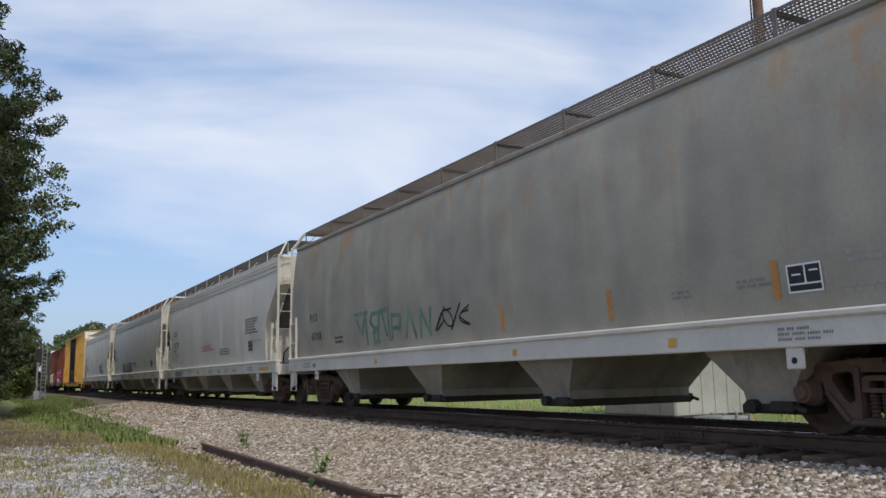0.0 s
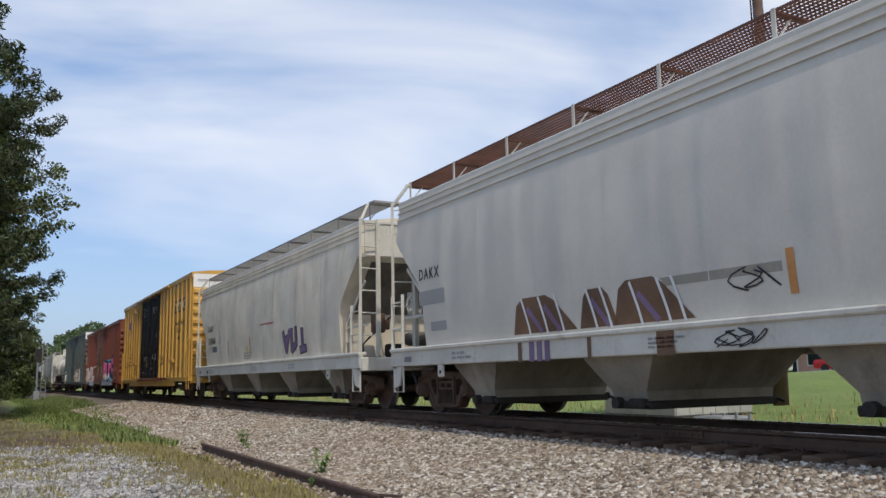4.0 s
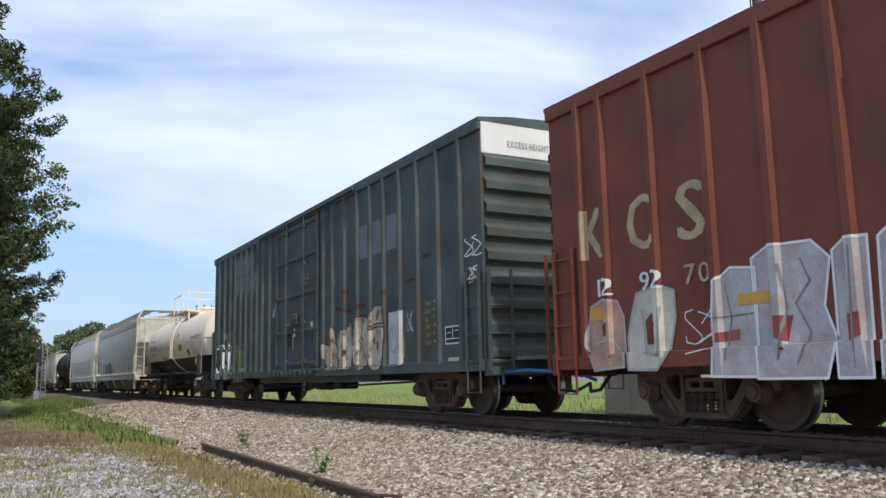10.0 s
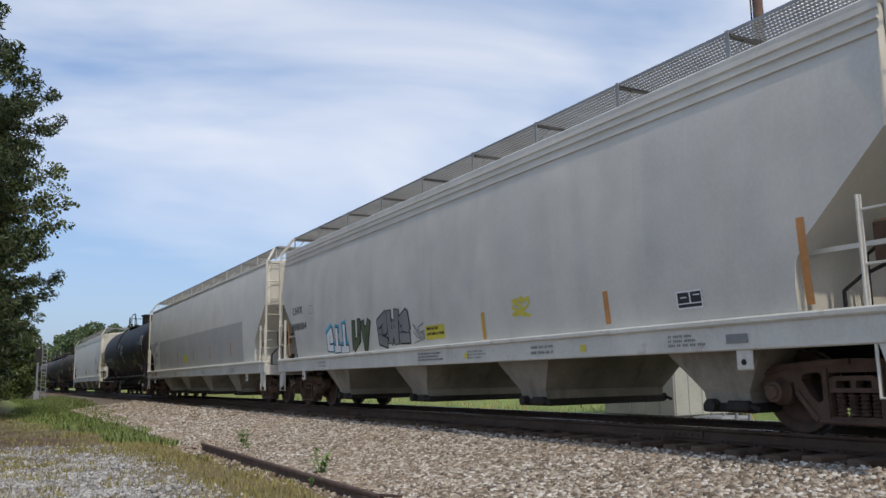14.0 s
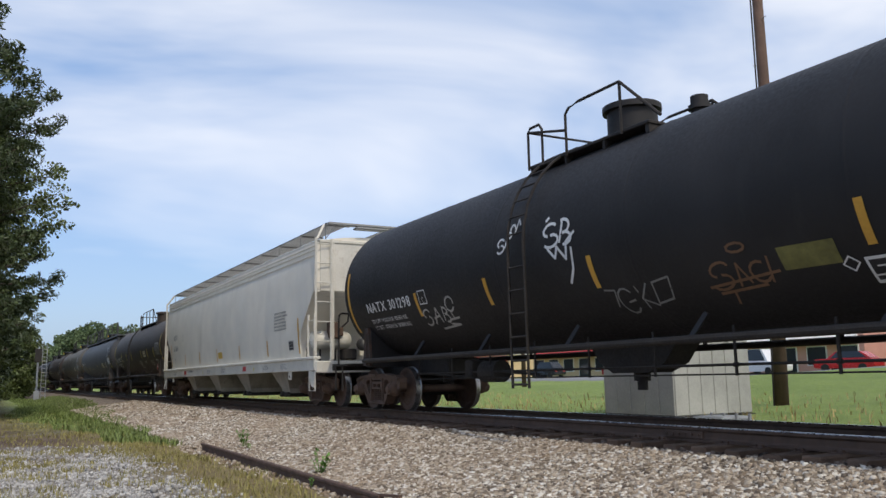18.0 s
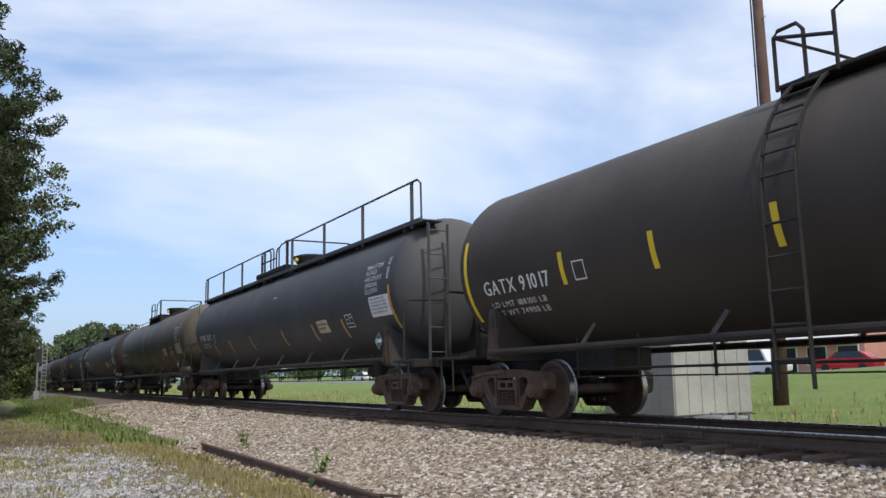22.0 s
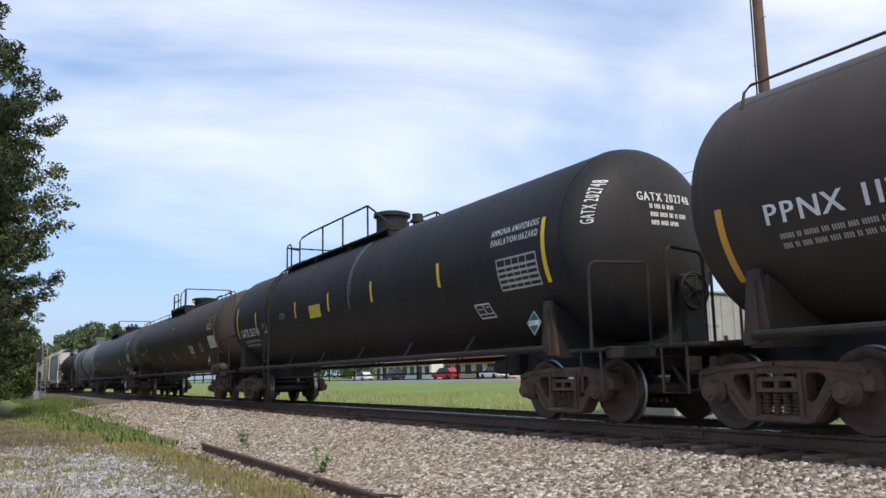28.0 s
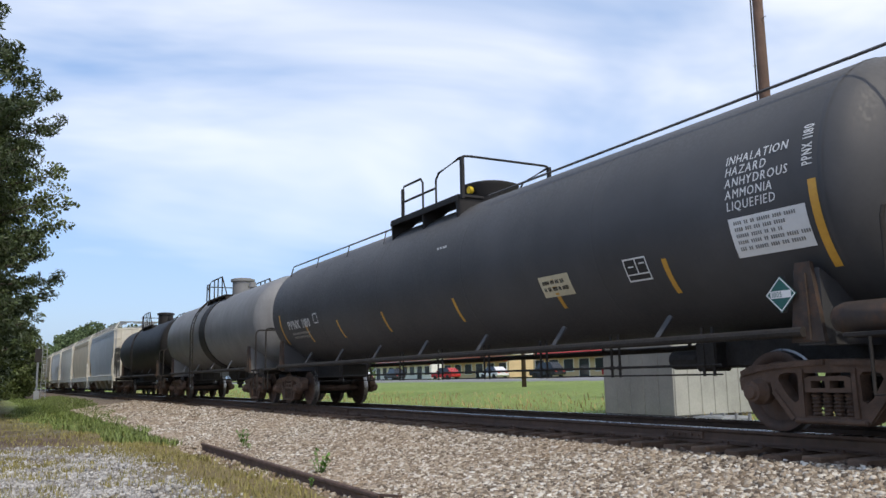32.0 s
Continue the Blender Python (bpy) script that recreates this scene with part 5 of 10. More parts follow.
def cut_poly(p, cuts):
    """Splits an outline at the upright lines u = cut, so that marks can follow the ribs."""
    lo, hi = min(u for u, v in p), max(u for u, v in p)
    out, rest = [], p
    for c in cuts:
        if not lo + 1e-5 < c < hi - 1e-5:
            continue
        left, right = [], []
        for (a, b), (d, e) in zip(rest, rest[1:] + rest[:1]):
            (left if a <= c else right).append((a, b))
            if (a - c) * (d - c) < 0:
                m = (c, b + (e - b) * (c - a) / (d - a))
                left.append(m)
                right.append(m)
        if len(left) > 2:
            out.append(left)
        rest = right
        if len(rest) < 3:
            break
    if len(rest) > 2:
        out.append(rest)
    return out


def mark(car, surf, name, mat, draw, label="", off=0.006):
    """One mark on a car's side; draw(flat) draws it."""
    fl = Flat()
    draw(fl)
    ob = part(name, fl.build(surf, off), MAT[mat], car, label)
    return tagged(ob, kind="stuff") if name in ("sprayed_tag", "sprayed_outline", "sprayed_drip") and len(fl.polys) > 12 else ob


def words(car, surf, s, u, v, h, mat="ink", width=0.8, bold=0.03, slant=0.0, off=0.006):
    return mark(car, surf, "lettering", mat, lambda f: f.text(s, u, v, h, width, bold, slant), off=off)


def fit_words(car, surf, s, u0, u1, v, h, mat="ink", bold=0.07, slant=0.0, off=0.006):
    """Words that fill the stretch from u0 to u1."""
    nat = sum((GLYPH[ch][2] + 0.16 / 0.8 if ch != " " else 0.45) for ch in s) * h
    return words(car, surf, s, u0, v, h, mat, max(0.3, min(1.5, (u1 - u0) / nat)), bold, slant, off)


def small_print(car, surf, u, v, w, h, rows, mat="faint", seed=1, off=0.006):
    return tagged(mark(car, surf, "small_print", mat, lambda f: f.bars(u, v, w, h, rows, seed), off=off), kind="stuff")


def data_panel(car, surf, u, v, w, h, dark="ink", light="chalk"):
    """The black inspection panel with its white frame and fields."""
    mark(car, surf, "data_panel", dark, lambda f: f.rect(u, u + w, v, v + h), off=0.005)

    def lines(f):
        f.border(u, u + w, v, v + h, w * 0.05)
        f.rect(u + w * 0.5, u + w * 0.55, v + h * 0.3, v + h)
        f.rect(u, u + w, v + h * 0.27, v + h * 0.33, 1)
        f.rect(u + w * 0.15, u + w * 0.4, v + h * 0.6, v + h * 0.66, 1)
        f.rect(u + w * 0.65, u + w * 0.9, v + h * 0.7, v + h * 0.76, 1)
    mark(car, surf, "panel_frame", light, lines, off=0.009)


def scrawl(car, surf, u0, u1, v0, v1, seed, fill, edge, letters=5, glow="", t=None):
    """Unreadable sprayed letters: thick strokes with an outline and a cloud behind."""
    g = random.Random(seed)
    w, h = (u1 - u0) / letters, v1 - v0
    t = t or h * 0.24
    glyphs = []
    for k in range(letters):
        a = u0 + w * k
        P = lambda x, y: (a + w * (x + g.uniform(-0.07, 0.07)), v0 + h * (1 - y + g.uniform(-0.06, 0.06)))
        kind = g.randrange(5)
        if kind == 0:
            glyphs.append([[P(.2, .1), P(.2, .9), P(.75, .6), P(.8, .1)]])
        elif kind == 1:
            glyphs.append([[P(.15, .15), P(.45, .9), P(.85, .15)], [P(.3, .4), P(.7, .4)]])
        elif kind == 2:
            glyphs.append([[P(.8, .85), P(.25, .75), P(.2, .3), P(.75, .15), P(.8, .5), P(.5, .5)]])
        elif kind == 3:
            glyphs.append([[P(.15, .85), P(.85, .85)], [P(.5, .85), P(.5, .1)]])
        else:
            glyphs.append([[P(.15, .1), P(.2, .85), P(.5, .4), P(.8, .88), P(.85, .1)]])
    if glow:
        def cloud(f):
            for gl in glyphs:
                for s in gl:
                    f.stroke([(x + g.uniform(-.06, .06), y + 0.06 * h) for x, y in s], t * 1.9)
        mark(car, surf, "sprayed_cloud", glow, cloud, off=0.005)
    if edge:
        mark(car, surf, "sprayed_outline", edge, lambda f: [f.stroke(s, t * 1.36) for gl in glyphs for s in gl], off=0.008)
    mark(car, surf, "sprayed_letters", fill, lambda f: [f.stroke(s, t) for gl in glyphs for s in gl], "unreadable sprayed letters", off=0.011)


def tag(car, surf, u0, u1, v0, v1, seed, mat, t=0.025):
    """A thin sprayed tag: a row of looping strokes that cannot be read."""
    g = random.Random(seed)

    def draw(f):
        h = v1 - v0
        n = max(2, int((u1 - u0) / (0.42 * h + 0.08)))
        w = (u1 - u0) / n
        for k in range(n):
            a, ph, q, up = u0 + w * (k + 0.5), g.uniform(0, 6.28), g.choice((1, 2, 2, 3)), g.uniform(0.6, 1.0)
            f.stroke([(a + w * 0.62 * math.sin(q * s + ph), v0 + h * (0.5 + 0.5 * up * math.cos(s))) for s in [0.52 * i for i in range(g.randint(8, 12))]], t * 0.8)
            if g.random() < 0.5:
                f.stroke([(a - w * 0.4, v0 + h * g.random()), (a + w * 0.5, v0 + h * g.random())], t * 0.8)
        if g.random() < 0.35:
            f.stroke([(u0, v0 - 0.04), (u1, v0 + 0.03)], t * 0.8)
    mark(car, surf, "sprayed_tag", mat, draw, "thin unreadable sprayed tag", off=0.008)


# ---- trucks, wheels and couplers ----
def plate_with_holes(outline, holes, y0, y1, sh=None):
    """A thick plate in the x-z plane with openings through it."""
    sh = sh or Shape()
    loops = [outline] + holes
    flat = [p for q in loops for p in q]
    tris = geometry.tessellate_polygon([[Vector((x, z, 0)) for x, z in q] for q in loops])
    n = len(flat)
    faces = [tuple(t) for t in tris] + [tuple(i + n for i in reversed(t)) for t in tris]
    o = 0
    for q in loops:
        m = len(q)
        faces += [(o + i, o + (i + 1) % m, n + o + (i + 1) % m, n + o + i) for i in range(m)]
        o += m
    return sh.add([(x, y0, z) for x, z in flat] + [(x, y1, z) for x, z in flat], faces)


def truck_meshes():
    right = [(0.42, 0.13), (0.50, 0.17), (0.70, 0.42), (0.735, 0.57), (1.03, 0.57), (1.05, 0.47), (1.15, 0.47), (1.17, 0.60), (1.12, 0.70), (1.00, 0.755), (0.72, 0.765), (0.35, 0.80)]
    window = [(0.375, 0.37), (0.43, 0.345), (0.50, 0.40), (0.625, 0.59), (0.60, 0.645), (0.53, 0.665), (0.41, 0.665), (0.37, 0.63)]
    fr = plate_with_holes(right + [(-x, z) for x, z in reversed(right)], [window, [(-x, z) for x, z in window], [(-0.285, 0.205), (0.285, 0.205), (0.285, 0.66), (-0.285, 0.66)]], -0.085, 0.085)
    for s in (-1, 1):
        # raised flanges along the top chord and the diagonal
        fr.bar((s * 0.02, 0, 0.775), (s * 0.74, 0, 0.735), 0.055, 0.235)
        fr.bar((s * 0.74, 0, 0.735), (s * 1.12, 0, 0.665), 0.055, 0.235)
        fr.bar((s * 0.44, 0, 0.165), (s * 0.685, 0, 0.465), 0.05, 0.225)
        fr.box(s * 0.889 - 0.13, s * 0.889 + 0.13, -0.095, 0.095, 0.52, 0.60, 0.03)
        fr.bar((s * 0.315, 0, 0.19), (s * 0.315, 0, 0.70), 0.05, 0.225)
    fr.box(-0.43, 0.43, -0.125, 0.125, 0.125, 0.185, 0.02)
    cap = Shape()
    cap.lathe_y([(-0.165, 0.04), (-0.16, 0.07), (-0.125, 0.085), (-0.12, 0.115), (-0.03, 0.125), (0.0, 0.15), (0.10, 0.15)], 16)
    sp = Shape()
    rings = []
    for k in range(13):
        z, r = 0.205 + 0.020 * k, 0.058 if k % 2 else 0.036
        rings.append([(r * math.cos(a), r * math.sin(a) - 0.02, z) for a in [2 * math.pi * i / 8 for i in range(8)]])
    sp.loft(rings)
    be = plate_with_holes([(-0.275, 0.455), (0.275, 0.455), (0.275, 0.60), (0.22, 0.625), (-0.22, 0.625), (-0.275, 0.60)], [[(-0.20, 0.50), (-0.03, 0.50), (-0.03, 0.575), (-0.20, 0.575)], [(0.03, 0.50), (0.20, 0.50), (0.20, 0.575), (0.03, 0.575)]], -0.10, 0.06)
    bo = Shape()
    bo.box(-0.22, 0.22, -0.94, 0.94, 0.46, 0.62, 0.03)
    bo.box(-0.35, 0.35, -0.45, 0.45, 0.55, 0.82, 0.05)
    ws = Shape()
    for s in (-1, 1):
        prof = [(0.10, 0.10), (0.085, 0.125), (0.045, 0.17), (0.025, 0.26), (0.03, 0.34), (0.07, 0.385), (0.075, 0.440), (0.070, 0.456), (0.055, 0.459), (-0.04, 0.462), (-0.055, 0.487), (-0.075, 0.480), (-0.08, 0.40), (-0.03, 0.34), (-0.03, 0.20), (-0.09, 0.12), (-0.10, 0.10)]
        prof = [(s * (0.735 + y), r) for y, r in prof]
        start = len(ws.f)
        ws.lathe_y(prof, 40)
        for q in range(start, len(ws.f)):
            if (q - start) // 40 in (7, 8, 9):
                ws.mi[q] = 1
    ws.lathe_y([(-1.05, 0.07), (-0.72, 0.085), (0.72, 0.085), (1.05, 0.07)], 12)
    br = Shape()
    for s in (-1, 1):
        br.box(s * 0.36, s * 0.44, -0.85, 0.85, 0.30, 0.42, 0.02)
        for y in (-0.735, 0.735):
            br.prism([(s * 0.385, 0.30), (s * 0.43, 0.28), (s * 0.455, 0.40), (s * 0.43, 0.56), (s * 0.385, 0.54)], "y", y - 0.045, y + 0.045)
    return dict(frame=mesh_of("side_frame", fr, MAT["truck"]), cap=mesh_of("bearing_cap", cap, MAT["truck"], "sharp"), spring=mesh_of("spring", sp, MAT["truck"]), bend=mesh_of("bolster_end", be, MAT["truck"]),
                bolster=mesh_of("truck", bo, MAT["under"]), wheels=mesh_of("wheelset", ws, [MAT["wheel"], MAT["tread"]], "sharp"), beam=mesh_of("brake_beam", br, MAT["under"]))


TM = truck_meshes()
SPINNERS = []
WR = 0.460


def add_truck(car, x, near=True):
    tk = part("truck", TM["bolster"], None, car, "four-wheel cast steel truck, dusty and rusted")
    tk.location = (x, 0, 0)
    for s in (-1, 1):
        f = part("side_frame", TM["frame"], None, tk)
        f.location = (0, s * 1.02, 0)
        p = part("bolster_end", TM["bend"], None, tk)
        p.location = (0, s * 1.02, 0)
        p.rotation_euler = (0, 0, 0 if s < 0 else math.pi)
        for a in (-0.20, -0.067, 0.067, 0.20) if near else ():
            p = part("spring", TM["spring"], None, tk)
            p.location = (a, s * 1.02, 0)
        for a in (-0.889, 0.889):
            c = part("bearing_cap", TM["cap"], None, tk)
            c.location = (a, s * 1.12, WR)
            c.rotation_euler = (0, 0, 0 if s < 0 else math.pi)
    part("brake_beam", TM["beam"], None, tk)
    for a in (-0.889, 0.889):
        w = part("wheelset", TM["wheels"], None, tk, "pair of rusty wheels with polished treads on an axle")
        w.location = (a, 0, WR)
        SPINNERS.append((w, car, a))


def coupler(car, x, s):
    b = Shape()
    b.box(x, x + s * 0.55, -0.14, 0.14, 0.72, 0.98, 0.03)
    b.box(x + s * 0.5, x + s * 0.86, -0.17, 0.20, 0.66, 1.02, 0.06)
    part("coupler", b, MAT["truck"], car, "rusty knuckle coupler")
    b = Shape()
    b.tube([(x + s * 0.05, -0.35, 0.75), (x + s * 0.35, -0.38, 0.45), (x + s * 0.75, -0.25, 0.42), (x + s * 0.95, -0.1, 0.55)], 0.03, 6)
    part("air_hose", b, MAT["under"], car)


def ladder_part(car, name, posts, zs, mat, r=0.02, label=""):
    """Two posts and the rungs between them; posts: their (x, y)."""
    (xa, ya), (xb, yb) = posts
    b = Shape()
    for x, y in posts:
        b.box(x - r * 1.6, x + r * 1.6, y - r * 0.5, y + r * 0.5, zs[0], zs[1], 0.004)
        b.box(x - r * 0.5, x + r * 0.5, y - r * 1.6, y + r * 1.6, zs[0], zs[1], 0.004)
    part(name, b, mat, car, label)
    n = max(2, int((zs[1] - zs[0]) / 0.42))
    for k in range(n):
        z = zs[0] + 0.15 + (zs[1] - zs[0] - 0.3) * k / (n - 1)
        c = Shape()
        c.tube([(xa, ya, z), (xb, yb, z)], r * 0.8, 5)
        part("rung", c, mat, car)


def step_stirrup(car, x, y, mat, z0=0.42, z1=1.0, w=0.42):
    b = Shape()
    b.tube([(x - w / 2, y, z1), (x - w / 2, y, z0), (x + w / 2, y, z0), (x + w / 2, y, z1)], 0.02, 5)
    part("step", b, mat, car)


CARS = []


def start_car(name, label, group, x0):
    car = thing(name, label, "railway car", group, m=Matrix.Translation((x0 + travel(0), TC, 0)))
    CARS.append((car, x0))
    return car


# ---- covered hoppers ----
HOP_Z = [1.20, 1.7, 2.2, 2.7, 3.2, 3.6, 3.87, 3.885, 3.895, 3.92, 3.93, 4.03, 4.04, 4.065, 4.075, 4.14, 4.155, 4.22]
HOP_Y = [1.50, 1.555, 1.585, 1.595, 1.585, 1.56, 1.53, 1.528, 1.552, 1.550, 1.508, 1.500, 1.530, 1.528, 1.488, 1.484, 1.508, 1.50]
PLAIN_Y = [1.50, 1.555, 1.585, 1.595, 1.585, 1.56, 1.53, 1.528, 1.527, 1.523, 1.522, 1.508, 1.506, 1.502, 1.500, 1.488, 1.485, 1.46]
ROOF = [(1.20, 4.32), (0.75, 4.39), (0.3, 4.42), (-0.3, 4.42), (-0.75, 4.39), (-1.20, 4.32)]


def hop_half(z):
    return float(np.interp(z, HOP_Z, HOP_Y))


def hop_surf(u, v, off):
    return (u, -hop_half(v) - off, v)


def hopper(x0, length, paint, label, trim="trim", bays=4, shift=0.0, walkway="steel", rail_posts=True, cut=3.0, end_dark=True, air_tank=False, plain_top=False, far=False, edge="", inset=1.43):
    """A covered hopper car: rounded body with sloped ends, side sills, bays, walkway, end ladders, trucks."""
    car = start_car("covered_hopper_car", label, "cars of the freight train", x0)
    e = length / 2 - 0.25
    body, trm = MAT[paint], MAT[trim]
    # the body's floor line: sloping up to the ends
    lo = [(x, max(1.2, z)) for x, z in ((e, cut), (e - 0.5, cut - 0.48), (e - 0.95, cut - 0.90), (e - 1.12, cut - 1.15), (e - 1.16, min(1.55, cut)), (e - 1.165, min(1.26, cut)), (e - 1.17, 1.2))]
    if cut < 1.6:
        lo = [(e, 1.2), (e - 0.5, 1.2), (e - 1.1, 1.2)]
    nl = len(lo)
    st = [(-x, z) for x, z in lo] + [(e * (2 * k / 16 - 1) * 0.80, 1.2) for k in range(1, 16)] + lo[::-1]
    st = sorted(st[:nl]) + sorted(st[nl:-nl]) + st[-nl:]
    rings = []
    for x, zb in st:
        zs = [max(z, zb + 0.0004 * i) for i, z in enumerate(HOP_Z)]
        hw = lambda z: float(np.interp(z, HOP_Z, PLAIN_Y if plain_top else HOP_Y))
        side = [(x, -hw(z), z) for z in zs]
        rings.append(side + [(x, -y, z) for y, z in ROOF] + [(x, hw(z), z) for z in reversed(zs)])
    b = Shape()
    b.loft(rings, True, True)
    part("body", b, body, car, smooth="sharp")
    # side panels' weld seams
    n = 8 if not far else 4
    for k in range(1, n):
        x = -e + 1.5 + (2 * e - 3.0) * k / n
        sm = Shape()
        sm.add([hop_surf(x + dx, z, o) for z in HOP_Z[:6] for dx, o in ((-0.08, 0.0002), (0, 0.0045), (0.08, 0.0002))],
               [(3 * i + j, 3 * i + j + 1, 3 * i + j + 4, 3 * i + j + 3) for i in range(5) for j in (0, 1)])
        part("weld_seam", sm, body, car, smooth=True)
    for s in (-1, 1):
        b = Shape()
        b.box(-length / 2 + 0.06, length / 2 - 0.06, s * 1.53, s * 1.62, 0.92, 1.22, 0.015)
        b.box(-length / 2 + 0.06, length / 2 - 0.06, s * 1.45, s * 1.66, 1.20, 1.28, 0.02)
        part("side_sill", b, trm, car, "long pale side sill")
        b = Shape()
        b.box(-e - 0.02, e + 0.02, s * 1.36, s * 1.50, 4.20, 4.30, 0.02)
        part("roof_edge", b, MAT[edge] if edge else trm, car)
    for s in (-1, 1):
        b = Shape()
        b.box(s * (e + 0.005), s * (e + 0.03), -1.42, 1.42, cut + 0.02, 4.24, 0.01)
        part("end_sheet", b, trm, car, "white end sheet")
        for y, zlo in ((-1.1, 1.2), (0.0, cut - 0.3), (1.1, 1.2)):
            q = Shape()
            q.box(s * (e + 0.02), s * (e + 0.09), y - 0.05, y + 0.05, zlo, 4.24, 0.01)
            if paint != "grey_mid":
                part("end_post", q, trm, car)
        q = Shape()
        q.box(s * (e - 0.02), s * (e + 0.06), -1.45, 1.45, 4.22, 4.30, 0.01)
        part("end_beam", q, trm, car)
        q = Shape()
        q.box(s * (e - 0.85), s * (e - 0.55), -0.55, -0.15, 1.2, 1.5, 0.04)
        q.tube([(s * (e - 0.3), 0.3, 1.25), (s * (e - 0.7), 0.5, 1.9), (s * (e - 0.2), 0.8, 2.3)], 0.03, 6)
        part("brake_gear", q, MAT["under"], car)
        q = Shape()
        q.prism([(s * (e - 0.1), cut - 0.1), (s * (e - 2.6), 0.95), (s * (e - 2.2), 0.95), (s * (e - 0.1), cut - 0.02)], "y", -1.2, 1.2)
        part("slope_sheet", q, trm if air_tank else MAT["shaded_grime_slope"], car, "slope sheet under the overhanging end")
        # gusset plates and pipework in the open end
        for y in (-1.35, 1.35):
            q = Shape()
            q.prism([(s * (e - 1.16), 1.22), (s * (e - 1.16), min(2.0, cut)), (s * (e - 1.62), min(1.62, cut)), (s * (e - 1.75), 1.22)], "y", y - 0.02, y + 0.02)
            part("gusset", q, MAT["shaded_grime_slope"], car)
        for y, z in ((-1.05, 1.9), (-0.62, 2.3), (0.55, 2.1)):
            q = Shape()
            q.tube([(s * (e - 0.95), y, 1.2), (s * (e - 0.95), y, z - 0.4), (s * (e - 0.80), y + 0.1, z - 0.25), (s * (e - 0.35), y + 0.12, z - 0.1), (s * (e - 0.30), y + 0.12, z + 0.1)], 0.022, 5)
            part("air_pipe", q, MAT["under"], car)
        if cut > 2:
            q = Shape()
            q.lathe_y([(-0.42, 0.08), (-0.38, 0.14), (-0.3, 0.17), (0.3, 0.17), (0.38, 0.14), (0.42, 0.08)], 12, centre=(s * (e - 0.72), 0.35, 1.62))
            part("air_reservoir", q, MAT["shaded_grime_slope"], car, smooth=True)
            q = Shape()
            q.box(s * (e - 0.62), s * (e - 0.36), -1.0, -0.72, 1.75, 2.2, 0.03)
            q.box(s * (e - 0.58), s * (e - 0.40), -0.72, -0.60, 1.82, 2.05, 0.02)
            q.bar((s * (e - 0.5), -0.86, 1.2), (s * (e - 0.5), -0.86, 1.78), 0.05, 0.05)
            part("brake_valve", q, MAT["truck"], car, "dusty brake control valve")
            q = Shape()
            q.bar((s * (e - 0.1), -1.36, 2.9), (s * (e - 1.15), -1.36, 2.0), 0.07, 0.04)
            q.bar((s * (e + 0.03), -1.36, 1.9), (s * (e - 1.15), -1.36, 1.9), 0.05, 0.04)
            part("end_brace", q, trm, car)
        q = Shape()
        q.box(s * (length / 2 - 0.3), s * (length / 2 + 0.0), -1.6, 1.6, 0.86, 1.16, 0.02)
        part("end_sill", q, trm, car)
        q = Shape()
        q.box(s * (e - 2.4), s * (length / 2 - 0.02), -0.36, 0.36, 0.72, 1.12, 0.02)
        part("centre_sill", q, MAT["under"], car)
        q = Shape()
        q.box(s * (e - 1.2), s * (length / 2 - 0.05), -1.5, 1.5, 1.13, 1.17)
        part("end_floor", q, MAT["under"], car)
        coupler(car, s * length / 2, s)
        add_truck(car, s * (length / 2 - inset), not far)
        xe = s * (length / 2 - 0.10)
        for y in (-1.58, 1.58):
            ladder_part(car, "corner_ladder", ((xe, y), (xe - s * 0.05, y * 0.72)), (1.0, 4.32), trm)
            ladder_part(car, "side_ladder", ((xe, y * 1.012), (xe - s * 0.48, y * 1.012)), (1.0, 2.35), trm)
            step_stirrup(car, xe - s * 0.24, y, trm)
            q = Shape()
            q.bar((xe, y * 0.985, 4.28), (xe - s * 0.22, y * 0.82, 4.70), 0.07, 0.06)
            part("ladder_top", q, trm, car)
            q = Shape()
            q.prism([(xe - s * 0.02, 0.95), (xe - s * 0.42, 0.95), (xe - s * 0.30, 0.55), (xe - s * 0.08, 0.50)], "y", y - 0.02, y + 0.02)
            part("jacking_bracket", q, trm, car)
            q = Shape()
            xj, yj = s * (length / 2 - 2.1), math.copysign(1.575, y)
            q.box(xj - 0.11, xj + 0.11, yj - 0.02, yj + 0.02, 0.70, 0.93, 0.015)
            pad = part("jacking_pad", q, trm, car)
            q = Shape()
            q.cyl((xj, yj - 0.026, 0.79), (xj, yj + 0.026, 0.79), 0.035, 10)
            part("hole", q, MAT["under"], pad)
        if air_tank and s > 0:
            q = Shape()
            q.lathe_y([(-0.55, 0.12), (-0.5, 0.2), (-0.4, 0.24), (0.4, 0.24), (0.5, 0.2), (0.55, 0.12)], 16, centre=(xe - 0.85, -0.85, 1.72))
            part("air_reservoir", q, trm, car, smooth=True)
        if s > 0:
            q = Shape()
            q.loft([[(xe + 0.08 + 0.02 * math.cos(v), -0.2 + (0.27 + 0.02 * math.sin(v)) * math.cos(a), 2.35 + (0.27 + 0.02 * math.sin(v)) * math.sin(a)) for v in [2 * math.pi * i / 6 for i in range(6)]] for a in [2 * math.pi * k / 20 for k in range(21)]], True, False)
            for k in range(5):
                a = 2 * math.pi * k / 5
                q.tube([(xe + 0.08, -0.2, 2.35), (xe + 0.08, -0.2 + 0.26 * math.cos(a), 2.35 + 0.26 * math.sin(a))], 0.014, 4)
            part("brake_wheel", q, trm, car)
            q = Shape()
            q.box(xe - 0.14, xe + 0.05, -0.36, -0.05, 2.05, 2.65, 0.03)
            q.bar((xe - 0.05, -0.2, 2.05), (xe - 0.05, -0.2, 1.2), 0.04, 0.04)
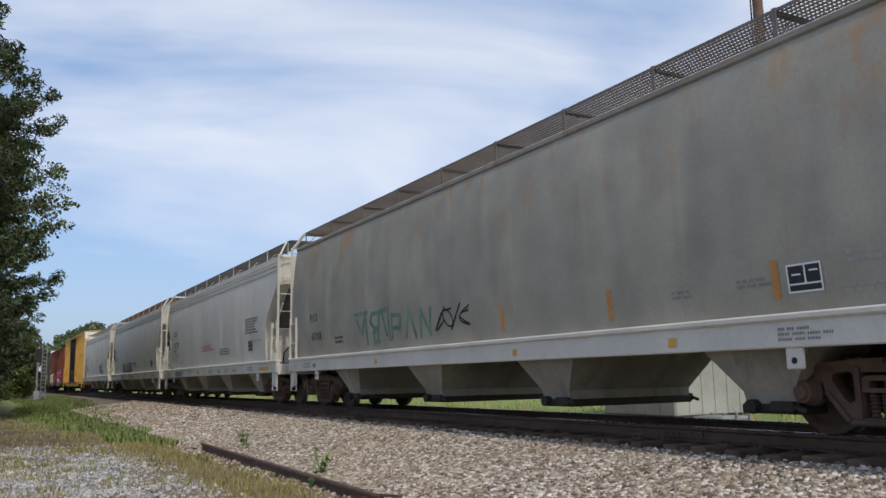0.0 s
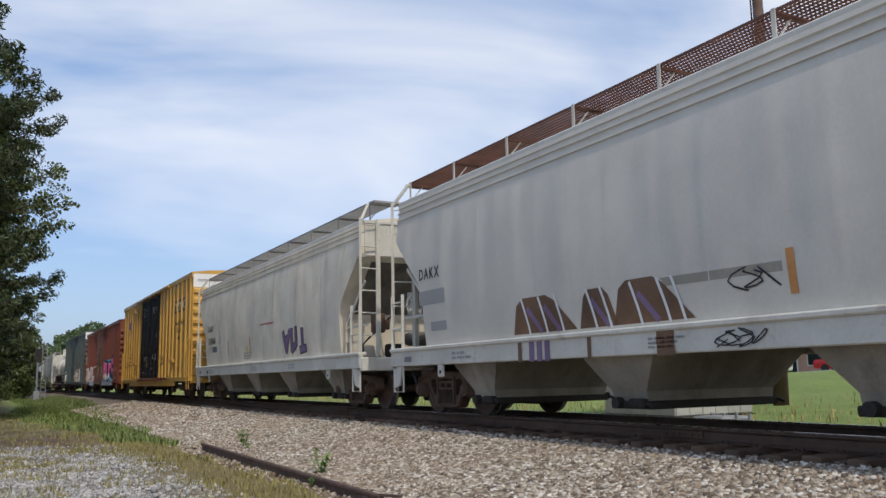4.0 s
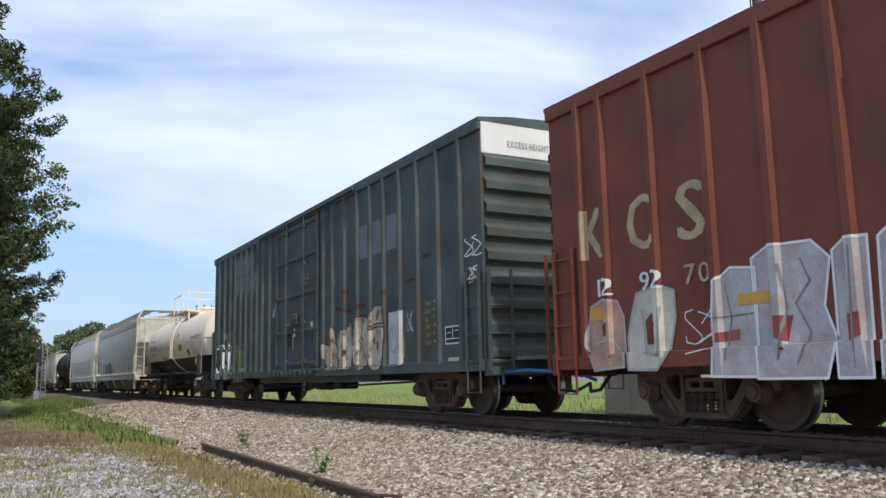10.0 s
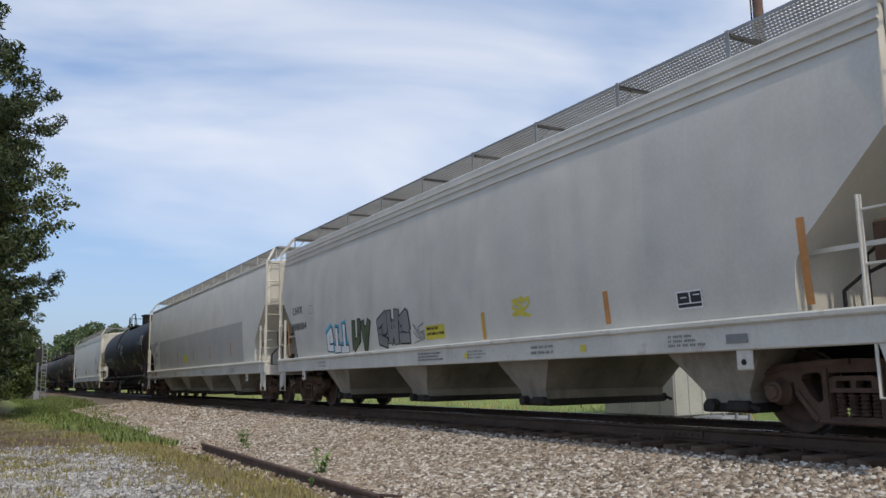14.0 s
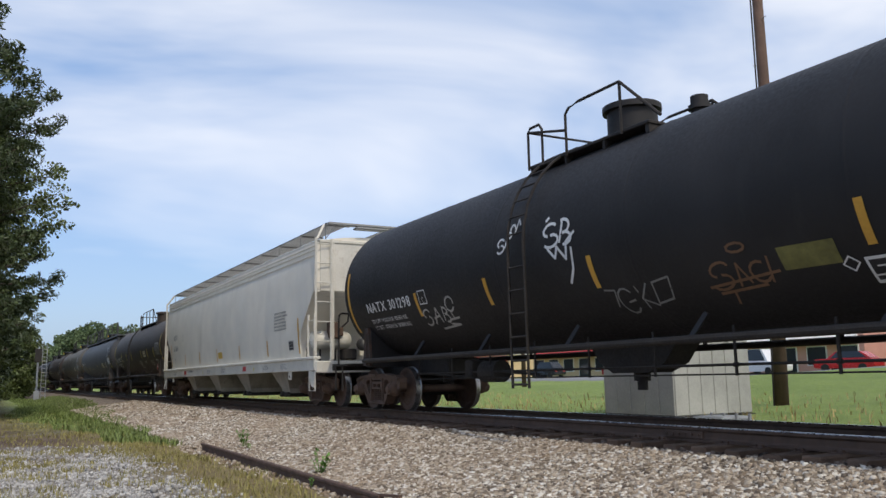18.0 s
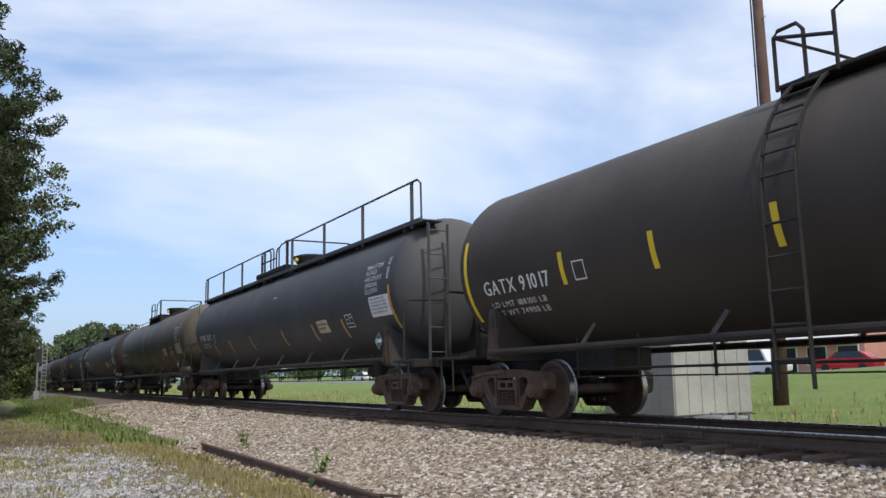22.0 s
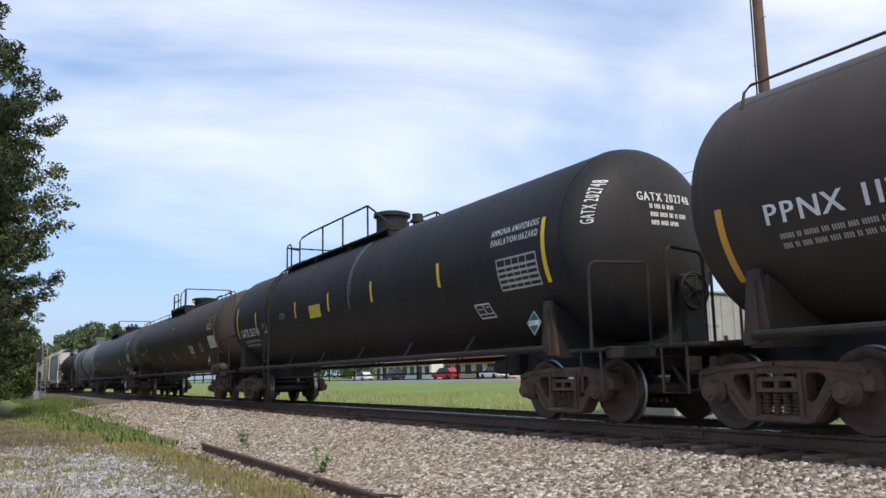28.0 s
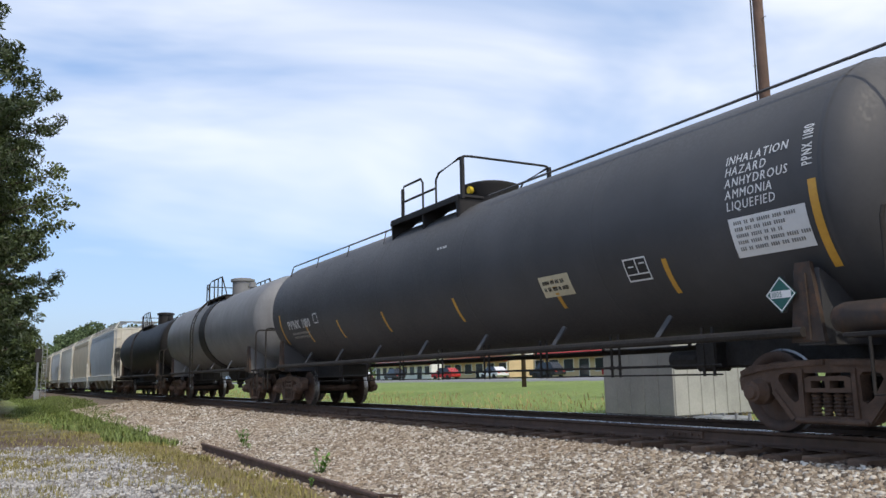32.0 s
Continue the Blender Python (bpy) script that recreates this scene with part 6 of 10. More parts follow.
            part("brake_housing", q, MAT["grey_panel"], car)
    # bays: short at the sill, with open gaps between them
    gap = min(3.95, (length - 6.0) / (bays - 1))
    for k in range(bays):
        c = gap * (k - (bays - 1) / 2) + shift
        tw, bot = 0.78, 0.34
        b = Shape()
        b.loft([[(c - tw - 0.15, -1.46, 1.19), (c + tw + 0.15, -1.46, 1.19), (c + tw + 0.15, 1.46, 1.19), (c - tw - 0.15, 1.46, 1.19)],
                [(c - tw, -1.45, 1.0), (c + tw, -1.45, 1.0), (c + tw, 1.45, 1.0), (c - tw, 1.45, 1.0)],
                [(c - bot, -1.22, 0.46), (c + bot, -1.22, 0.46), (c + bot, 1.22, 0.46), (c - bot, 1.22, 0.46)],
                [(c - bot, -1.18, 0.30), (c + bot, -1.18, 0.30), (c + bot, 1.18, 0.30), (c - bot, 1.18, 0.30)]], True, True)
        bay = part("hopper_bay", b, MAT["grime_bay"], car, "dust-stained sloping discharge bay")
        b = Shape()
        b.box(c - 0.40, c + 0.40, -1.21, 1.21, 0.22, 0.33, 0.02)
        for y in (-1.24, 1.24):
            b.cyl((c - 0.2, y - 0.06, 0.30), (c - 0.2, y + 0.06, 0.30), 0.08, 10)
            b.box(c + 0.05, c + 0.36, y - 0.05, y + 0.05, 0.24, 0.36, 0.02)
            b.bar((c + 0.36, y, 0.30), (c + 0.50, y, 0.26), 0.04, 0.04)
        part("outlet_gate", b, MAT["under"], bay, "dark outlet gate")
    # the brake pipe that runs below the sill, on its hangers
    b = Shape()
    b.tube([(-length / 2 + 2.4, -1.50, 0.95), (length / 2 - 2.4, -1.50, 0.95)], 0.018, 5)
    for k in range(7):
        x = -length / 2 + 2.6 + (length - 5.2) * k / 6
        b.box(x - 0.05, x + 0.05, -1.53, -1.46, 0.92, 1.02, 0.01)
    part("brake_pipe", b, MAT["grime_bay"], car)
    # roof hatches and walkway
    for k in range(0 if far else 9):
        x = -e + 1.2 + (2 * e - 2.4) * k / 8
        b = Shape()
        b.box(x - 0.55, x + 0.55, -0.30, 0.30, 4.40, 4.50, 0.03)
        part("hatch_cover", b, MAT["grey_panel"], car)
    wm = MAT[walkway]
    for s in (-1, 1):
        wk = Shape()
        for j in range(8):
            y = s * (0.62 + 0.6 * j / 7)
            wk.box(-e, e, y - 0.004, y + 0.004, 4.725, 4.75)
        wk.box(-e, e, s * 1.218, s * 1.235, 4.715, 4.755)
        nn = int(2 * e / (0.055 if not far else 0.5))
        for j in range(nn):
            x = -e + 2 * e * (j + 0.5) / nn
            wk.box(x - 0.0055, x + 0.0055, s * 0.62, s * 1.22, 4.73, 4.745)
        wob = part("roof_walkway", wk, wm, car, "open grating roof walkway")
        npost = int(length / 1.9)
        for j in range(npost + 1):
            x = -e + 0.05 + (2 * e - 0.1) * j / npost
            b = Shape()
            b.box(x - 0.035, x + 0.035, s * 0.58, s * 1.22, 4.685, 4.72)
            part("walkway_bracket", b, MAT["walk_dark"] if not rail_posts else wm, wob)
            b = Shape()
            b.box(x - 0.03, x + 0.03, s * 1.236, s * 1.25, 4.28, 4.76)
            b.bar((x, s * 1.23, 4.36), (x, s * 0.95, 4.69), 0.025, 0.025)
            part("walkway_post", b, trm if rail_posts else wm, wob)
    for s in (-1, 1):
        b = Shape()
        b.box(s * (e - 0.1), s * (e + 0.22), -0.45, 0.45, 4.62, 4.67, 0.01)
        b.box(s * (e - 0.02), s * (e + 0.2), -1.25, 1.25, 4.69, 4.75, 0.01)
        part("end_walkway", b, wm, car)
    return car


def stripes(car, surf, us, v0, v1, mat="stripe", w=0.10):
    for u in us:
        mark(car, surf, "reflector_stripe", mat, lambda f: f.rect(u - w / 2, u + w / 2, v0, v1))


# ---- boxcars ----
def box_surf(half):
    return lambda u, v, off: (u, -half - off, v)


def ribbed_surf(half, ribs, sill=0.76):
    """A boxcar's side with its ribs and sill, for sprayed paint that runs over them."""
    def surf(u, v, off):
        d = min(abs(u - r) for r in ribs)
        rib = 0.066 * max(0.0, min(1.0, (0.0755 - d) / 0.03)) if v > sill + 0.15 else 0.0
        return (u, -half - off - max(rib, 0.046 if v < sill + 0.2005 else 0.0), v)
    LEVEL_CUTS[surf] = [sill + 0.20, sill + 0.205]
    RIB_CUTS[surf] = sorted(r + o for r in ribs for o in (-0.0755, -0.0455, 0.0455, 0.0755))
    return surf


def boxcar(x0, length, paint, label, height, ribs, doors, door_mat, half=1.50, sill=0.78, white_top=False, door_style="plug", skirt=True, ends=None, trucks=None):
    """A boxcar: panelled sides with upright ribs, plug doors, corrugated ends, roof, sills, ladders."""
    car = start_car("boxcar", label, "cars of the freight train", x0)
    m = MAT[paint]
    rear, front = ends or (0.06 - length / 2, length / 2 - 0.06)
    trucks = trucks or (2.55 - length / 2, length / 2 - 2.55)
    b = Shape()
    b.box(rear, front, -half, half, sill + 0.06, height - 0.12, 0.02)
    part("body", b, m, car)
    b = Shape()
    b.loft([[(x, -half - 0.05, height - 0.14), (x, -half - 0.05, height - 0.08), (x, -half * 0.6, height), (x, 0, height + 0.05), (x, half * 0.6, height), (x, half + 0.05, height - 0.08), (x, half + 0.05, height - 0.14)] for x in (rear - 0.03, front + 0.03)])
    part("roof", b, m, car)
    for s in (-1, 1):
        b = Shape()
        b.box(rear - 0.01, front + 0.01, s * (half - 0.02), s * (half + 0.055), height - 0.30, height - 0.13, 0.012)
        part("top_chord", b, m, car)
        b = Shape()
        b.box(rear, front, s * (half - 0.02), s * (half + 0.045), sill, sill + 0.20, 0.012)
        if skirt:
            b.box(rear + 3.2, front - 3.2, s * (half - 0.03), s * (half + 0.04), sill - 0.20, sill + 0.02, 0.02)
        else:
            b.box(rear + 5.0, front - 5.0, s * (half - 0.4), s * (half - 0.3), sill - 0.16, sill + 0.02, 0.02)
        part("side_sill", b, m, car)
        for x in ribs:
            b = Shape()
            z0, z1 = sill + 0.12, height - 0.2
            b.loft([[(x - 0.075, s * (half - 0.004), z0), (x - 0.045, s * (half + 0.065), z0 + 0.03), (x + 0.045, s * (half + 0.065), z0 + 0.03), (x + 0.075, s * (half - 0.004), z0)],
                    [(x - 0.075, s * (half - 0.004), z1), (x - 0.045, s * (half + 0.065), z1 - 0.03), (x + 0.045, s * (half + 0.065), z1 - 0.03), (x + 0.075, s * (half - 0.004), z1)]])
            part("side_rib", b, m, car)
        b = Shape()
        over = 2.4 if skirt else 0.05
        b.box(doors[0][0] - 0.6, doors[-1][1] + over, s * (half + 0.02), s * (half + 0.13), sill + 0.14, sill + 0.20, 0.01)
        for k in range(10):
            x = doors[0][0] - 0.4 + k * (doors[-1][1] - doors[0][0] + over) / 9
            b.box(x - 0.08, x + 0.08, s * (half + 0.04), s * (half + 0.16), sill + 0.05, sill + 0.15, 0.01)
        part("door_track", b, m if paint == "green" else MAT["rust_steel"] if paint != "yellow" else MAT["red_dark"], car)
        b = Shape()
        b.box(doors[0][0] - 1.8, doors[-1][1] + 2.4, s * (half + 0.05), s * (half + 0.12), height - 0.24, height - 0.12, 0.01)
        part("door_rail", b, m, car)
        for a0, a1 in doors:
            b = Shape()
            z0, z1 = sill + 0.22, height - 0.32
            b.box(a0 + 0.02, a1 - 0.02, s * (half - 0.01), s * (half + 0.035), z0, z1, 0.01)
            d = part("door", b, MAT[door_mat], car, "large plug door with locking rods")
            for z in [z0 + (z1 - z0) * q for q in ((0.03, 0.34, 0.66, 0.97) if door_style == "plug" else (0.03, 0.25, 0.5, 0.75, 0.97))]:
                q = Shape()
                q.box(a0 + 0.04, a1 - 0.04, s * (half + 0.03), s * (half + 0.075), z - 0.04, z + 0.04, 0.012)
                part("door_rib", q, MAT[door_mat], d)
            for x in (a0 + 0.05, a1 - 0.05):
                q = Shape()
                q.box(x - 0.045, x + 0.045, s * (half + 0.03), s * (half + 0.08), z0, z1, 0.012)
                part("door_stile", q, MAT[door_mat], d)
            for x in (a0 + 0.30 * (a1 - a0), a0 + 0.72 * (a1 - a0)):
                q = Shape()
                q.tube([(x, s * (half + 0.11), z0 - 0.1), (x, s * (half + 0.11), z1 + 0.1)], 0.022, 6)
                for z in (z0 + 0.2, z0 + 1.2, z1 - 1.2, z1 - 0.2):
                    q.box(x - 0.05, x + 0.05, s * (half + 0.03), s * (half + 0.14), z - 0.04, z + 0.04, 0.01)
                part("locking_rod", q, MAT[door_mat], d)
            q = Shape()
            xm, zm = (a0 + a1) / 2, z0 + 1.35
            q.box(xm - 0.2, xm + 0.2, s * (half + 0.03), s * (half + 0.12), zm - 0.2, zm + 0.12, 0.03)
            q.bar((xm - 0.55, s * (half + 0.12), zm - 0.3), (xm + 0.25, s * (half + 0.12), zm), 0.05, 0.03)
            part("door_gear", q, MAT[door_mat], d)
    for s in (-1, 1):
        e = front if s > 0 else -rear
        n = 9
        zz = [sill + 0.10 + (height - 0.75 - sill) * k / n for k in range(n + 1)]
        prof = []
        for k in range(n):
            a, c = zz[k], zz[k + 1]
            prof += [(0.0, a), (0.03, a + 0.2 * (c - a)), (0.11, a + 0.30 * (c - a)), (0.11, a + 0.62 * (c - a)), (0.03, a + 0.8 * (c - a))]
        prof += [(0.0, zz[-1]), (0.0, height - 0.14)]
        b = Shape()
        x = s * (e - 0.02)
        b.loft([[(x + s * d, y, z) for d, z in prof] for y in (-half + 0.05, half - 0.05)], False, False)
        part("corrugated_end", b, m, car, "end wall with deep horizontal corrugations")
        if white_top and s > 0:
            b = Shape()
            b.box(x, x + s * 0.04, -half + 0.02, half - 0.02, height - 0.72, height - 0.1, 0.01)
            part("excess_height_panel", b, MAT["white"], car, "white panel along the top of the end")
        b = Shape()
        b.box(x - s * 0.05, x + s * 0.16, -half, half, sill - 0.08, sill + 0.2, 0.02)
        part("end_sill", b, m, car)
        b = Shape()
        b.box(x - s * 3, x + s * 0.2, -0.35, 0.35, 0.68, 1.0, 0.02)
        part("centre_sill", b, MAT["under"], car)
        b = Shape()
        b.box(x + s * 0.1, x + s * 0.5, -1.0, 1.0, sill + 0.18, sill + 0.24)
        part("crossover_platform", b, MAT["steel"] if paint != "brown_red" else MAT["under"], car)
        coupler(car, s * (e + 0.06), s)
        add_truck(car, trucks[s > 0])
        for y in (-half - 0.05, half + 0.05):
            ladder_part(car, "side_ladder", ((s * (e - 0.08), y), (s * (e - 0.52), y)), (sill, 2.5), m)
            ladder_part(car, "end_ladder", ((s * (e + 0.18), y * 0.97), (s * (e + 0.18), y * 0.68)), (sill, 2.5), m)
            step_stirrup(car, s * (e - 0.30), y, m, 0.42, sill + 0.05)
        if s > 0:
            q = Shape()
            q.loft([[(x + 0.30 + 0.02 * math.cos(v), 0.5 + (0.27 + 0.02 * math.sin(v)) * math.cos(a), 1.9 + (0.27 + 0.02 * math.sin(v)) * math.sin(a)) for v in [2 * math.pi * i / 6 for i in range(6)]] for a in [2 * math.pi * k / 20 for k in range(21)]], True, False)
            for k in range(5):
                a = 2 * math.pi * k / 5
                q.tube([(x + 0.30, 0.5, 1.9), (x + 0.30, 0.5 + 0.26 * math.cos(a), 1.9 + 0.26 * math.sin(a))], 0.014, 4)
            q.box(x + 0.1, x + 0.26, 0.3, 0.7, 1.6, 2.2, 0.03)
            part("brake_wheel", q, MAT["under"], car)
    b = Shape()
    b.box(rear + 3, front - 3, -0.35, 0.35, 0.68, 1.0, 0.02)
    part("centre_sill", b, MAT["under"], car)
    b = Shape()
    b.tube([(-6, -0.9, 0.62), (-1.2, -0.95, 0.50), (1.5, -0.95, 0.52), (6, -0.9, 0.62)], 0.025, 5)
    b.cyl((-0.6, -0.75, 0.62), (0.5, -0.75, 0.62), 0.2, 12)
    b.box(1.4, 1.9, -1.1, -0.6, 0.45, 0.8, 0.04)
    part("brake_rigging", b, MAT["under"], car)
    return car


# ---- tank cars ----
def tank_surf(R, zc, length=99.0):
    st = length / 2 - 0.36 - 0.46 * R

    def surf(u, v, off):
        k = max(0.0, min(0.97, (abs(u) - st) / (0.46 * R)))
        r = R * math.sqrt(1 - k * k)
        a = max(-1.45, min(1.45, math.asin(max(-0.999, min(0.999, (v - zc) / r)))))
        return (u + off * k * (1 if u > 0 else -1), -(r + off) * math.cos(a), zc + (r + off) * math.sin(a))
    return surf


def head_text(car, length, R, zc, rows, mat="chalk"):
    """Lettering on the tank's domed head: rows of (text, start, height above the axis, size); no text gives bars."""
    st, hd = length / 2 - 0.36 - 0.46 * R, 0.46 * R

    def head(a, b, off):
        rr = min(0.98, math.hypot(a, b - zc) / R)
        return (st + (hd + off) * math.sqrt(1 - rr * rr), a, b)
    for k, (text, a, dz, h) in enumerate(rows):
        o = Flat()
        if text:
            o.text(text, a, zc + dz, h, 0.75, 0.05)
        else:
            o.bars(a, zc + dz, 0.62, h, 3, k)
        part("lettering" if text else "small_print", o.build(head, 0.012), MAT[mat], car)


def tank(x0, length, trucks, R, zc, paint, label, style="ammonia", belly=None, rails="long", dome=1.5, plat=(-1.5, 1.5), ladder=-1.2, bands=(), posts=(0.16, 0.42, 0.62, 0.84)):
    """A tank car: domed tank on stub sills with running bar, saddles, platform, railing, ladders, trucks."""
    car = start_car("tank_car", label, "cars of the freight train", x0)
    m = MAT[paint]
    half = length / 2 - (0.36 if paint != "cream" else 0.74)
    hd = 0.46 * R
    straight = half - hd
    rings = []
    xs = [(-straight - hd * math.sin(a), math.cos(a)) for a in [math.pi / 2 * (1 - k / 9) for k in range(9)]]
    xs += [(-straight + 2 * straight * k / 10, 1.0) for k in range(11)]
    xs += [(straight + hd * math.sin(a), math.cos(a)) for a in [math.pi / 2 * (k + 1) / 9 for k in range(9)]]
    n = 48
    def around(f):
        """Angles round the tank; with a belly colour, one lies on its edge."""
        if not belly:
            return [2 * math.pi * j / n for j in range(n)]
        e_ = math.acos(max(-0.9999, min(0.9999, (belly[1] - zc) / (R * f))))
        one = [e_ * j / 15 for j in range(15)] + [e_ + (math.pi - e_) * j / 9 for j in range(9)]
        return one + [2 * math.pi - a for a in [math.pi] + one[:0:-1]]
    for x, f in xs:
        f = max(f, 0.02)
        rings.append([(x, -R * f * math.sin(a), zc + R * f * math.cos(a)) for a in around(f)])
    b = Shape()
    b.loft(rings, True, True)
    if belly:
        for q, fc in enumerate(b.f):
            if len(fc) == 4 and max(b.v[i][2] for i in fc) < belly[1] + 0.002:
                b.mi[q] = 1
        tk = part("tank", b, [m, MAT[belly[0]]], car, smooth="sharp")
    else:
        tk = part("tank", b, m, car, smooth="sharp")
    for x in [-straight, straight] + [straight * q for q in (-0.6, -0.2, 0.2, 0.6)]:
        w = Shape()
        w.loft([[(x + dx, -(R + o) * math.sin(a), zc + (R + o) * math.cos(a)) for a in around(1.0)] for dx, o in ((-0.03, 0.0005), (0, 0.006), (0.03, 0.0005))], True, False)
        if belly:
            for q, fc in enumerate(w.f):
                if sum(w.v[i][2] for i in fc) / 4 < belly[1]:
                    w.mi[q] = 1
        part("weld_seam", w, [m, MAT[belly[0]]] if belly else m, tk, smooth=True)
    for x, wd, mt in bands:
        w = Shape()
        w.loft([[(x + dx, -(R + o) * math.sin(2 * math.pi * j / n), zc + (R + o) * math.cos(2 * math.pi * j / n)) for j in range(n)] for dx, o in ((-wd / 2, 0.002), (-wd / 2, 0.03), (wd / 2, 0.03), (wd / 2, 0.002))], True, False)
        part("tank_band", w, MAT[mt], tk)
    dark = MAT["under"] if paint not in ("cream",) else MAT["black_paint"]
    own = MAT[belly[0]] if belly else m
    for s in (-1, 1):
        b = Shape()
        b.box(s * (half - 3.4), s * (length / 2 - 0.05), -0.38, 0.38, 0.74, 1.10, 0.03)
        part("stub_sill", b, dark, car)
        xt = s * trucks / 2
        b = Shape()
        b.loft([[(xt - 0.16, y, 0.95), (xt + 0.16, y, 0.95), (xt + 0.16, y, z), (xt - 0.16, y, z)] for y, z in ((-1.30, 1.75), (-0.9, 1.55), (0, 1.2), (0.9, 1.55), (1.30, 1.75))])
        part("saddle", b, own, car)
        for y in (-1, 1):
            b = Shape()
            b.prism([(xt - 0.20, 0.98), (xt + 0.20, 0.98), (xt + 0.09, 1.82), (xt - 0.09, 1.82)], "y", y * 1.30, y * 1.36)
            b.prism([(xt - 0.05, 1.0), (xt + 0.05, 1.0), (xt + 0.04, 1.70), (xt - 0.04, 1.70)], "y", y * 1.36, y * 1.385)
            part("saddle_plate", b, MAT["rust_plate"], car, "rust-stained saddle plate")
        b = Shape()
        b.box(s * (length / 2 - 0.95), s * (length / 2 - 0.05), -1.5, 1.5, 1.0, 1.05, 0.01)
        part("end_platform", b, dark, car)
        b = Shape()
        b.box(s * (length / 2 - 0.12), s * (length / 2), -1.5, 1.5, 0.90, 1.06, 0.01)
        part("end_sill", b, dark, car)
        coupler(car, s * (length / 2 - 0.1), s)
        add_truck(car, xt)
        xa = s * (length / 2 - 0.10)
        for y in (-1.5, 1.5):
            b = Shape()
            xp, xq_, zr = s * (half - 0.06), s * (half + 0.19), 2.26 if paint != "cream" else 2.42
            b.tube([(xp, y, 1.02), (xp, y, zr - 0.14), (xp + s * 0.01, y * 0.985, zr - 0.04), (xp + s * 0.03, y * 0.94, zr), (xq_, y * 0.46, zr), (xq_, y * 0.42, zr - 0.08), (xq_, y * 0.42, 1.02)], 0.024, 6)
            part("grab_rail", b, MAT["steel"] if paint == "cream" else dark, car)
            step_stirrup(car, xa - s * 0.35, y, dark, 0.45, 1.0)
        if s > 0 and style == "ammonia" and rails == "long":
            q = Shape()
            q.lathe_y([(-0.62, 0.06), (-0.58, 0.13), (-0.48, 0.165), (0.48, 0.165), (0.58, 0.13), (0.62, 0.06)], 14)
            q.v = [(y, x, z) for x, y, z in q.v]
            ob = part("air_reservoir", q, MAT["rust_plate"], car, smooth=True)
            ob.location = (xt + 0.9, -1.28, 1.20)
        if s > 0:
            q = Shape()
            xw = s * (half + 0.12)
            q.loft([[(xw + 0.02 * math.cos(v), 0.35 + (0.27 + 0.02 * math.sin(v)) * math.cos(a), 1.9 + (0.27 + 0.02 * math.sin(v)) * math.sin(a)) for v in [2 * math.pi * i / 6 for i in range(6)]] for a in [2 * math.pi * k / 20 for k in range(21)]], True, False)
            for k in range(5):
                a = 2 * math.pi * k / 5
                q.tube([(xw, 0.35, 1.9), (xw, 0.35 + 0.26 * math.cos(a), 1.9 + 0.26 * math.sin(a))], 0.014, 4)
            q.box(xw - 0.16, xw - 0.02, 0.15, 0.55, 1.05, 2.15, 0.03)
            part("brake_wheel", q, dark, car)
    # running bar along the belly with its struts
    for y in (-1.42, 1.42):
        b = Shape()
        b.tube([(-trucks / 2, y, 1.085), (trucks / 2, y, 1.085)], 0.055, 10)
        part("running_bar", b, dark, car)
        k = int(trucks / 2.2)
        for j in range(1, k):
            x = -trucks / 2 + trucks * j / k
            b = Shape()
            b.bar((x, y, 1.07), (x + 0.18, y * 0.90, 1.40), 0.07, 0.03)
            part("bar_strut", b, own, car)
    b = Shape()
    zb = 0.66
    b.tube([(-trucks / 2 + 1.6, -0.9, zb + 0.115), (trucks / 2 - 1.6, -0.9, zb + 0.115)], 0.02, 6)
    b.tube([(-trucks / 2 + 1.6, -0.9, zb), (trucks / 2 - 1.6, -0.9, zb)], 0.011, 5)
    for j in range(9):
        x = -trucks / 2 + 1.7 + (trucks - 3.6) * j / 8
        for dx in ((0.0, 0.17) if style == "ammonia" else (0.0,)):
            b.bar((x + dx, -0.9, zb - 0.02), (x + dx, -0.9, 1.25), 0.035, 0.02)
            b.cyl((x + dx - 0.03, -0.9, zb + 0.115), (x + dx + 0.03, -0.9, zb + 0.115), 0.032, 6)
    part("brake_pipe", b, MAT["under"], car)
    b = Shape()
    xq = trucks / 2 - 2.0
    b.cyl((xq - 0.9, -0.4, 0.86), (xq - 0.4, -0.4, 0.86), 0.13, 12)
    b.box(xq - 0.35, xq, -0.6, -0.25, 0.7, 1.1, 0.04)
    part("brake_cylinder", b, MAT["under"], car)
    zt = zc + R
    if style == "ammonia":
        x0_, x1_ = dome - 2.55, dome + 0.5
        b = Shape()
        for s in (-1, 1):
            b.box(x0_, x1_, s * 0.45, s * 1.05, zt - 0.02, zt + 0.03, 0.008)
            b.box(x0_, x1_, s * 1.03, s * 1.06, zt - 0.10, zt - 0.01, 0.006)
            for x in (x0_ + 0.05, dome - 1.0, dome + 0.42):
                b.prism([(s * 0.45, zt - 0.02), (s * 1.05, zt - 0.02), (s * 1.02, zt - 0.50)], "x", x - 0.03, x + 0.03)
        part("top_platform", b, MAT["tank_black"], car)
        b = Shape()
        b.loft([[(dome + r * math.cos(a), r * math.sin(a), z) for a in [2 * math.pi * k / 24 for k in range(24)]] for z, r in ((zt - 0.15, 0.46), (zt + 0.12, 0.46), (zt + 0.30, 0.60), (zt + 0.36, 0.60), (zt + 0.41, 0.45), (zt + 0.43, 0.12))])
        part("valve_dome", b, MAT["tank_black"], car, smooth="sharp")
        b = Shape()
        b.cyl((dome + 0.15, -0.52, zt + 0.22), (dome + 0.15, -0.60, zt + 0.22), 0.075, 12)
        part("valve_tag", b, MAT["stripe_y"], car)
        for s in (-1, 1):
            y = s * 1.03
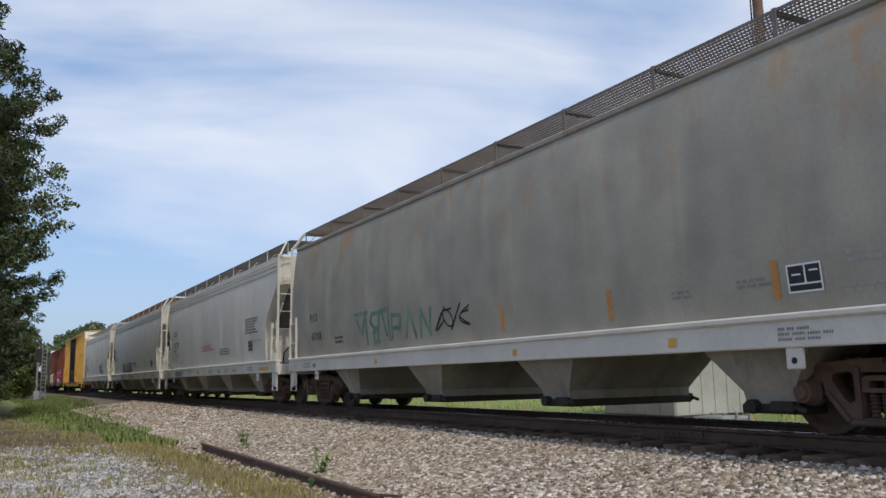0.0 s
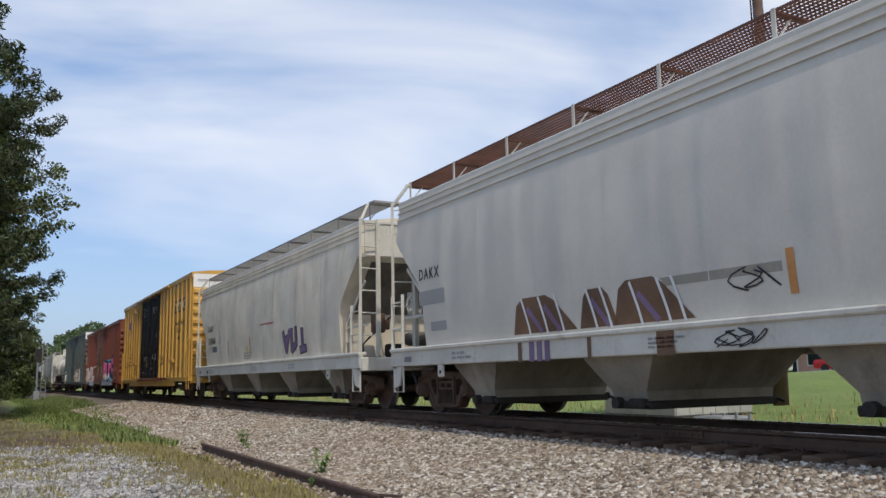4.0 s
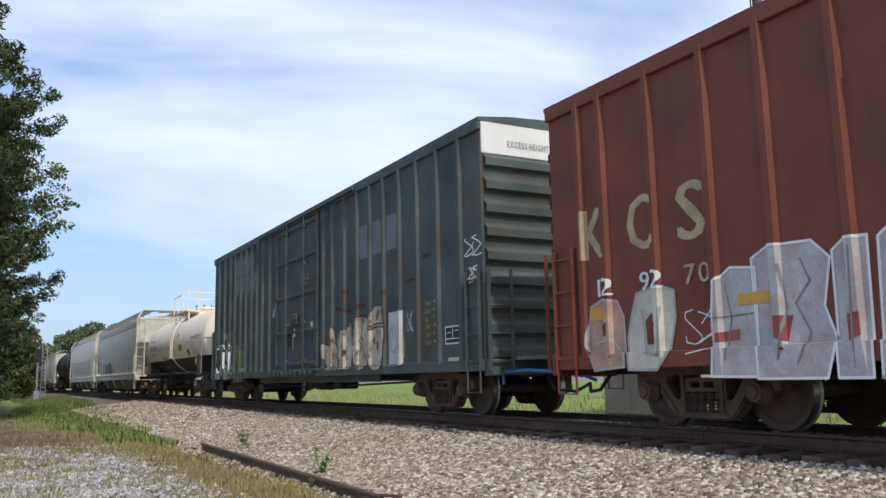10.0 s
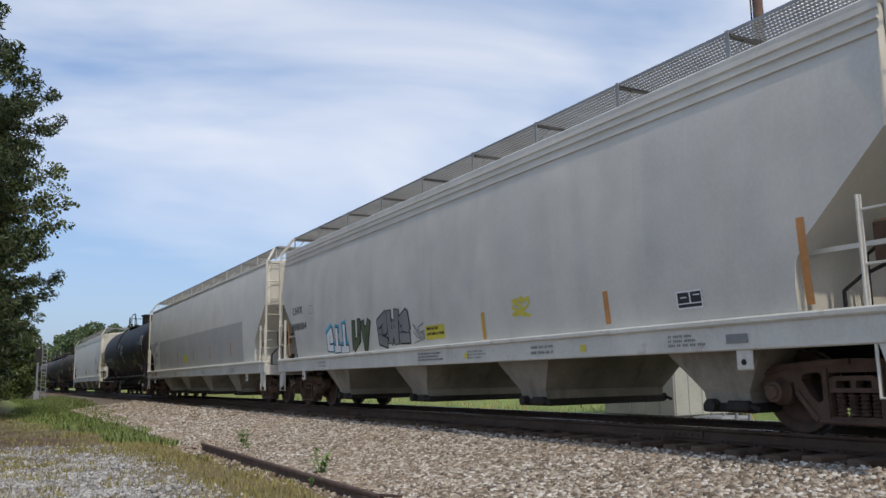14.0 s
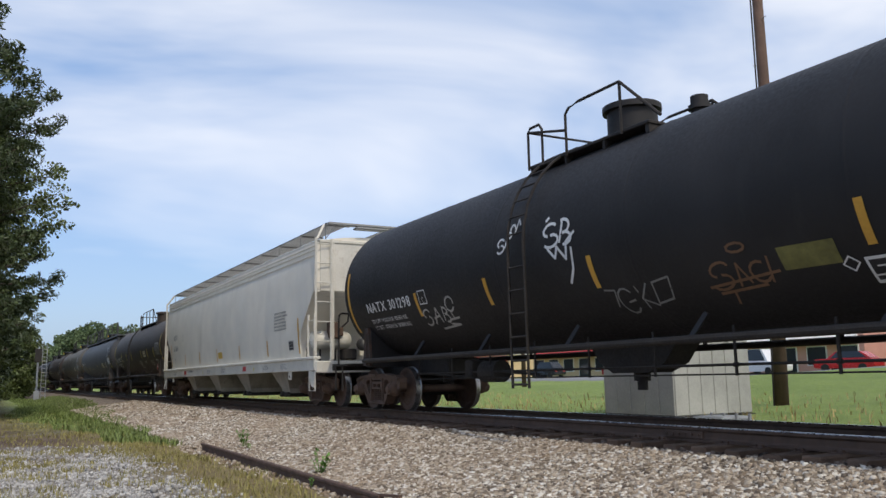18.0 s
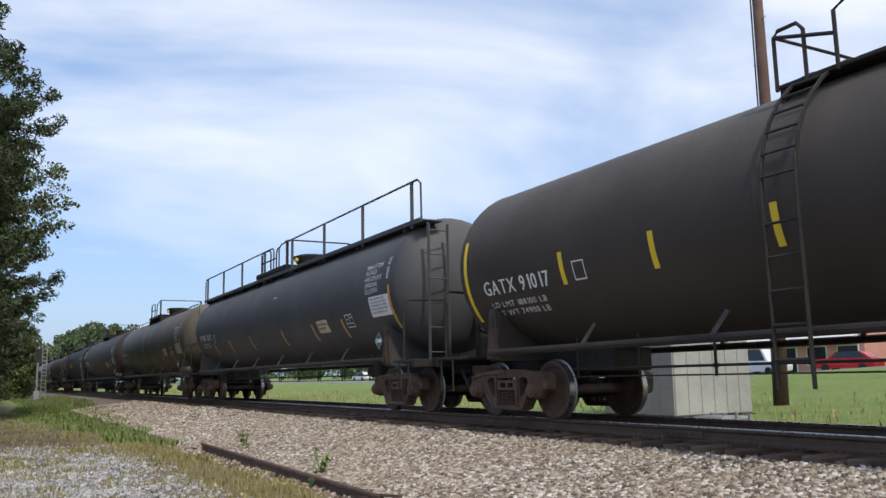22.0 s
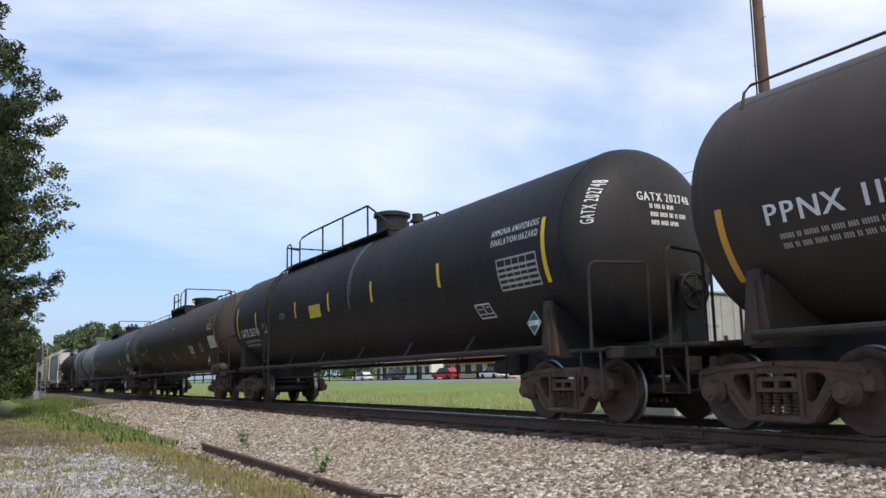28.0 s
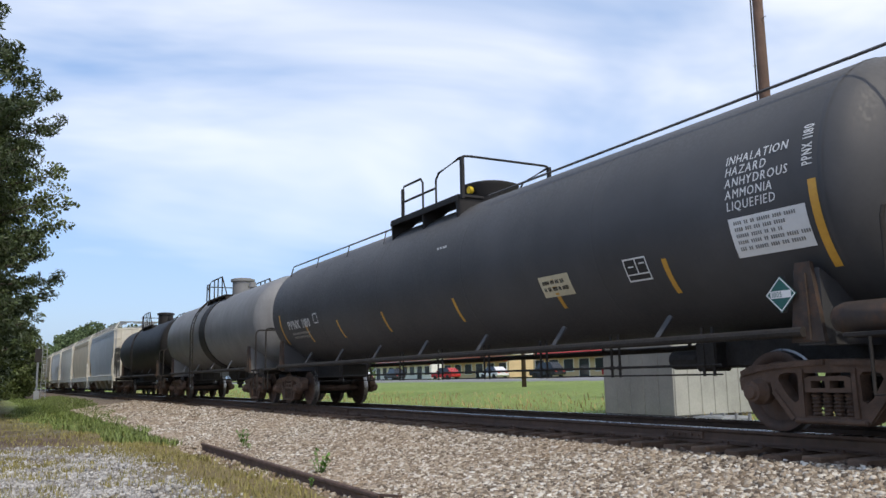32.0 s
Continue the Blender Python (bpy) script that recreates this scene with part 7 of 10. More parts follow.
            for pts in ([(dome - 1.95, y, zt), (dome - 1.95, y, zt + 0.62), (dome - 1.88, y, zt + 0.68), (dome - 1.10, y, zt + 0.68), (dome - 1.0, y, zt + 0.58), (dome - 1.0, y, zt)],
                        [(dome - 0.42, y, zt), (dome - 0.42, y, zt + 0.50), (dome - 0.30, y, zt + 0.62), (dome + 0.55, y, zt + 0.73), (dome + 0.65, y * 0.96, zt + 0.745), (dome + 0.68, y * 0.85, zt + 0.75), (dome + 0.68, 0, zt + 0.75)],
                        [(dome - 1.95, y, zt + 0.34), (dome - 0.42, y, zt + 0.34)]):
                b = Shape()
                b.tube(pts, 0.024, 6)
                part("platform_railing", b, MAT["tank_black"], car)
            b = Shape()
            b.box(dome + 0.60, dome + 0.69, y - 0.035, y + 0.035, zt - 0.1, zt + 0.74, 0.01)
            part("railing_post", b, MAT["tank_black"], car)
            b = Shape()
            b.box(dome - 1.99, dome - 1.92, y - 0.03, y + 0.03, zt - 0.1, zt + 0.64, 0.01)
            part("railing_post", b, MAT["tank_black"], car)
    else:
        pm = m if paint == "cream" else dark
        x0_, x1_ = plat
        lift = 0.07 if paint == "cream" else -0.18
        b = Shape()
        for s in (-1, 1):
            b.box(x0_, x1_, s * (0.35 if lift > 0 else 0.62), s * 0.95, zt + 0.02 + lift, zt + 0.07 + lift, 0.008)
            for k in range(4):
                x = x0_ + 0.05 + (x1_ - x0_ - 0.1) * k / 3
                if lift > 0:
                    b.box(x - 0.025, x + 0.025, s * 0.85, s * 0.90, zt - 0.3, zt + 0.03 + lift)
                    b.box(x - 0.025, x + 0.025, s * 0.35, s * 0.9, zt - 0.02 + lift, zt + 0.03 + lift)
                else:
                    b.box(x - 0.03, x + 0.03, s * 0.55, s * 0.93, zt - 0.42, zt + lift + 0.03)
        if lift > 0:
            b.box(x0_, x0_ + 0.5, -0.4, 0.4, zt + 0.02 + lift, zt + 0.065 + lift)
        if lift > 0:
            b.box(x0_ - 0.3, x1_ + 0.5, -0.55, 0.55, zt - 0.12, zt + 0.02, 0.02)
        part("top_platform", b, pm, car)
        b = Shape()
        low = 0.30 if paint == "cream" else 0.0
        b.loft([[(dome + r * math.cos(a), r * math.sin(a), z) for a in [2 * math.pi * k / 24 for k in range(24)]] for z, r in ((zt - 0.15, 0.40), (zt + 0.50 - low, 0.40), (zt + 0.51 - low, 0.47), (zt + 0.60 - low, 0.47), (zt + 0.64 - low, 0.34))])
        manway = part("manway", b, m, car, smooth="sharp")
        for k in range(8 if paint == "cream" else 0):
            b = Shape()
            a = 2 * math.pi * (k + 0.5) / 8
            b.cyl((dome + 0.44 * math.cos(a), 0.44 * math.sin(a), zt + 0.48 - low), (dome + 0.44 * math.cos(a), 0.44 * math.sin(a), zt + 0.70 - low), 0.025, 6)
            part("lid_bolt", b, dark, manway)
        b = Shape()
        b.cyl((dome + 1.42, 0.0, zt - 0.1), (dome + 1.42, 0.0, zt + 0.16), 0.11, 12)
        b.cyl((dome + 1.42, 0.0, zt + 0.14), (dome + 1.42, 0.0, zt + 0.20), 0.17, 12)
        b.cyl((dome + 1.42, 0.0, zt + 0.20), (dome + 1.42, 0.0, zt + 0.34), 0.13, 12)
        if paint != "cream":
            part("safety_valve", b, m, car, smooth="sharp")
        w_ = x1_ - x0_
        for s in (-1, 1):
            y = s * 0.95
            z_ = zt + lift
            hoops = ([(x0_, y, z_), (x0_, y, z_ + 0.78), (x0_ + 0.06, y, z_ + 0.84), (0.32, y, z_ + 0.86), (0.42, y, z_ + 0.78), (0.46, y, z_)],
                     [(x0_ + 0.95, y, z_), (x0_ + 0.95, y, z_ + 0.85)])
            black = ([(x0_ + 0.4, y, z_), (x0_ + 0.4, y, z_ + 0.62), (x0_ + 0.32, y, z_ + 0.72), (x0_ + 0.06, y, z_ + 0.72), (x0_, y, z_ + 0.66), (x0_, y, z_)],
                     [(x0_ + posts[0] * w_, y, z_), (x0_ + posts[0] * w_, y, z_ + 0.68), (x0_ + (posts[0] + 0.03) * w_, y, z_ + 0.76), (x0_ + (posts[0] + 0.12) * w_, y, z_ + 0.80), (x0_ + posts[-1] * w_, y, z_ + 0.80), (x1_ + 0.25, y, z_ + 0.06)],
                     [(x0_, y, z_ + 0.66), (x0_ + posts[0] * w_, y, z_ + 0.42)]) + tuple([(x0_ + q * w_, y, z_), (x0_ + q * w_, y, z_ + 0.80)] for q in posts[1:])
            for pts in hoops if paint == "cream" else black:
                b = Shape()
                b.tube(pts, 0.024, 6)
                part("platform_railing", b, pm, car)
        b = Shape()
        zl = zt + lift
        b.tube([(x0_, -0.95, zl + (0.84 if paint == "cream" else 0.66)), (x0_, 0.95, zl + (0.84 if paint == "cream" else 0.66))], 0.022, 5)
        part("platform_railing", b, pm, car)
        if paint == "cream":
            # the hoop across the platform's far end, with its middle post
            b = Shape()
            b.tube([(1.32, -0.95, zl), (1.32, -0.95, zl + 0.76), (1.34, -0.90, zl + 0.84), (1.38, -0.80, zl + 0.87), (1.38, 0.85, zl + 0.87), (1.38, 0.95, zl + 0.80), (1.38, 0.95, zl)], 0.026, 6)
            part("platform_railing", b, pm, car)
            b = Shape()
            b.tube([(1.36, -0.45, zl), (1.38, -0.45, zl + 0.87)], 0.026, 6)
            part("railing_post", b, pm, car)
        elif x1_ - x0_ < 6:
            # sump skid and outlet valve under the belly
            b = Shape()
            b.prism([(dome - 1.1, zc - R + 0.10), (dome - 0.8, 0.86), (dome - 0.5, 0.70), (dome + 0.30, 0.70), (dome + 0.65, 0.84), (dome + 1.0, zc - R + 0.10)], "y", -0.24, 0.24)
            sump = part("sump_skid", b, MAT["under"], car, "black belly skid round the outlet")
            b = Shape()
            b.cyl((dome - 0.1, 0, 0.72), (dome - 0.1, 0, 0.58), 0.13, 12)
            b.cyl((dome - 0.1, 0, 0.58), (dome - 0.1, 0, 0.44), 0.08, 10)
            part("outlet_valve", b, MAT["under"], sump)
        split = 1.78
        for dx in (-0.22, 0.22):
            up_ = [(ladder + dx, -(R + 0.14) * math.cos(a), zc + (R + 0.14) * math.sin(a)) for a in [radians(70 - 10 * q) for q in range(8)]]
            if paint == "cream":
                up_ = [(ladder + dx, -0.98, zt + 0.28)] + up_
            lad = Shape()
            lad.tube(up_ + [(ladder + dx, -R - 0.13, split)], 0.024, 5)
            part("ladder_rail", lad, pm, car, "ladder rail")
            lad = Shape()
            lad.tube([(ladder + dx, -R - 0.13, split), (ladder + dx, -R - 0.12, 0.5)], 0.024, 5)
            part("ladder_rail", lad, dark, car, "ladder rail")
        for q in range(14):
            a = 72 - 9.5 * q
            y, z = (-(R + 0.14) * math.cos(radians(a)), zc + (R + 0.14) * math.sin(radians(a))) if a > 0 else (-R - 0.13, zc - 0.36 * (q - 7))
            if z < 0.5:
                continue
            lr = Shape()
            lr.tube([(ladder - 0.22, y, z), (ladder + 0.22, y, z)], 0.018, 5)
            part("rung", lr, dark if (paint != "cream" or z < 1.9) else m, car)
    if rails == "long":
        for s in (-1, 1):
            b = Shape()
            b.tube([(-half + 1.0, s * 1.05, zt - 0.46), (-half + 1.0, s * 0.98, zt - 0.2), (-half + 1.1, s * 0.98, zt - 0.14), (dome - 2.5, s * 0.98, zt - 0.14)], 0.02, 5)
            part("handrail", b, m, car)
            b = Shape()
            b.tube([(dome + 1.5, s * 0.98, zt - 0.21), (half + 0.02, s * 0.98, zt - 0.19), (half + 0.10, s * 0.97, zt - 0.24), (half + 0.12, s * 0.96, zt - 0.75)], 0.02, 5)
            part("handrail", b, m, car)
            for x in [-half + 1 + 2.2 * q for q in range(1, int((2 * half - 1) / 2.2))]:
                if x < dome - 2.5:
                    b = Shape()
                    b.tube([(x, s * 0.98, zt - 0.14), (x, s * 1.05, zt - 0.44)], 0.014, 4)
                    part("rail_stanchion", b, m, car)
        ladder_part(car, "end_ladder", ((half + 0.06, 0.55), (half + 0.06, 0.98)), (1.05, zt - 0.25), m)
    if rails == "walk":
        for s in (-1,):
            b = Shape()
            y, zd = s * 1.03, zt - 0.18
            b.box(-9.7, 9.85, s * 0.55, s * 1.06, zd - 0.035, zd + 0.005, 0.01)
            b.box(-9.7, 9.85, s * 1.04, s * 1.07, zd - 0.07, zd + 0.035, 0.008)
            for x in [-9.4 + 2.62 * q for q in range(8)]:
                b.box(x - 0.03, x + 0.03, s * 0.6, s * 1.02, zd - 0.14, zd - 0.03)
            part("walkway", b, m, car, "thin walkway along the tank top")
            b = Shape()
            b.tube([(-9.66, y, zd - 0.05), (-9.66, y, zt + 0.62), (-9.58, y, zt + 0.70), (-0.5, y, zt + 0.70), (-0.4, y, zt + 0.62), (-0.4, y, zd)], 0.024, 6)
            b.tube([(0.15, y, zd), (0.15, y, zt + 0.55), (0.35, y, zt + 0.70), (9.65, y, zt + 0.70), (9.8, y, zt + 0.60), (9.82, y, zd - 0.05)], 0.024, 6)
            part("walkway_railing", b, m, car)
            for x in (-9.3, -6.72, -4.1, -1.36, 1.42, 4.1, 6.72, 9.38):
                b = Shape()
                b.box(x - 0.035, x + 0.035, y - 0.03, y + 0.03, zd - 0.14, zt + 0.70, 0.008)
                part("railing_post", b, m, car)
        ladder_part(car, "end_ladder", ((half + 0.12, -1.0), (half + 0.12, -0.55)), (1.05, zt - 0.3), m)
    return car


def diamond(car, u, v, r, mat, text, light="chalk"):
    """A hazard placard on its corner, standing off the car on a holder."""
    surf = box_surf(1.38)
    mark(car, surf, "placard", mat, lambda f: f.polys.append([(u - r, v), (u, v - r), (u + r, v), (u, v + r)]), off=0.03)

    def draw(f):
        k, t = r * 0.9, r * 0.06
        for a, b in (((-k, 0), (0, -k)), ((0, -k), (k, 0)), ((k, 0), (0, k)), ((0, k), (-k, 0))):
            f.stroke([(u + a[0], v + a[1]), (u + b[0], v + b[1])], t)
        f.rect(u - r * 0.66, u + r * 0.66, v - r * 0.2, v + r * 0.2, 1)
    mark(car, surf, "placard_band", light, draw, off=0.034)
    mark(car, surf, "lettering", mat if mat != "sign_yellow" else "ink", lambda f: f.text(text, u - r * 0.60, v - r * 0.14, r * 0.3, 0.75, 0.04), off=0.038)
    mark(car, surf, "placard_holder", "under", lambda f: f.rect(u - 0.05, u + 0.05, v - r, v + r), off=0.006)


# ---- the train, front to rear ----
H = hop_surf
SILL = box_surf(1.625)


def sill_marks(car, seed, us, plates=()):
    """Small notices stencilled on a hopper's side sill, and coloured stickers."""
    for q, u0 in enumerate(us):
        small_print(car, SILL, u0, 0.97, 0.55, 0.16, 3 if q % 2 else 2, "faint", seed + q)
    for u0, w, mt in plates:
        mark(car, SILL, "sticker", mt, lambda o: o.rect(u0, u0 + w, 1.0, 1.10, 1))


a = hopper(128.34, 18.3, "grey_old", "weathered grey covered hopper with rust stains and sprayed letters", walkway="walk_brown", plain_top=True, edge="grey_rust", cut=1.25, trim="grey_mid", rail_posts=False, shift=0.45)
HA = lambda u, v, off: hop_surf(u + 0.46, v, off)
fit_words(a, HA, "PLCX", -8.0, -7.45, 2.16, 0.2, "ink")
fit_words(a, HA, "47708", -7.95, -7.2, 1.68, 0.2, "ink")
for c_ in ([(-5.04, 2.12), (-4.34, 2.13)], [(-4.45, 2.1), (-4.4, 1.44)], [(-4.97, 2.02), (-4.67, 1.66), (-4.5, 2.02)], [(-3.81, 2.08), (-4.09, 2.08), (-4.2, 1.91), (-4.01, 1.77), (-3.81, 1.76), (-4.06, 1.66), (-4.03, 1.46), (-3.77, 1.48)],
           [(-3.85, 1.46), (-3.71, 2.09), (-3.3, 2.11), (-3.24, 1.48)], [(-3.57, 2.04), (-3.38, 1.58)], [(-3.13, 1.5), (-3.12, 1.98), (-2.7, 1.95), (-2.75, 1.7), (-3.1, 1.72)], [(-2.5, 1.48), (-2.3, 2.02), (-2.05, 1.48)], [(-1.85, 1.46), (-1.8, 2.0), (-1.45, 1.5), (-1.4, 2.0)]):
    mark(a, HA, "sprayed_stroke", "sp_mint_line", lambda f: f.stroke(c_, 0.085), "faded green sprayed stroke", off=0.007)
small_print(a, HA, -6.3, 1.5, 0.5, 0.2, 2, "ink", 21)
tag(a, HA, -1.2, 0.0, 1.52, 2.0, 4, "ink", 0.04)
for u0, v0 in ((1.03, 1.40), (3.71, 1.40), (6.40, 1.43)):
    stripes(a, HA, [u0], v0, v0 + 0.42, "stripe_r")
data_panel(a, HA, 6.55, 1.48, 0.42, 0.30)
small_print(a, HA, 4.87, 1.54, 0.4, 0.12, 2, "faint", 1)
small_print(a, HA, 5.88, 1.57, 0.42, 0.12, 2, "faint", 2)
small_print(a, HA, 7.27, 1.69, 0.4, 0.16, 2, "faint_w", 3)
small_print(a, HA, 7.2, 1.42, 0.5, 0.1, 2, "faint_w", 5)

b = hopper(109.7, 17.0, "grey_light", "light grey covered hopper with dark roof walkway", walkway="walk_dark", cut=3.45)
fit_words(b, H, "DAKX", -6.6, -5.77, 2.66, 0.235)
fit_words(b, H, "252379", -6.55, -5.43, 2.18, 0.235)
mark(b, H, "paint_patch", "faint", lambda f: f.rect(-6.45, -6.10, 2.0, 2.08))
fit_words(b, H, "LD LMT 224200", -6.44, -5.75, 1.79, 0.075, bold=0)
fit_words(b, H, "LT WT 61800", -6.42, -5.9, 1.63, 0.075, bold=0)
small_print(b, H, -1.15, 1.80, 1.9, 0.26, 3, "red_ink", 3)
small_print(b, H, 1.56, 1.58, 1.4, 0.26, 3, "ink", 4)
small_print(b, H, 5.0, 2.14, 1.35, 0.52, 6, "ink", 5)
data_panel(b, H, 5.28, 1.62, 0.5, 0.34, light="faint_w")
small_print(b, H, 5.85, 1.86, 0.9, 0.1, 2, "faint", 6)

sill_marks(b, 70, (-7.6, -3.1, 0.2, 2.6, 5.4), ((-1.71, 0.45, "stripe"), (1.54, 0.4, "stripe"), (3.66, 0.45, "stripe"), (6.76, 0.9, "stripe"), (-7.75, 0.9, "stripe"), (-5.2, 0.3, "faint")))
tag(b, SILL, -5.86, -4.3, 0.97, 1.15, 79, "blue_ink", 0.03)
tag(b, H, -5.3, -4.9, 1.45, 1.6, 78, "faint", 0.02)
sill_marks(a, 90, (-7.9, 6.9), ((-3.4, 0.12, "stripe"), (1.9, 0.12, "stripe"), (5.3, 0.14, "stripe"), (-7.2, 0.22, "faint")))

c = hopper(91.5, 17.2, "grey_light", "light grey covered hopper with rusty roof walkway and sprayed marks", walkway="rust_steel", cut=3.45)
fit_words(c, H, "DAKX", -7.3, -6.45, 2.54, 0.22)
mark(c, H, "paint_patch", "grey_panel", lambda f: f.rect(-7.3, -6.3, 2.05, 2.32))
mark(c, H, "paint_patch", "grey_panel", lambda f: f.rect(-6.9, -6.3, 1.55, 1.72))


def arches(f):
    """Three domed blots of paint, stepped to follow the bulging side."""
    for a, b, c, d, top in ((-4.15, -4.0, -3.0, -2.53, 1.88), (-2.47, -2.33, -1.8, -1.64, 1.86), (-1.73, -1.58, -0.75, -0.28, 1.90)):
        rows = [(a + (b - a) * k / 3, d + (c - d) * k / 3, 1.33 + (top - 0.1 - 1.33) * k / 3) for k in range(4)] + [(b + 0.18 * (c - b), c - 0.22 * (c - b), top)]
        for (l0, r0, z0), (l1, r1, z1) in zip(rows, rows[1:]):
            f.polys.append([(l0, z0), (r0, z0), (r1, z1), (l1, z1)])


def arch_lines(f):
    for u0 in (-3.85, -3.4, -3.0, -2.25, -1.95, -1.35, -0.85, -0.6):
        f.stroke([(u0, 1.86), (u0 + 0.06, 1.7), (u0 + 0.12, 1.5), (u0 + 0.16, 1.32)], 0.045)


mark(c, H, "sprayed_letters", "sp_rust", arches, "unreadable rust-brown sprayed letters", off=0.006)
mark(c, H, "sprayed_highlight", "chalk", arch_lines, off=0.010)
mark(c, H, "sprayed_patch", "sp_purple", lambda f: [f.stroke([(u0, 1.7), (u0 + 0.3, 1.36)], 0.09) for u0 in (-3.7, -3.25, -2.15, -1.2)], off=0.008)
mark(c, H, "paint_patch", "grey_old", lambda f: f.polys.append([(-0.7, 1.75), (1.02, 1.73), (1.02, 1.84), (-0.8, 1.86)]), off=0.004)
mark(c, SILL, "sprayed_drip", "sp_purple", lambda f: [f.rect(u0, u0 + 0.13, 0.90, 1.20) for u0 in (-3.6, -3.2, -3.4)])
mark(c, SILL, "sprayed_drip", "sp_rust", lambda f: [f.rect(u0, u0 + w_, 0.90, 1.20) for u0, w_ in ((-3.9, 0.1), (-0.85, 0.3), (-2.2, 0.08))])
tag(c, SILL, 0.1, 0.8, 0.95, 1.17, 14, "ink", 0.02)
tag(c, H, 0.3, 0.95, 1.55, 1.85, 13, "ink")
stripes(c, H, [1.13], 1.48, 1.96, "stripe_r")
stripes(c, H, [3.86], 1.49, 1.98, "stripe_r")
stripes(c, H, [6.97], 1.56, 2.49, "stripe_r")
data_panel(c, H, 5.57, 1.51, 0.48, 0.32, light="faint_w")
small_print(c, H, 6.12, 1.65, 0.55, 0.09, 1, "ink", 7)
small_print(c, H, 4.9, 2.05, 0.7, 0.3, 2, "faint", 8)

d = hopper(73.2, 16.4, "grey_warm", "dusty off-white covered hopper with streaked sides", walkway="steel", rail_posts=False, cut=3.45, shift=0.7)
fit_words(d, H, "DAKX", -6.45, -5.6, 2.51, 0.235)
fit_words(d, H, "276608", -6.33, -5.22, 2.05, 0.235)
mark(d, H, "paint_patch", "patch_grey", lambda f: f.rect(-5.75, -5.08, 1.75, 1.95))
fit_words(d, H, "LD LMT", -6.25, -5.8, 1.87, 0.08, "faint", 0)
fit_words(d, H, "LT WT", -6.22, -5.8, 1.74, 0.08, "faint", 0)
stripes(d, H, [-6.85], 1.71, 2.5, "stripe_r")
stripes(d, H, [-3.5, -0.8], 1.60, 2.07, "stripe_r")
mark(d, H, "stencil_box", "faint", lambda f: f.border(-4.75, -4.5, 2.05, 2.3, 0.015))
scrawl(d, H, 2.5, 4.5, 1.42, 2.1, 21, "sp_purple", "ink", 3)
small_print(d, H, 0.4, 2.3, 1.6, 0.1, 1, "red_ink", 9)
small_print(d, H, -1.6, 1.35, 0.9, 0.25, 3, "faint", 10)
mark(d, H, "yellow_dot", "sign_yellow", lambda f: f.polys.append([(-1.2 + 0.09 * math.cos(q * 0.524), 1.72 + 0.09 * math.sin(q * 0.524)) for q in range(12)]))

sill_marks(c, 100, (-6.0, -1.0, 4.2), ((-7.9, 0.3, "faint"), (2.2, 0.25, "faint"), (6.9, 0.2, "ink")))
sill_marks(d, 110, (-5.9, -0.4, 3.2), ((-6.3, 0.22, "ink"), (-7.5, 0.3, "faint")))
for u0, z0, z1 in ((-6.35, 1.4, 3.5), (-4.65, 1.7, 3.75), (-2.55, 1.4, 3.9), (-0.5, 1.9, 3.7), (1.6, 1.4, 3.8), (3.7, 1.6, 3.75), (5.6, 1.5, 3.6)):
    mark(d, H, "drip_stain", "drip", lambda f: f.stroke([(u0 + 0.03 * math.sin(5 * q + u0), z1 + (z0 - z1) * q / 14) for q in range(15)], 0.014), "dark stain running down a seam", off=0.007)

BX = box_surf(1.5)
y = boxcar(54.1, 19.3, "yellow", "yellow high-cube boxcar with black plug doors", 5.32, [-9.08, -8.16, -7.29, -6.45, -5.59, -4.73, -3.87, -3.05, 2.5, 3.25, 4.05, 4.85, 5.6, 6.5, 7.4, 8.3, 9.1], [(-2.85, -0.4), (-0.4, 2.15)], "black_paint", white_top=True, sill=0.74, ends=(-9.83, 9.36), trucks=(-7.42, 7.02))
RY = ribbed_surf(1.5, [-9.08, -8.16, -7.29, -6.45, -5.59, -4.73, -3.87, -3.05, 2.5, 3.25, 4.05, 4.85, 5.6, 6.5, 7.4, 8.3, 9.1])
mark(y, BX, "logo_panel", "ink", lambda f: f.rect(5.72, 7.95, 3.75, 4.32))


def stripes_logo(f):
    for k in range(3):
        q = 5.85 + 0.72 * k
        if k < 2:
            f.rect(q, q + 0.58, 4.08, 4.22, 1)
            f.polys.append([(q + 0.18, 3.84), (q + 0.36, 3.84), (q + 0.42, 4.08), (q + 0.24, 4.08)])
        else:
            f.stroke([(q, 3.88), (q + 0.5, 4.2)], 0.13)
            f.stroke([(q + 0.05, 4.2), (q + 0.5, 3.88)], 0.13)


mark(y, BX, "logo_emblem", "chalk", stripes_logo, off=0.009)
fit_words(y, RY, "Railcar Pooling", 6.05, 8.0, 3.19, 0.21, bold=0.02)
fit_words(y, RY, "Experts", 6.5, 7.5, 2.88, 0.20, bold=0.02)
mark(y, BX, "lettering", "ink", lambda f: f.rect(6.53, 7.4, 2.58, 2.68, 1))
DR = box_surf(1.54)
for k_, s_ in enumerate(("CLOSE AND LOCK", "BOTH DOORS BEFORE", "MOVING CAR")):
    fit_words(y, DR, s_, 0.25 + 0.08 * k_, 1.45 - 0.12 * k_, 4.41 - 0.12 * k_, 0.085, "chalk", 0.02)
for k_, s_ in enumerate(("IMPORTANT", "CLOSE THIS DOOR", "BEFORE CLOSING", "MAIN DOOR")):
    fit_words(y, DR, s_, -2.2, -1.3, 4.52 - 0.12 * k_, 0.085, "chalk", 0.02)
small_print(y, DR, 1.0, 2.9, 0.75, 0.2, 2, "faint_w", 3)
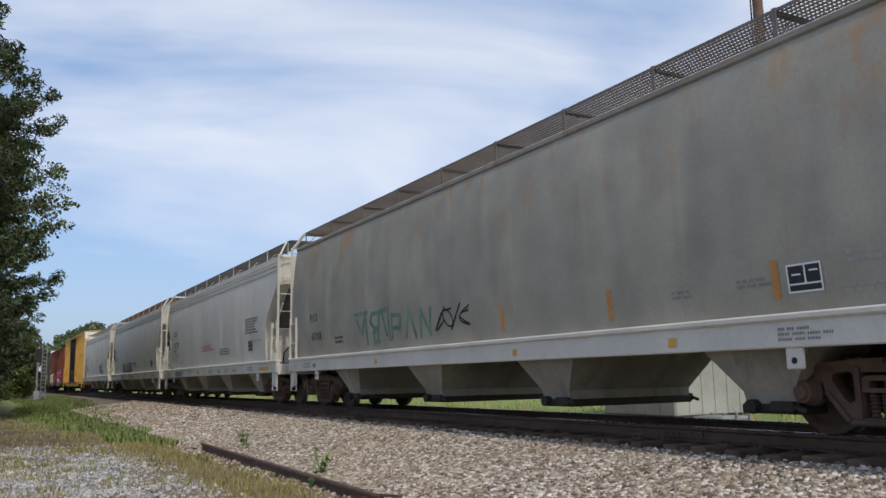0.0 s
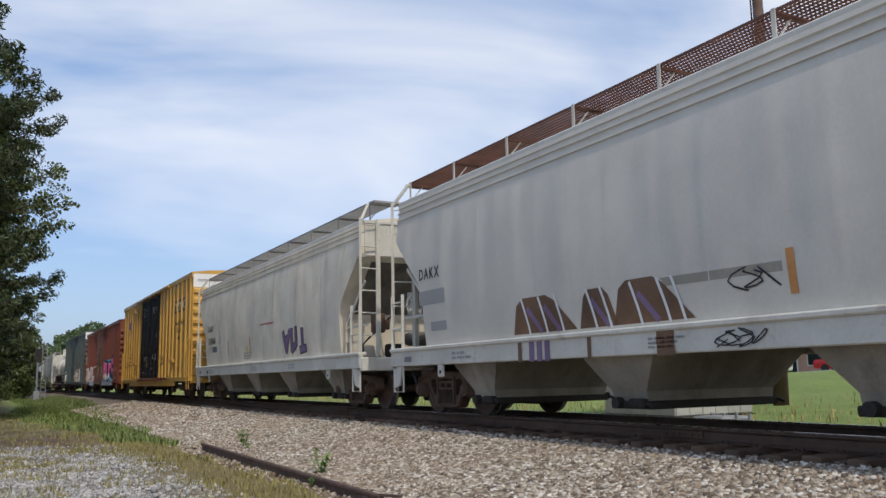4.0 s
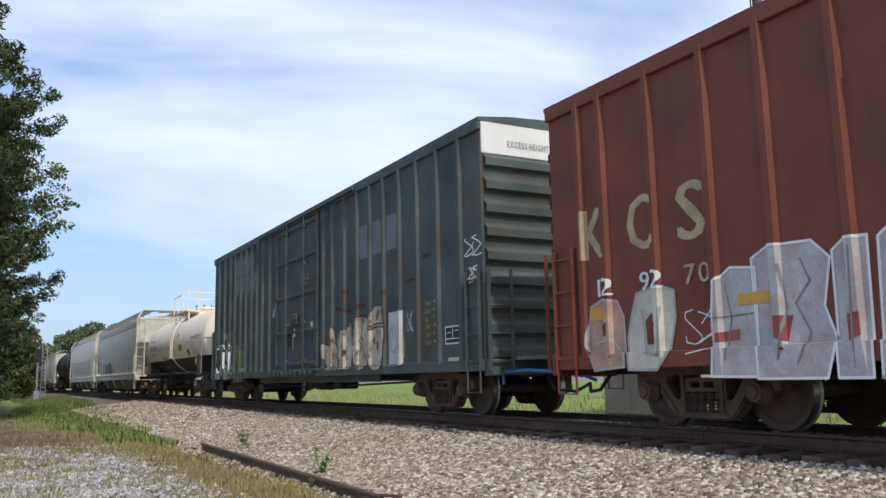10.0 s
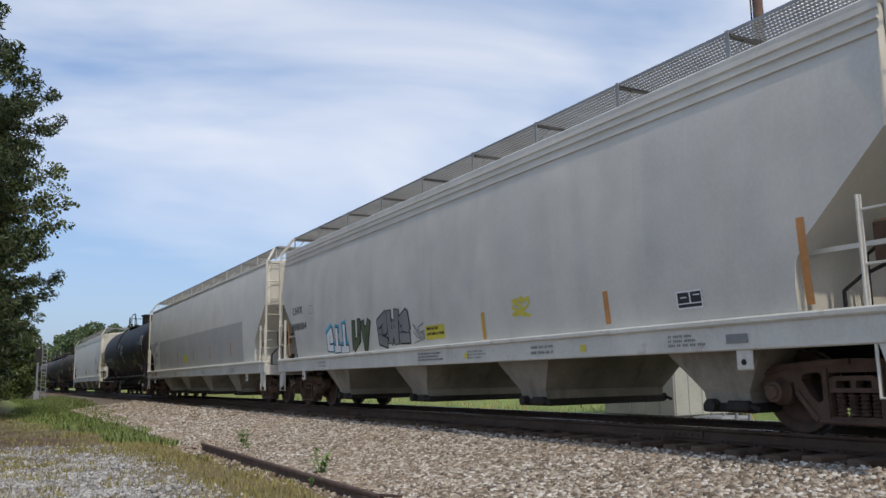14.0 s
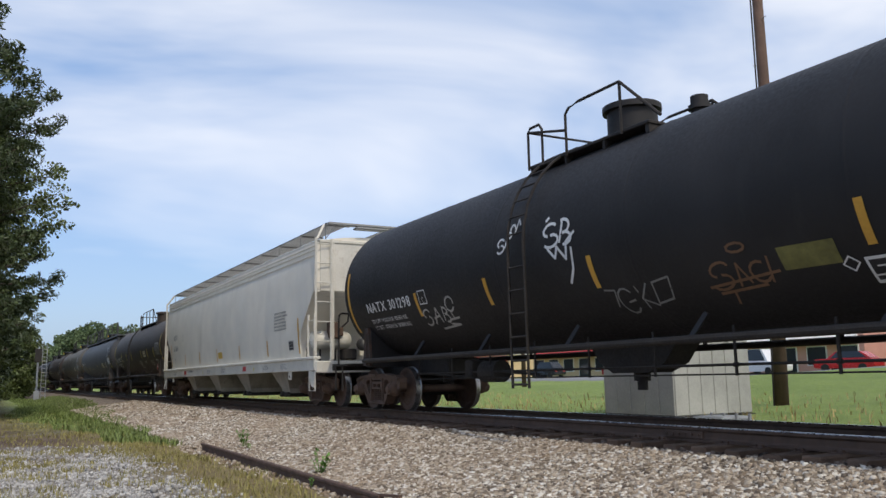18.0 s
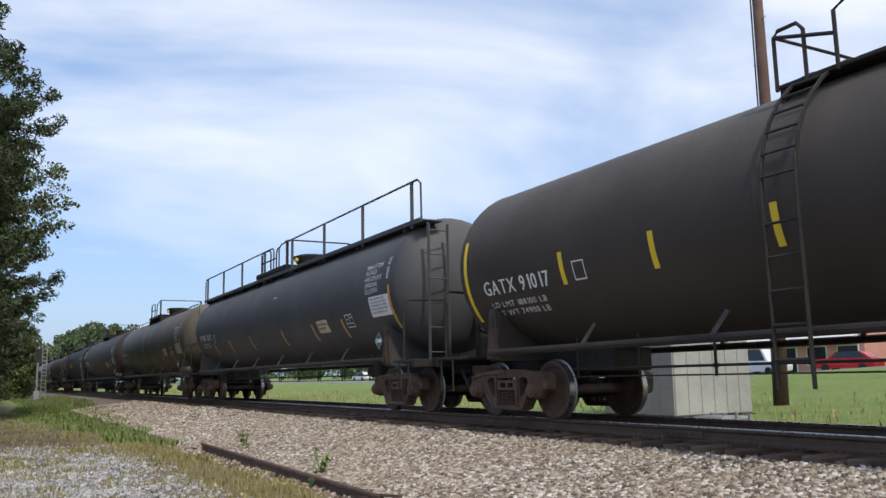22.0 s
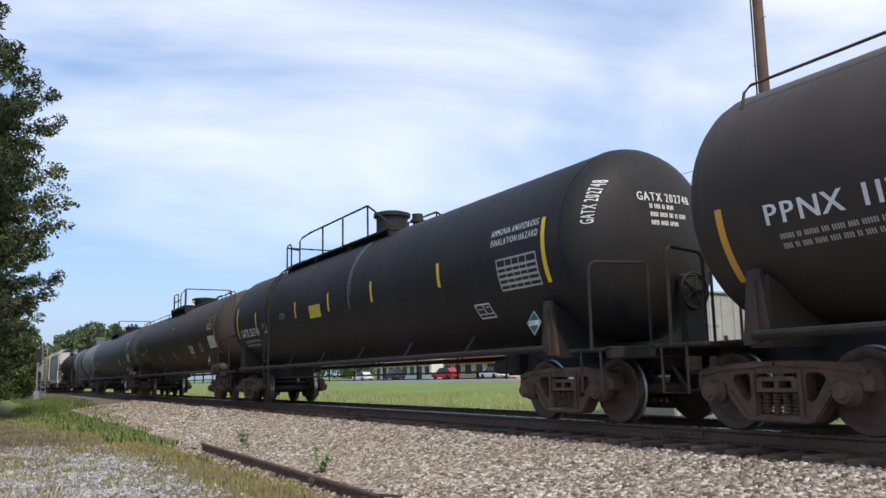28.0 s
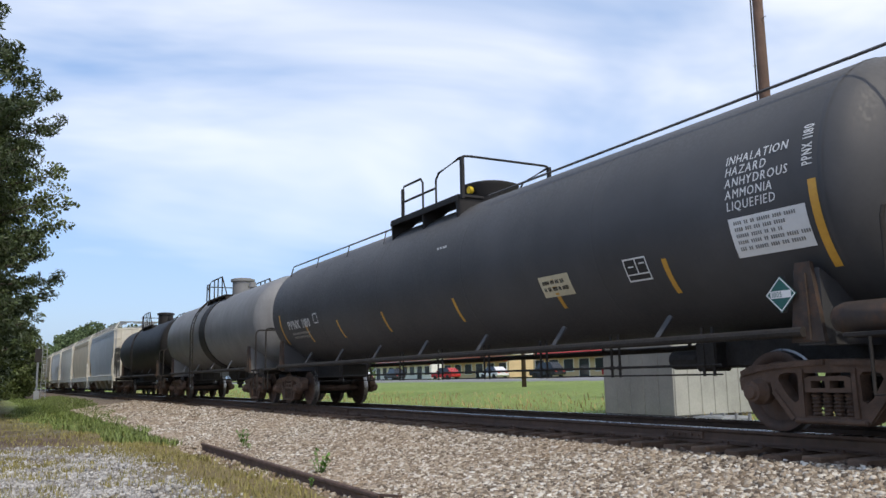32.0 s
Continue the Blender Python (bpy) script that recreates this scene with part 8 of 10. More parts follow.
small_print(y, DR, 1.2, 1.75, 0.6, 0.2, 2, "faint_w", 4)
small_print(y, DR, 0.15, 1.3, 0.6, 0.16, 2, "faint_w", 5)
small_print(y, DR, -2.4, 1.15, 0.5, 0.12, 2, "faint_w", 6)
for u0, v0 in ((-1.87, 1.82), (0.62, 1.86)):
    mark(y, DR, "instruction_plate", "chalk", lambda f: f.rect(u0, u0 + 0.19, v0, v0 + 0.24))
    mark(y, DR, "dial", "chalk", lambda f: (f.stroke([(u0 + 0.1 + 0.075 * math.cos(a_ * 0.524), v0 + 0.36 + 0.075 * math.sin(a_ * 0.524)) for a_ in range(13)], 0.03), f.rect(u0 + 0.085, u0 + 0.115, v0 + 0.30, v0 + 0.42)), "white dial mark by the lock")
    fit_words(y, DR, "OPEN", u0 + 0.02, u0 + 0.19, v0 + 0.50, 0.075, "chalk", 0.03, 0.2)
    fit_words(y, DR, "CLOSE", u0 + 0.23, u0 + 0.44, v0 + 0.50, 0.075, "chalk", 0.03)
    mark(y, DR, "stencil_frame", "chalk", lambda f: f.border(u0 + 0.53, u0 + 0.97, v0 + 0.02, v0 + 0.24, 0.016))
    fit_words(y, DR, "STANDARD CAR", u0 + 0.56, u0 + 0.94, v0 + 0.14, 0.065, "chalk", 0.02)
    fit_words(y, DR, "SEAL ONLY", u0 + 0.62, u0 + 0.88, v0 + 0.05, 0.065, "chalk", 0.02)
    small_print(y, DR, u0 - 0.72, v0 + 0.22, 0.22, 0.34, 4, "faint_w", 15)
    mark(y, DR, "scuff", "faint_w", lambda f: (f.rect(u0 + 0.36, u0 + 0.42, v0 - 0.02, v0 + 0.10, 1), f.rect(u0 + 0.1, u0 + 0.16, v0 - 0.25, v0 - 0.17, 1)), off=0.009)
fit_words(y, DR, "CLOSE THIS", -2.0, -1.68, 1.17, 0.07, "chalk", 0.02)
fit_words(y, DR, "DOOR FIRST", -1.56, -1.22, 1.18, 0.07, "chalk", 0.02)
mark(y, DR, "notice_plate", "plywood", lambda f: f.rect(-1.28, -0.73, 1.50, 1.80), "bare plywood notice board")
stripes(y, DR, [0.1], 1.55, 2.0, "stripe", 0.12)
for dx, dz in ((-0.66, 0.62), (0.62, 0.54), (-0.54, -0.63), (0.64, -0.65)):
    mark(y, RY, "emblem_arm", "blue_ink", lambda f: f.stroke([(-7.32 + 0.08 * dx, 4.0 + 0.1 * dz), (-7.32 + dx, 4.0 + dz)], 0.15))
    mark(y, RY, "emblem_arm", "red_ink", lambda f: f.stroke([(-7.32 + 0.28 * dx, 4.0 + 0.05 * dz), (-7.32 + dx * 1.02, 4.0 + dz * 0.74)], 0.13), off=0.010)
fit_words(y, RY, "next", -8.95, -8.42, 4.0, 0.16, bold=0.05, slant=0.15)
fit_words(y, RY, "load", -8.93, -8.40, 3.75, 0.17, bold=0.05, slant=0.15)
fit_words(y, RY, "any", -6.25, -5.8, 4.0, 0.15, bold=0.05, slant=0.15)
fit_words(y, RY, "road", -6.3, -5.75, 3.75, 0.16, bold=0.05, slant=0.15)
fit_words(y, RY, "TB OX", -7.92, -6.45, 2.64, 0.28, bold=0.05, slant=0.15)
fit_words(y, RY, "6 65 32 3", -8.4, -6.0, 2.09, 0.27, bold=0.05, slant=0.15)
fit_words(y, RY, "LD LMT 207700", -7.8, -6.5, 1.36, 0.08, bold=0.0)
fit_words(y, RY, "LT WT 78900", -7.8, -6.6, 1.22, 0.08, bold=0.0)
mark(y, RY, "stencil_box", "ink", lambda f: f.border(-5.12, -4.88, 2.48, 2.74, 0.02))
fit_words(y, RY, "F", -5.05, -4.93, 2.54, 0.1, bold=0.0)
tag(y, RY, -8.78, -6.3, 1.62, 1.95, 31, "ink", 0.017)
tag(y, RY, -5.45, -4.2, 1.15, 1.55, 32, "ink", 0.018)
tag(y, RY, -4.6, -4.05, 1.65, 2.1, 34, "ink", 0.018)
tag(y, RY, -4.35, -3.95, 1.35, 1.6, 35, "ink", 0.016)
tag(y, RY, 2.6, 4.0, 1.5, 2.0, 33, "ink", 0.02)
mark(y, BX, "notice_plate", "stripe", lambda f: f.rect(-8.55, -8.1, 0.99, 1.17))
data_panel(y, BX, 8.0, 1.3, 0.42, 0.3)
for u0, z0, w0 in ((5.45, 1.56, 0.5), (-5.6, 4.55, 0.5), (-5.0, 1.65, 0.55)):
    hb = Shape()
    hb.box(u0, u0 + w0, -1.60, -1.49, z0, z0 + 0.16, 0.02)
    hx = part("lever_box", hb, MAT["yellow"], y, "yellow lever box between the ribs")
    hb = Shape()
    hb.box(u0 + 0.02, u0 + 0.14, -1.64, -1.60, z0 + 0.02, z0 + 0.14, 0.02)
    part("latch", hb, MAT["rust_steel"], hx)
ex = Flat()
ex.text("EXCESS HEIGHT CAR", -1.30, 4.84, 0.12, 0.62, 0.03)
part("lettering", ex.build(lambda u, v, o: (9.36 + 0.026 + o, u, v), 0.004), MAT["ink"], y)

k = boxcar(33.0, 19.6, "brown_red", "oxide red boxcar covered in sprayed letters", 4.82, [-9.1, -8.6, -7.65, -6.7, -5.85, -4.95, -4.05, -3.2, 2.6, 3.4, 4.2, 5.0, 5.8, 6.7, 7.6, 8.5, 9.1], [(-2.2, -0.25), (-0.25, 1.75)], "red_dark", sill=0.76, skirt=False, ends=(-9.82, 9.36), trucks=(-7.4, 7.05))
RK = ribbed_surf(1.5, [-9.1, -8.6, -7.65, -6.7, -5.85, -4.95, -4.05, -3.2, 2.6, 3.4, 4.2, 5.0, 5.8, 6.7, 7.6, 8.5, 9.1])
for s_, u0 in (("K", -9.15), ("C", -8.2), ("S", -7.3)):
    fit_words(k, RK, s_, u0, u0 + 0.62, 2.28, 0.74, "gold_worn", 0.07)
for s_, u0, mt in (("12", -8.9, "chalk"), ("92", -7.98, "chalk"), ("70", -7.2, "gold_worn")):
    fit_words(k, RK, s_, u0, u0 + 0.5, 1.74, 0.25, mt, 0.05, off=0.016)
fit_words(k, DR, "CLOSE AND LOCK", -1.25, -0.55, 3.27, 0.07, "chalk", 0.02)
fit_words(k, DR, "DOORS BEFORE", -1.22, -0.6, 3.16, 0.07, "chalk", 0.02)
fit_words(k, DR, "MOVING CAR", -1.2, -0.65, 3.05, 0.07, "chalk", 0.02)
PIECE_BODY = [(1.57, 1.76), (1.67, 2.11), (2.33, 2.17), (2.67, 2.28), (3.1, 2.18), (3.19, 2.03), (3.41, 2.2), (3.86, 2.3), (4.22, 2.17), (4.37, 2.05), (4.71, 2.11), (5.11, 2.16), (5.47, 2.24), (5.95, 2.15), (6.07, 1.95), (6.31, 1.69), (6.59, 1.39), (6.55, 1.0)]
PIECE_GAPS = [[(1.98, 1.70), (2.52, 1.58), (2.73, 0.86), (2.5, 0.84), (2.25, 1.32)], [(3.1, 2.12), (3.36, 2.18), (3.22, 1.64), (3.45, 0.91), (3.15, 0.82), (2.9, 1.29), (2.6, 1.6), (3.0, 1.70)],
              [(3.9, 1.52), (4.36, 0.87), (4.15, 0.82), (3.88, 1.21), (3.65, 0.88), (3.42, 0.88)], [(4.22, 2.13), (4.43, 2.03), (4.5, 1.75), (4.72, 1.78), (4.46, 1.22), (4.8, 0.88), (4.46, 0.8), (4.3, 1.22), (4.18, 1.6)],
              [(4.75, 0.82), (4.94, 1.24), (5.26, 0.8)], [(5.02, 1.46), (5.1, 1.58), (5.36, 1.84), (5.43, 1.48)], [(5.62, 1.84), (5.96, 1.69), (6.32, 1.13), (5.79, 0.74), (5.38, 1.14), (5.78, 1.14)]]


def fan(f, q, step=0.0):
    """An outline of any shape, cut into triangles."""
    for t in geometry.tessellate_polygon([[Vector((x, y, 0)) for x, y in q]]):
        f.lift[len(f.polys)] = step
        f.polys.append([q[i] for i in t])


def piece_top(f):
    fan(f, [(x, max(y, 1.38)) for x, y in PIECE_BODY if y > 1.3] + [(6.5, 1.38), (1.6, 1.38)])


def piece_low(f):
    """The silver lower half, ragged where the pink runs into it."""
    top = [(1.62 + 0.35 * i, 1.38 + (0.10 if i % 2 else -0.02)) for i in range(15)]
    fan(f, [(1.3, 0.60), (6.95, 0.60), (6.9, 0.95), (6.56, 1.05)] + top[::-1] + [(1.62, 0.96), (1.3, 0.92)])


def piece_line(f):
    f.stroke(PIECE_BODY, 0.15)
    f.stroke([(1.57, 1.80), (1.42, 1.3), (1.66, 0.85)], 0.10)


mark(k, RK, "sprayed_cloud", "sp_blue", lambda f: (fan(f, [(x, y + (0.17 if i % 3 else 0.07)) for i, (x, y) in enumerate(PIECE_BODY)] + [(1.45, 1.2)]), fan(f, [(6.9, 1.75), (7.22, 1.65), (7.27, 1.36), (7.61, 1.32), (7.53, 1.03), (7.28, 0.78), (6.87, 0.82)]),
                                                fan(f, [(1.28, 1.16), (1.42, 1.38), (1.8, 1.42), (1.8, 0.98), (1.35, 0.92)])), "sky blue sprayed cloud behind the letters", off=0.003)
mark(k, RK, "sprayed_letters", "sp_silver", piece_low, "silver lower half of the sprayed letters", off=0.006)
mark(k, RK, "sprayed_letters", "sp_pink", piece_top, "pink upper half of the sprayed letters", off=0.009)
mark(k, RK, "sprayed_drip", "sp_pink", lambda f: [f.polys.append([(u0, 1.36), (u0 + 0.09, 1.36), (u0 + 0.06, 1.36 - d0), (u0 + 0.03, 1.36 - d0)]) for u0, d0 in ((1.75, 0.12), (2.1, 0.2), (3.05, 0.15), (3.6, 0.22), (4.2, 0.14), (4.55, 0.18), (5.2, 0.2), (5.6, 0.12), (6.1, 0.1))], off=0.010)
mark(k, RK, "sprayed_outline", "sp_navy", piece_line, "dark outline of the sprayed letters", off=0.013)
for q_ in PIECE_GAPS:
    mark(k, RK, "sprayed_gap", "sp_navy", lambda f: fan(f, q_), off=0.012)
mark(k, RK, "sprayed_gap", "sp_blue", lambda f: (fan(f, [(3.88, 1.14), (4.03, 0.86), (3.68, 0.86)]), fan(f, [(6.05, 1.39), (6.18, 1.13), (5.8, 0.86), (5.61, 0.98), (5.91, 1.1)])), "blue wedge between the letters", off=0.016)
mark(k, RK, "sprayed_highlight", "chalk", lambda f: [f.stroke(c_, 0.025) for c_ in ([(1.7, 1.95), (1.75, 2.02), (2.3, 2.08), (2.66, 2.18)], [(3.42, 2.1), (3.85, 2.2), (4.15, 2.1)], [(4.75, 2.0), (5.1, 2.05), (5.47, 2.13), (5.9, 2.05)], [(2.46, 1.5), (2.6, 1.1)], [(5.98, 1.6), (6.3, 1.2)], [(3.5, 1.0), (3.88, 1.5)])], off=0.017)
mark(k, RK, "sprayed_spike", "sp_navy", lambda f: fan(f, [(6.57, 2.33), (6.81, 2.60), (6.94, 2.26), (6.95, 1.20), (6.79, 1.38), (6.52, 1.46), (6.76, 1.8)]), "navy spike of the sprayed letters", off=0.012)
mark(k, RK, "sprayed_spike", "sp_pink", lambda f: fan(f, [(6.68, 2.26), (6.79, 2.40), (6.86, 2.21), (6.87, 1.43), (6.68, 1.53), (6.82, 1.79)]), "pink spike of the sprayed letters", off=0.016)
mark(k, RK, "sprayed_arrow", "sp_navy", lambda f: fan(f, [(6.34, 0.80), (6.57, 1.13), (6.82, 1.34), (6.9, 1.12), (7.13, 1.06), (7.55, 1.35), (7.37, 0.94), (7.25, 0.70)]), off=0.013)
mark(k, RK, "sprayed_arrow", "sp_silver", lambda f: fan(f, [(6.64, 1.02), (7.08, 0.95), (7.38, 1.15), (7.2, 0.80), (6.5, 0.84)]), off=0.017)
SILVER = ([(-6.81, 0.64), (-6.69, 1.73), (-6.48, 1.86), (-6.13, 1.82), (-6.15, 0.63)],
          [(-6.15, 0.61), (-6.17, 1.92), (-5.94, 2.03), (-5.4, 2.01), (-5.2, 1.81), (-5.3, 1.33), (-5.18, 0.97), (-5.3, 0.61)],
          [(-5.18, 0.61), (-5.17, 1.87), (-5.03, 1.97), (-4.78, 1.97), (-4.81, 0.61)],
          [(-4.72, 0.61), (-4.67, 1.94), (-4.51, 2.05), (-4.19, 2.05), (-4.01, 1.92), (-4.07, 1.27), (-3.9, 1.34), (-3.69, 1.17), (-3.76, 0.85), (-3.52, 0.77), (-3.56, 0.6)])
for q_ in SILVER:
    mark(k, RK, "sprayed_letter", "sp_pale", lambda f: fan(f, q_), "pale silver and pinkish sprayed letter", off=0.007)
    mark(k, RK, "sprayed_outline", "chalk", lambda f: f.stroke(q_ + q_[:1], 0.03), off=0.013)
for q_ in ([(-6.57, 1.68), (-6.5, 1.29), (-6.6, 0.82)], [(-5.8, 1.81), (-5.75, 1.35), (-5.88, 0.81)], [(-5.55, 1.84), (-5.45, 1.6), (-5.64, 1.39), (-5.48, 1.07), (-5.64, 0.76)], [(-4.95, 1.88), (-5.0, 0.71)], [(-4.39, 1.91), (-4.47, 1.2), (-4.4, 0.7)], [(-4.21, 1.77), (-4.26, 1.19)], [(-3.99, 1.18), (-3.96, 0.78)], [(-6.74, 1.3), (-6.19, 1.32)]):
    mark(k, RK, "sprayed_outline", "faint", lambda f: f.stroke(q_, 0.022), off=0.012)
for q_ in ([(-5.07, 1.23), (-4.9, 1.24), (-4.9, 1.01), (-5.07, 0.97)], [(-3.94, 1.08), (-3.77, 1.11), (-3.75, 0.95), (-3.92, 0.92)], [(-3.66, 0.76), (-3.52, 0.75), (-3.53, 0.63), (-3.67, 0.63)], [(-5.9, 1.27), (-5.68, 1.26), (-5.77, 0.99), (-5.91, 1.04)], [(-6.71, 1.13), (-6.39, 1.16), (-6.4, 1.04), (-6.71, 1.02)]):
    mark(k, RK, "sprayed_patch", "sp_red", lambda f: fan(f, q_), "faded red patch inside the letters", off=0.011)
LOOP_A, LOOP_B = [(-9.06, 1.1), (-8.97, 1.61), (-8.72, 1.7), (-8.42, 1.65), (-8.3, 1.44), (-8.29, 0.78), (-8.89, 0.74)], [(-8.15, 1.43), (-8.04, 1.71), (-7.68, 1.79), (-7.37, 1.69), (-7.36, 1.37), (-7.48, 0.95), (-7.69, 0.73), (-8.21, 0.74), (-8.24, 1.14)]
mark(k, RK, "sprayed_letters", "sp_flesh", lambda f: fan(f, LOOP_A), "worn cream and pink rounded letter", off=0.007)
mark(k, RK, "sprayed_letters", "sp_cream", lambda f: fan(f, LOOP_B), "worn cream rounded letter", off=0.007)
mark(k, RK, "sprayed_outline", "faint_w", lambda f: [f.stroke(c_, 0.035) for c_ in (LOOP_A + LOOP_A[:1], LOOP_B + LOOP_B[:1], [(-8.95, 1.1), (-8.55, 1.15), (-8.4, 1.0)], [(-7.95, 1.5), (-7.9, 0.95), (-7.65, 0.9), (-7.6, 1.5)])], off=0.013)
for q_ in ([(-7.9, 1.35), (-7.78, 1.45), (-7.68, 1.3), (-7.75, 1.05), (-7.88, 1.05)], [(-8.75, 1.35), (-8.6, 1.38), (-8.6, 1.2), (-8.75, 1.2)]):
    mark(k, RK, "sprayed_patch", "brown_red", lambda f: fan(f, q_), off=0.011)
mark(k, RK, "sprayed_wall", "sp_wall", lambda f: (f.polys.append([(-2.9, 0.85), (-2.3, 0.85), (-2.3, 2.2), (-2.85, 1.85)]), f.rect(-2.9, 2.0, 0.72, 0.98, 1)), "flaking cream sprayed area", off=0.005)
mark(k, DR, "sprayed_wall", "sp_wall", lambda f: f.polys.extend([[(-2.15, 1.02), (-1.3, 1.02), (-1.3, 1.95), (-2.15, 2.2)], [(-1.3, 1.02), (-0.4, 1.02), (-0.4, 2.0), (-1.3, 1.9)], [(-0.1, 1.02), (0.8, 1.02), (0.8, 1.85), (-0.1, 2.0)], [(0.8, 1.02), (1.7, 1.02), (1.7, 2.05), (0.8, 1.9)]]), "flaking cream sprayed area", off=0.005)
mark(k, DR, "sprayed_outline", "faint_w", lambda f: f.stroke([(-2.8, 1.85), (-2.2, 2.25), (-1.3, 2.02), (-0.5, 2.1), (0.4, 2.0), (1.6, 2.15)], 0.03), off=0.012)
for k_ in range(8):
    rnd = random.Random(70 + k_)
    for a_ in (-2.1, -1.2, -0.15, 0.75):
        b_, c_ = a_ + rnd.uniform(0.0, 0.3), 1.08 + 0.115 * k_ + rnd.uniform(-0.02, 0.02)
        mark(k, DR, "rust_line", "rust_bare", lambda f: f.rect(b_, b_ + rnd.uniform(0.35, 0.85), c_, c_ + rnd.uniform(0.012, 0.04), 1), "bare rust along a board's edge", off=0.008)
tag(k, DR, -1.6, 1.5, 2.05, 2.3, 48, "faint_w", 0.014)
for w_, a_, b_, c_ in (("SFR", -3.68, -3.3, 2.08), ("DEATH", -3.72, -3.13, 1.91), ("9.5.C", -3.68, -3.3, 1.71)):
    fit_words(k, RK, w_, a_, b_, c_, 0.15, "chalk", 0.04, 0.1, off=0.008)
tag(k, RK, -7.2, -6.75, 0.95, 1.5, 50, "chalk", 0.02)
tag(k, RK, 8.93, 9.25, 1.15, 1.95, 51, "faint_w", 0.018)
for u0, v0, w0, h0, mt in ((-2.85, 2.86, 0.35, 0.16, "faint_w"), (-1.8, 2.89, 0.3, 0.2, "faint_w"), (-2.12, 2.96, 0.08, 0.32, "faint_w"), (-1.85, 2.45, 0.3, 0.12, "faint_w"), (-1.0, 1.48, 0.5, 0.16, "stripe"), (-0.95, 1.64, 0.3, 0.3, "sign_yellow"),
                           (-8.98, 1.42, 0.32, 0.18, "stripe"), (-6.38, 1.42, 0.44, 0.13, "stripe"), (-3.65, 1.31, 0.44, 0.12, "stripe"), (-2.85, 1.45, 0.32, 0.25, "sp_mint"), (8.01, 1.5, 0.46, 0.26, "stripe"), (8.3, 1.02, 0.3, 0.08, "faint_w"), (-0.28, 2.58, 0.2, 0.22, "faint_w")):
    mark(k, DR if abs(u0) < 2.2 else RK, "label_patch", mt, lambda f: f.rect(u0, u0 + w0, v0, v0 + h0), off=0.017)
small_print(k, BX, 7.95, 1.85, 0.5, 0.2, 2, "faint_w", 9)
small_print(k, BX, 7.2, 2.1, 0.6, 0.5, 4, "faint_w", 5)
data_panel(k, BX, 6.55, 1.55, 0.4, 0.35)

RIBS_G = [-8.85, -8.05, -7.28, -6.67, -5.94, -5.30, -4.65, -4.05, -3.46, -2.72, 1.81, 2.41, 3.20, 3.97, 4.70, 5.42, 6.2, 7.0, 7.85, 8.7]
g = boxcar(11.75, 19.1, "green", "dark green high-cube boxcar with rust and paint-out patches", 5.28, RIBS_G, [(-1.95, 1.5)], "green", white_top=True, sill=0.78, door_style="old", skirt=False, ends=(-9.62, 9.43), trucks=(-7.45, 7.2))
RG = ribbed_surf(1.5, RIBS_G)
for u0 in (4.09, 4.82, 5.54):
    mark(g, BX, "paint_out_patch", "patch_grey", lambda f: f.rect(u0, u0 + 0.53, 3.38, 4.13))
for k, rows_ in ((3, (3.54, 4.2)), (4, (3.55, 4.21)), (5, (3.53, 4.2)), (6, (3.54,))):
    for v0 in rows_:
        mark(g, BX, "paint_out_patch", "patch_grey", lambda f: f.rect(RIBS_G[k] + 0.10, RIBS_G[k + 1] - 0.09, v0, v0 + 0.58))


def balloon(cu, cv, ru, rv, lean=0.0, n=28):
    """A rounded letter body, fuller than an ellipse."""
    out = []
    for i in range(n):
        c, s_ = math.cos(2 * math.pi * i / n), math.sin(2 * math.pi * i / n)
        v_ = cv + rv * math.copysign(abs(s_) ** 0.75, s_)
        out.append((cu + ru * math.copysign(abs(c) ** 0.75, c) + lean * (v_ - cv), v_))
    return out


BALLOONS = [[(1.62, 1.62), (2.02, 0.92), (2.4, 0.88), (2.5, 1.05), (2.2, 1.5)], [(2.16, 0.9), (2.74, 0.9), (2.76, 1.35), (2.42, 2.04), (2.3, 1.6)],
            [(2.7, 1.62), (2.82, 0.92), (3.55, 0.9), (3.66, 1.3), (3.62, 1.85), (3.52, 2.02), (3.3, 1.82), (2.95, 1.86)],
            balloon(4.15, 1.48, 0.50, 0.60, 0.05), balloon(5.05, 1.56, 0.43, 0.70, 0.03)]


def balloon_fill(f):
    for i, q in enumerate(BALLOONS):
        f.lift[len(f.polys)] = 0.0004 * i
        f.polys.append(q)


def balloon_lines(f):
    for q in BALLOONS:
        f.stroke(q + q[:1], 0.018)
    for c in ([(4.64, 1.72), (4.85, 1.78), (5.2, 1.8), (5.47, 1.76)], [(4.64, 1.79), (4.85, 1.85), (5.2, 1.87), (5.47, 1.83)], [(4.05, 1.55), (4.22, 1.42), (4.1, 1.25)], [(5.0, 1.45), (5.12, 1.45), (5.06, 1.2)], [(2.95, 1.45), (3.2, 1.5), (3.3, 1.2)], [(3.05, 0.95), (3.15, 1.3)]):
        f.stroke(c, 0.028)


mark(g, RG, "sprayed_letters", "sp_worn", balloon_fill, "worn silver sprayed letters with rust bleed", off=0.008)
mark(g, RG, "sprayed_outline", "rust_bare", balloon_lines, off=0.013)
mark(g, RG, "label_patch", "stripe", lambda f: f.rect(4.6, 4.68, 1.1, 1.55), off=0.016)
mark(g, RG, "sprayed_patch", "sp_silver", lambda f: f.rect(5.62, 6.3, 0.95, 2.05, 1), "silver paint-over patch", off=0.006)
tag(g, RG, 5.7, 6.2, 1.2, 1.8, 52, "sp_purple", 0.02)
tag(g, RG, 6.5, 6.75, 1.6, 2.0, 58, "chalk", 0.016)
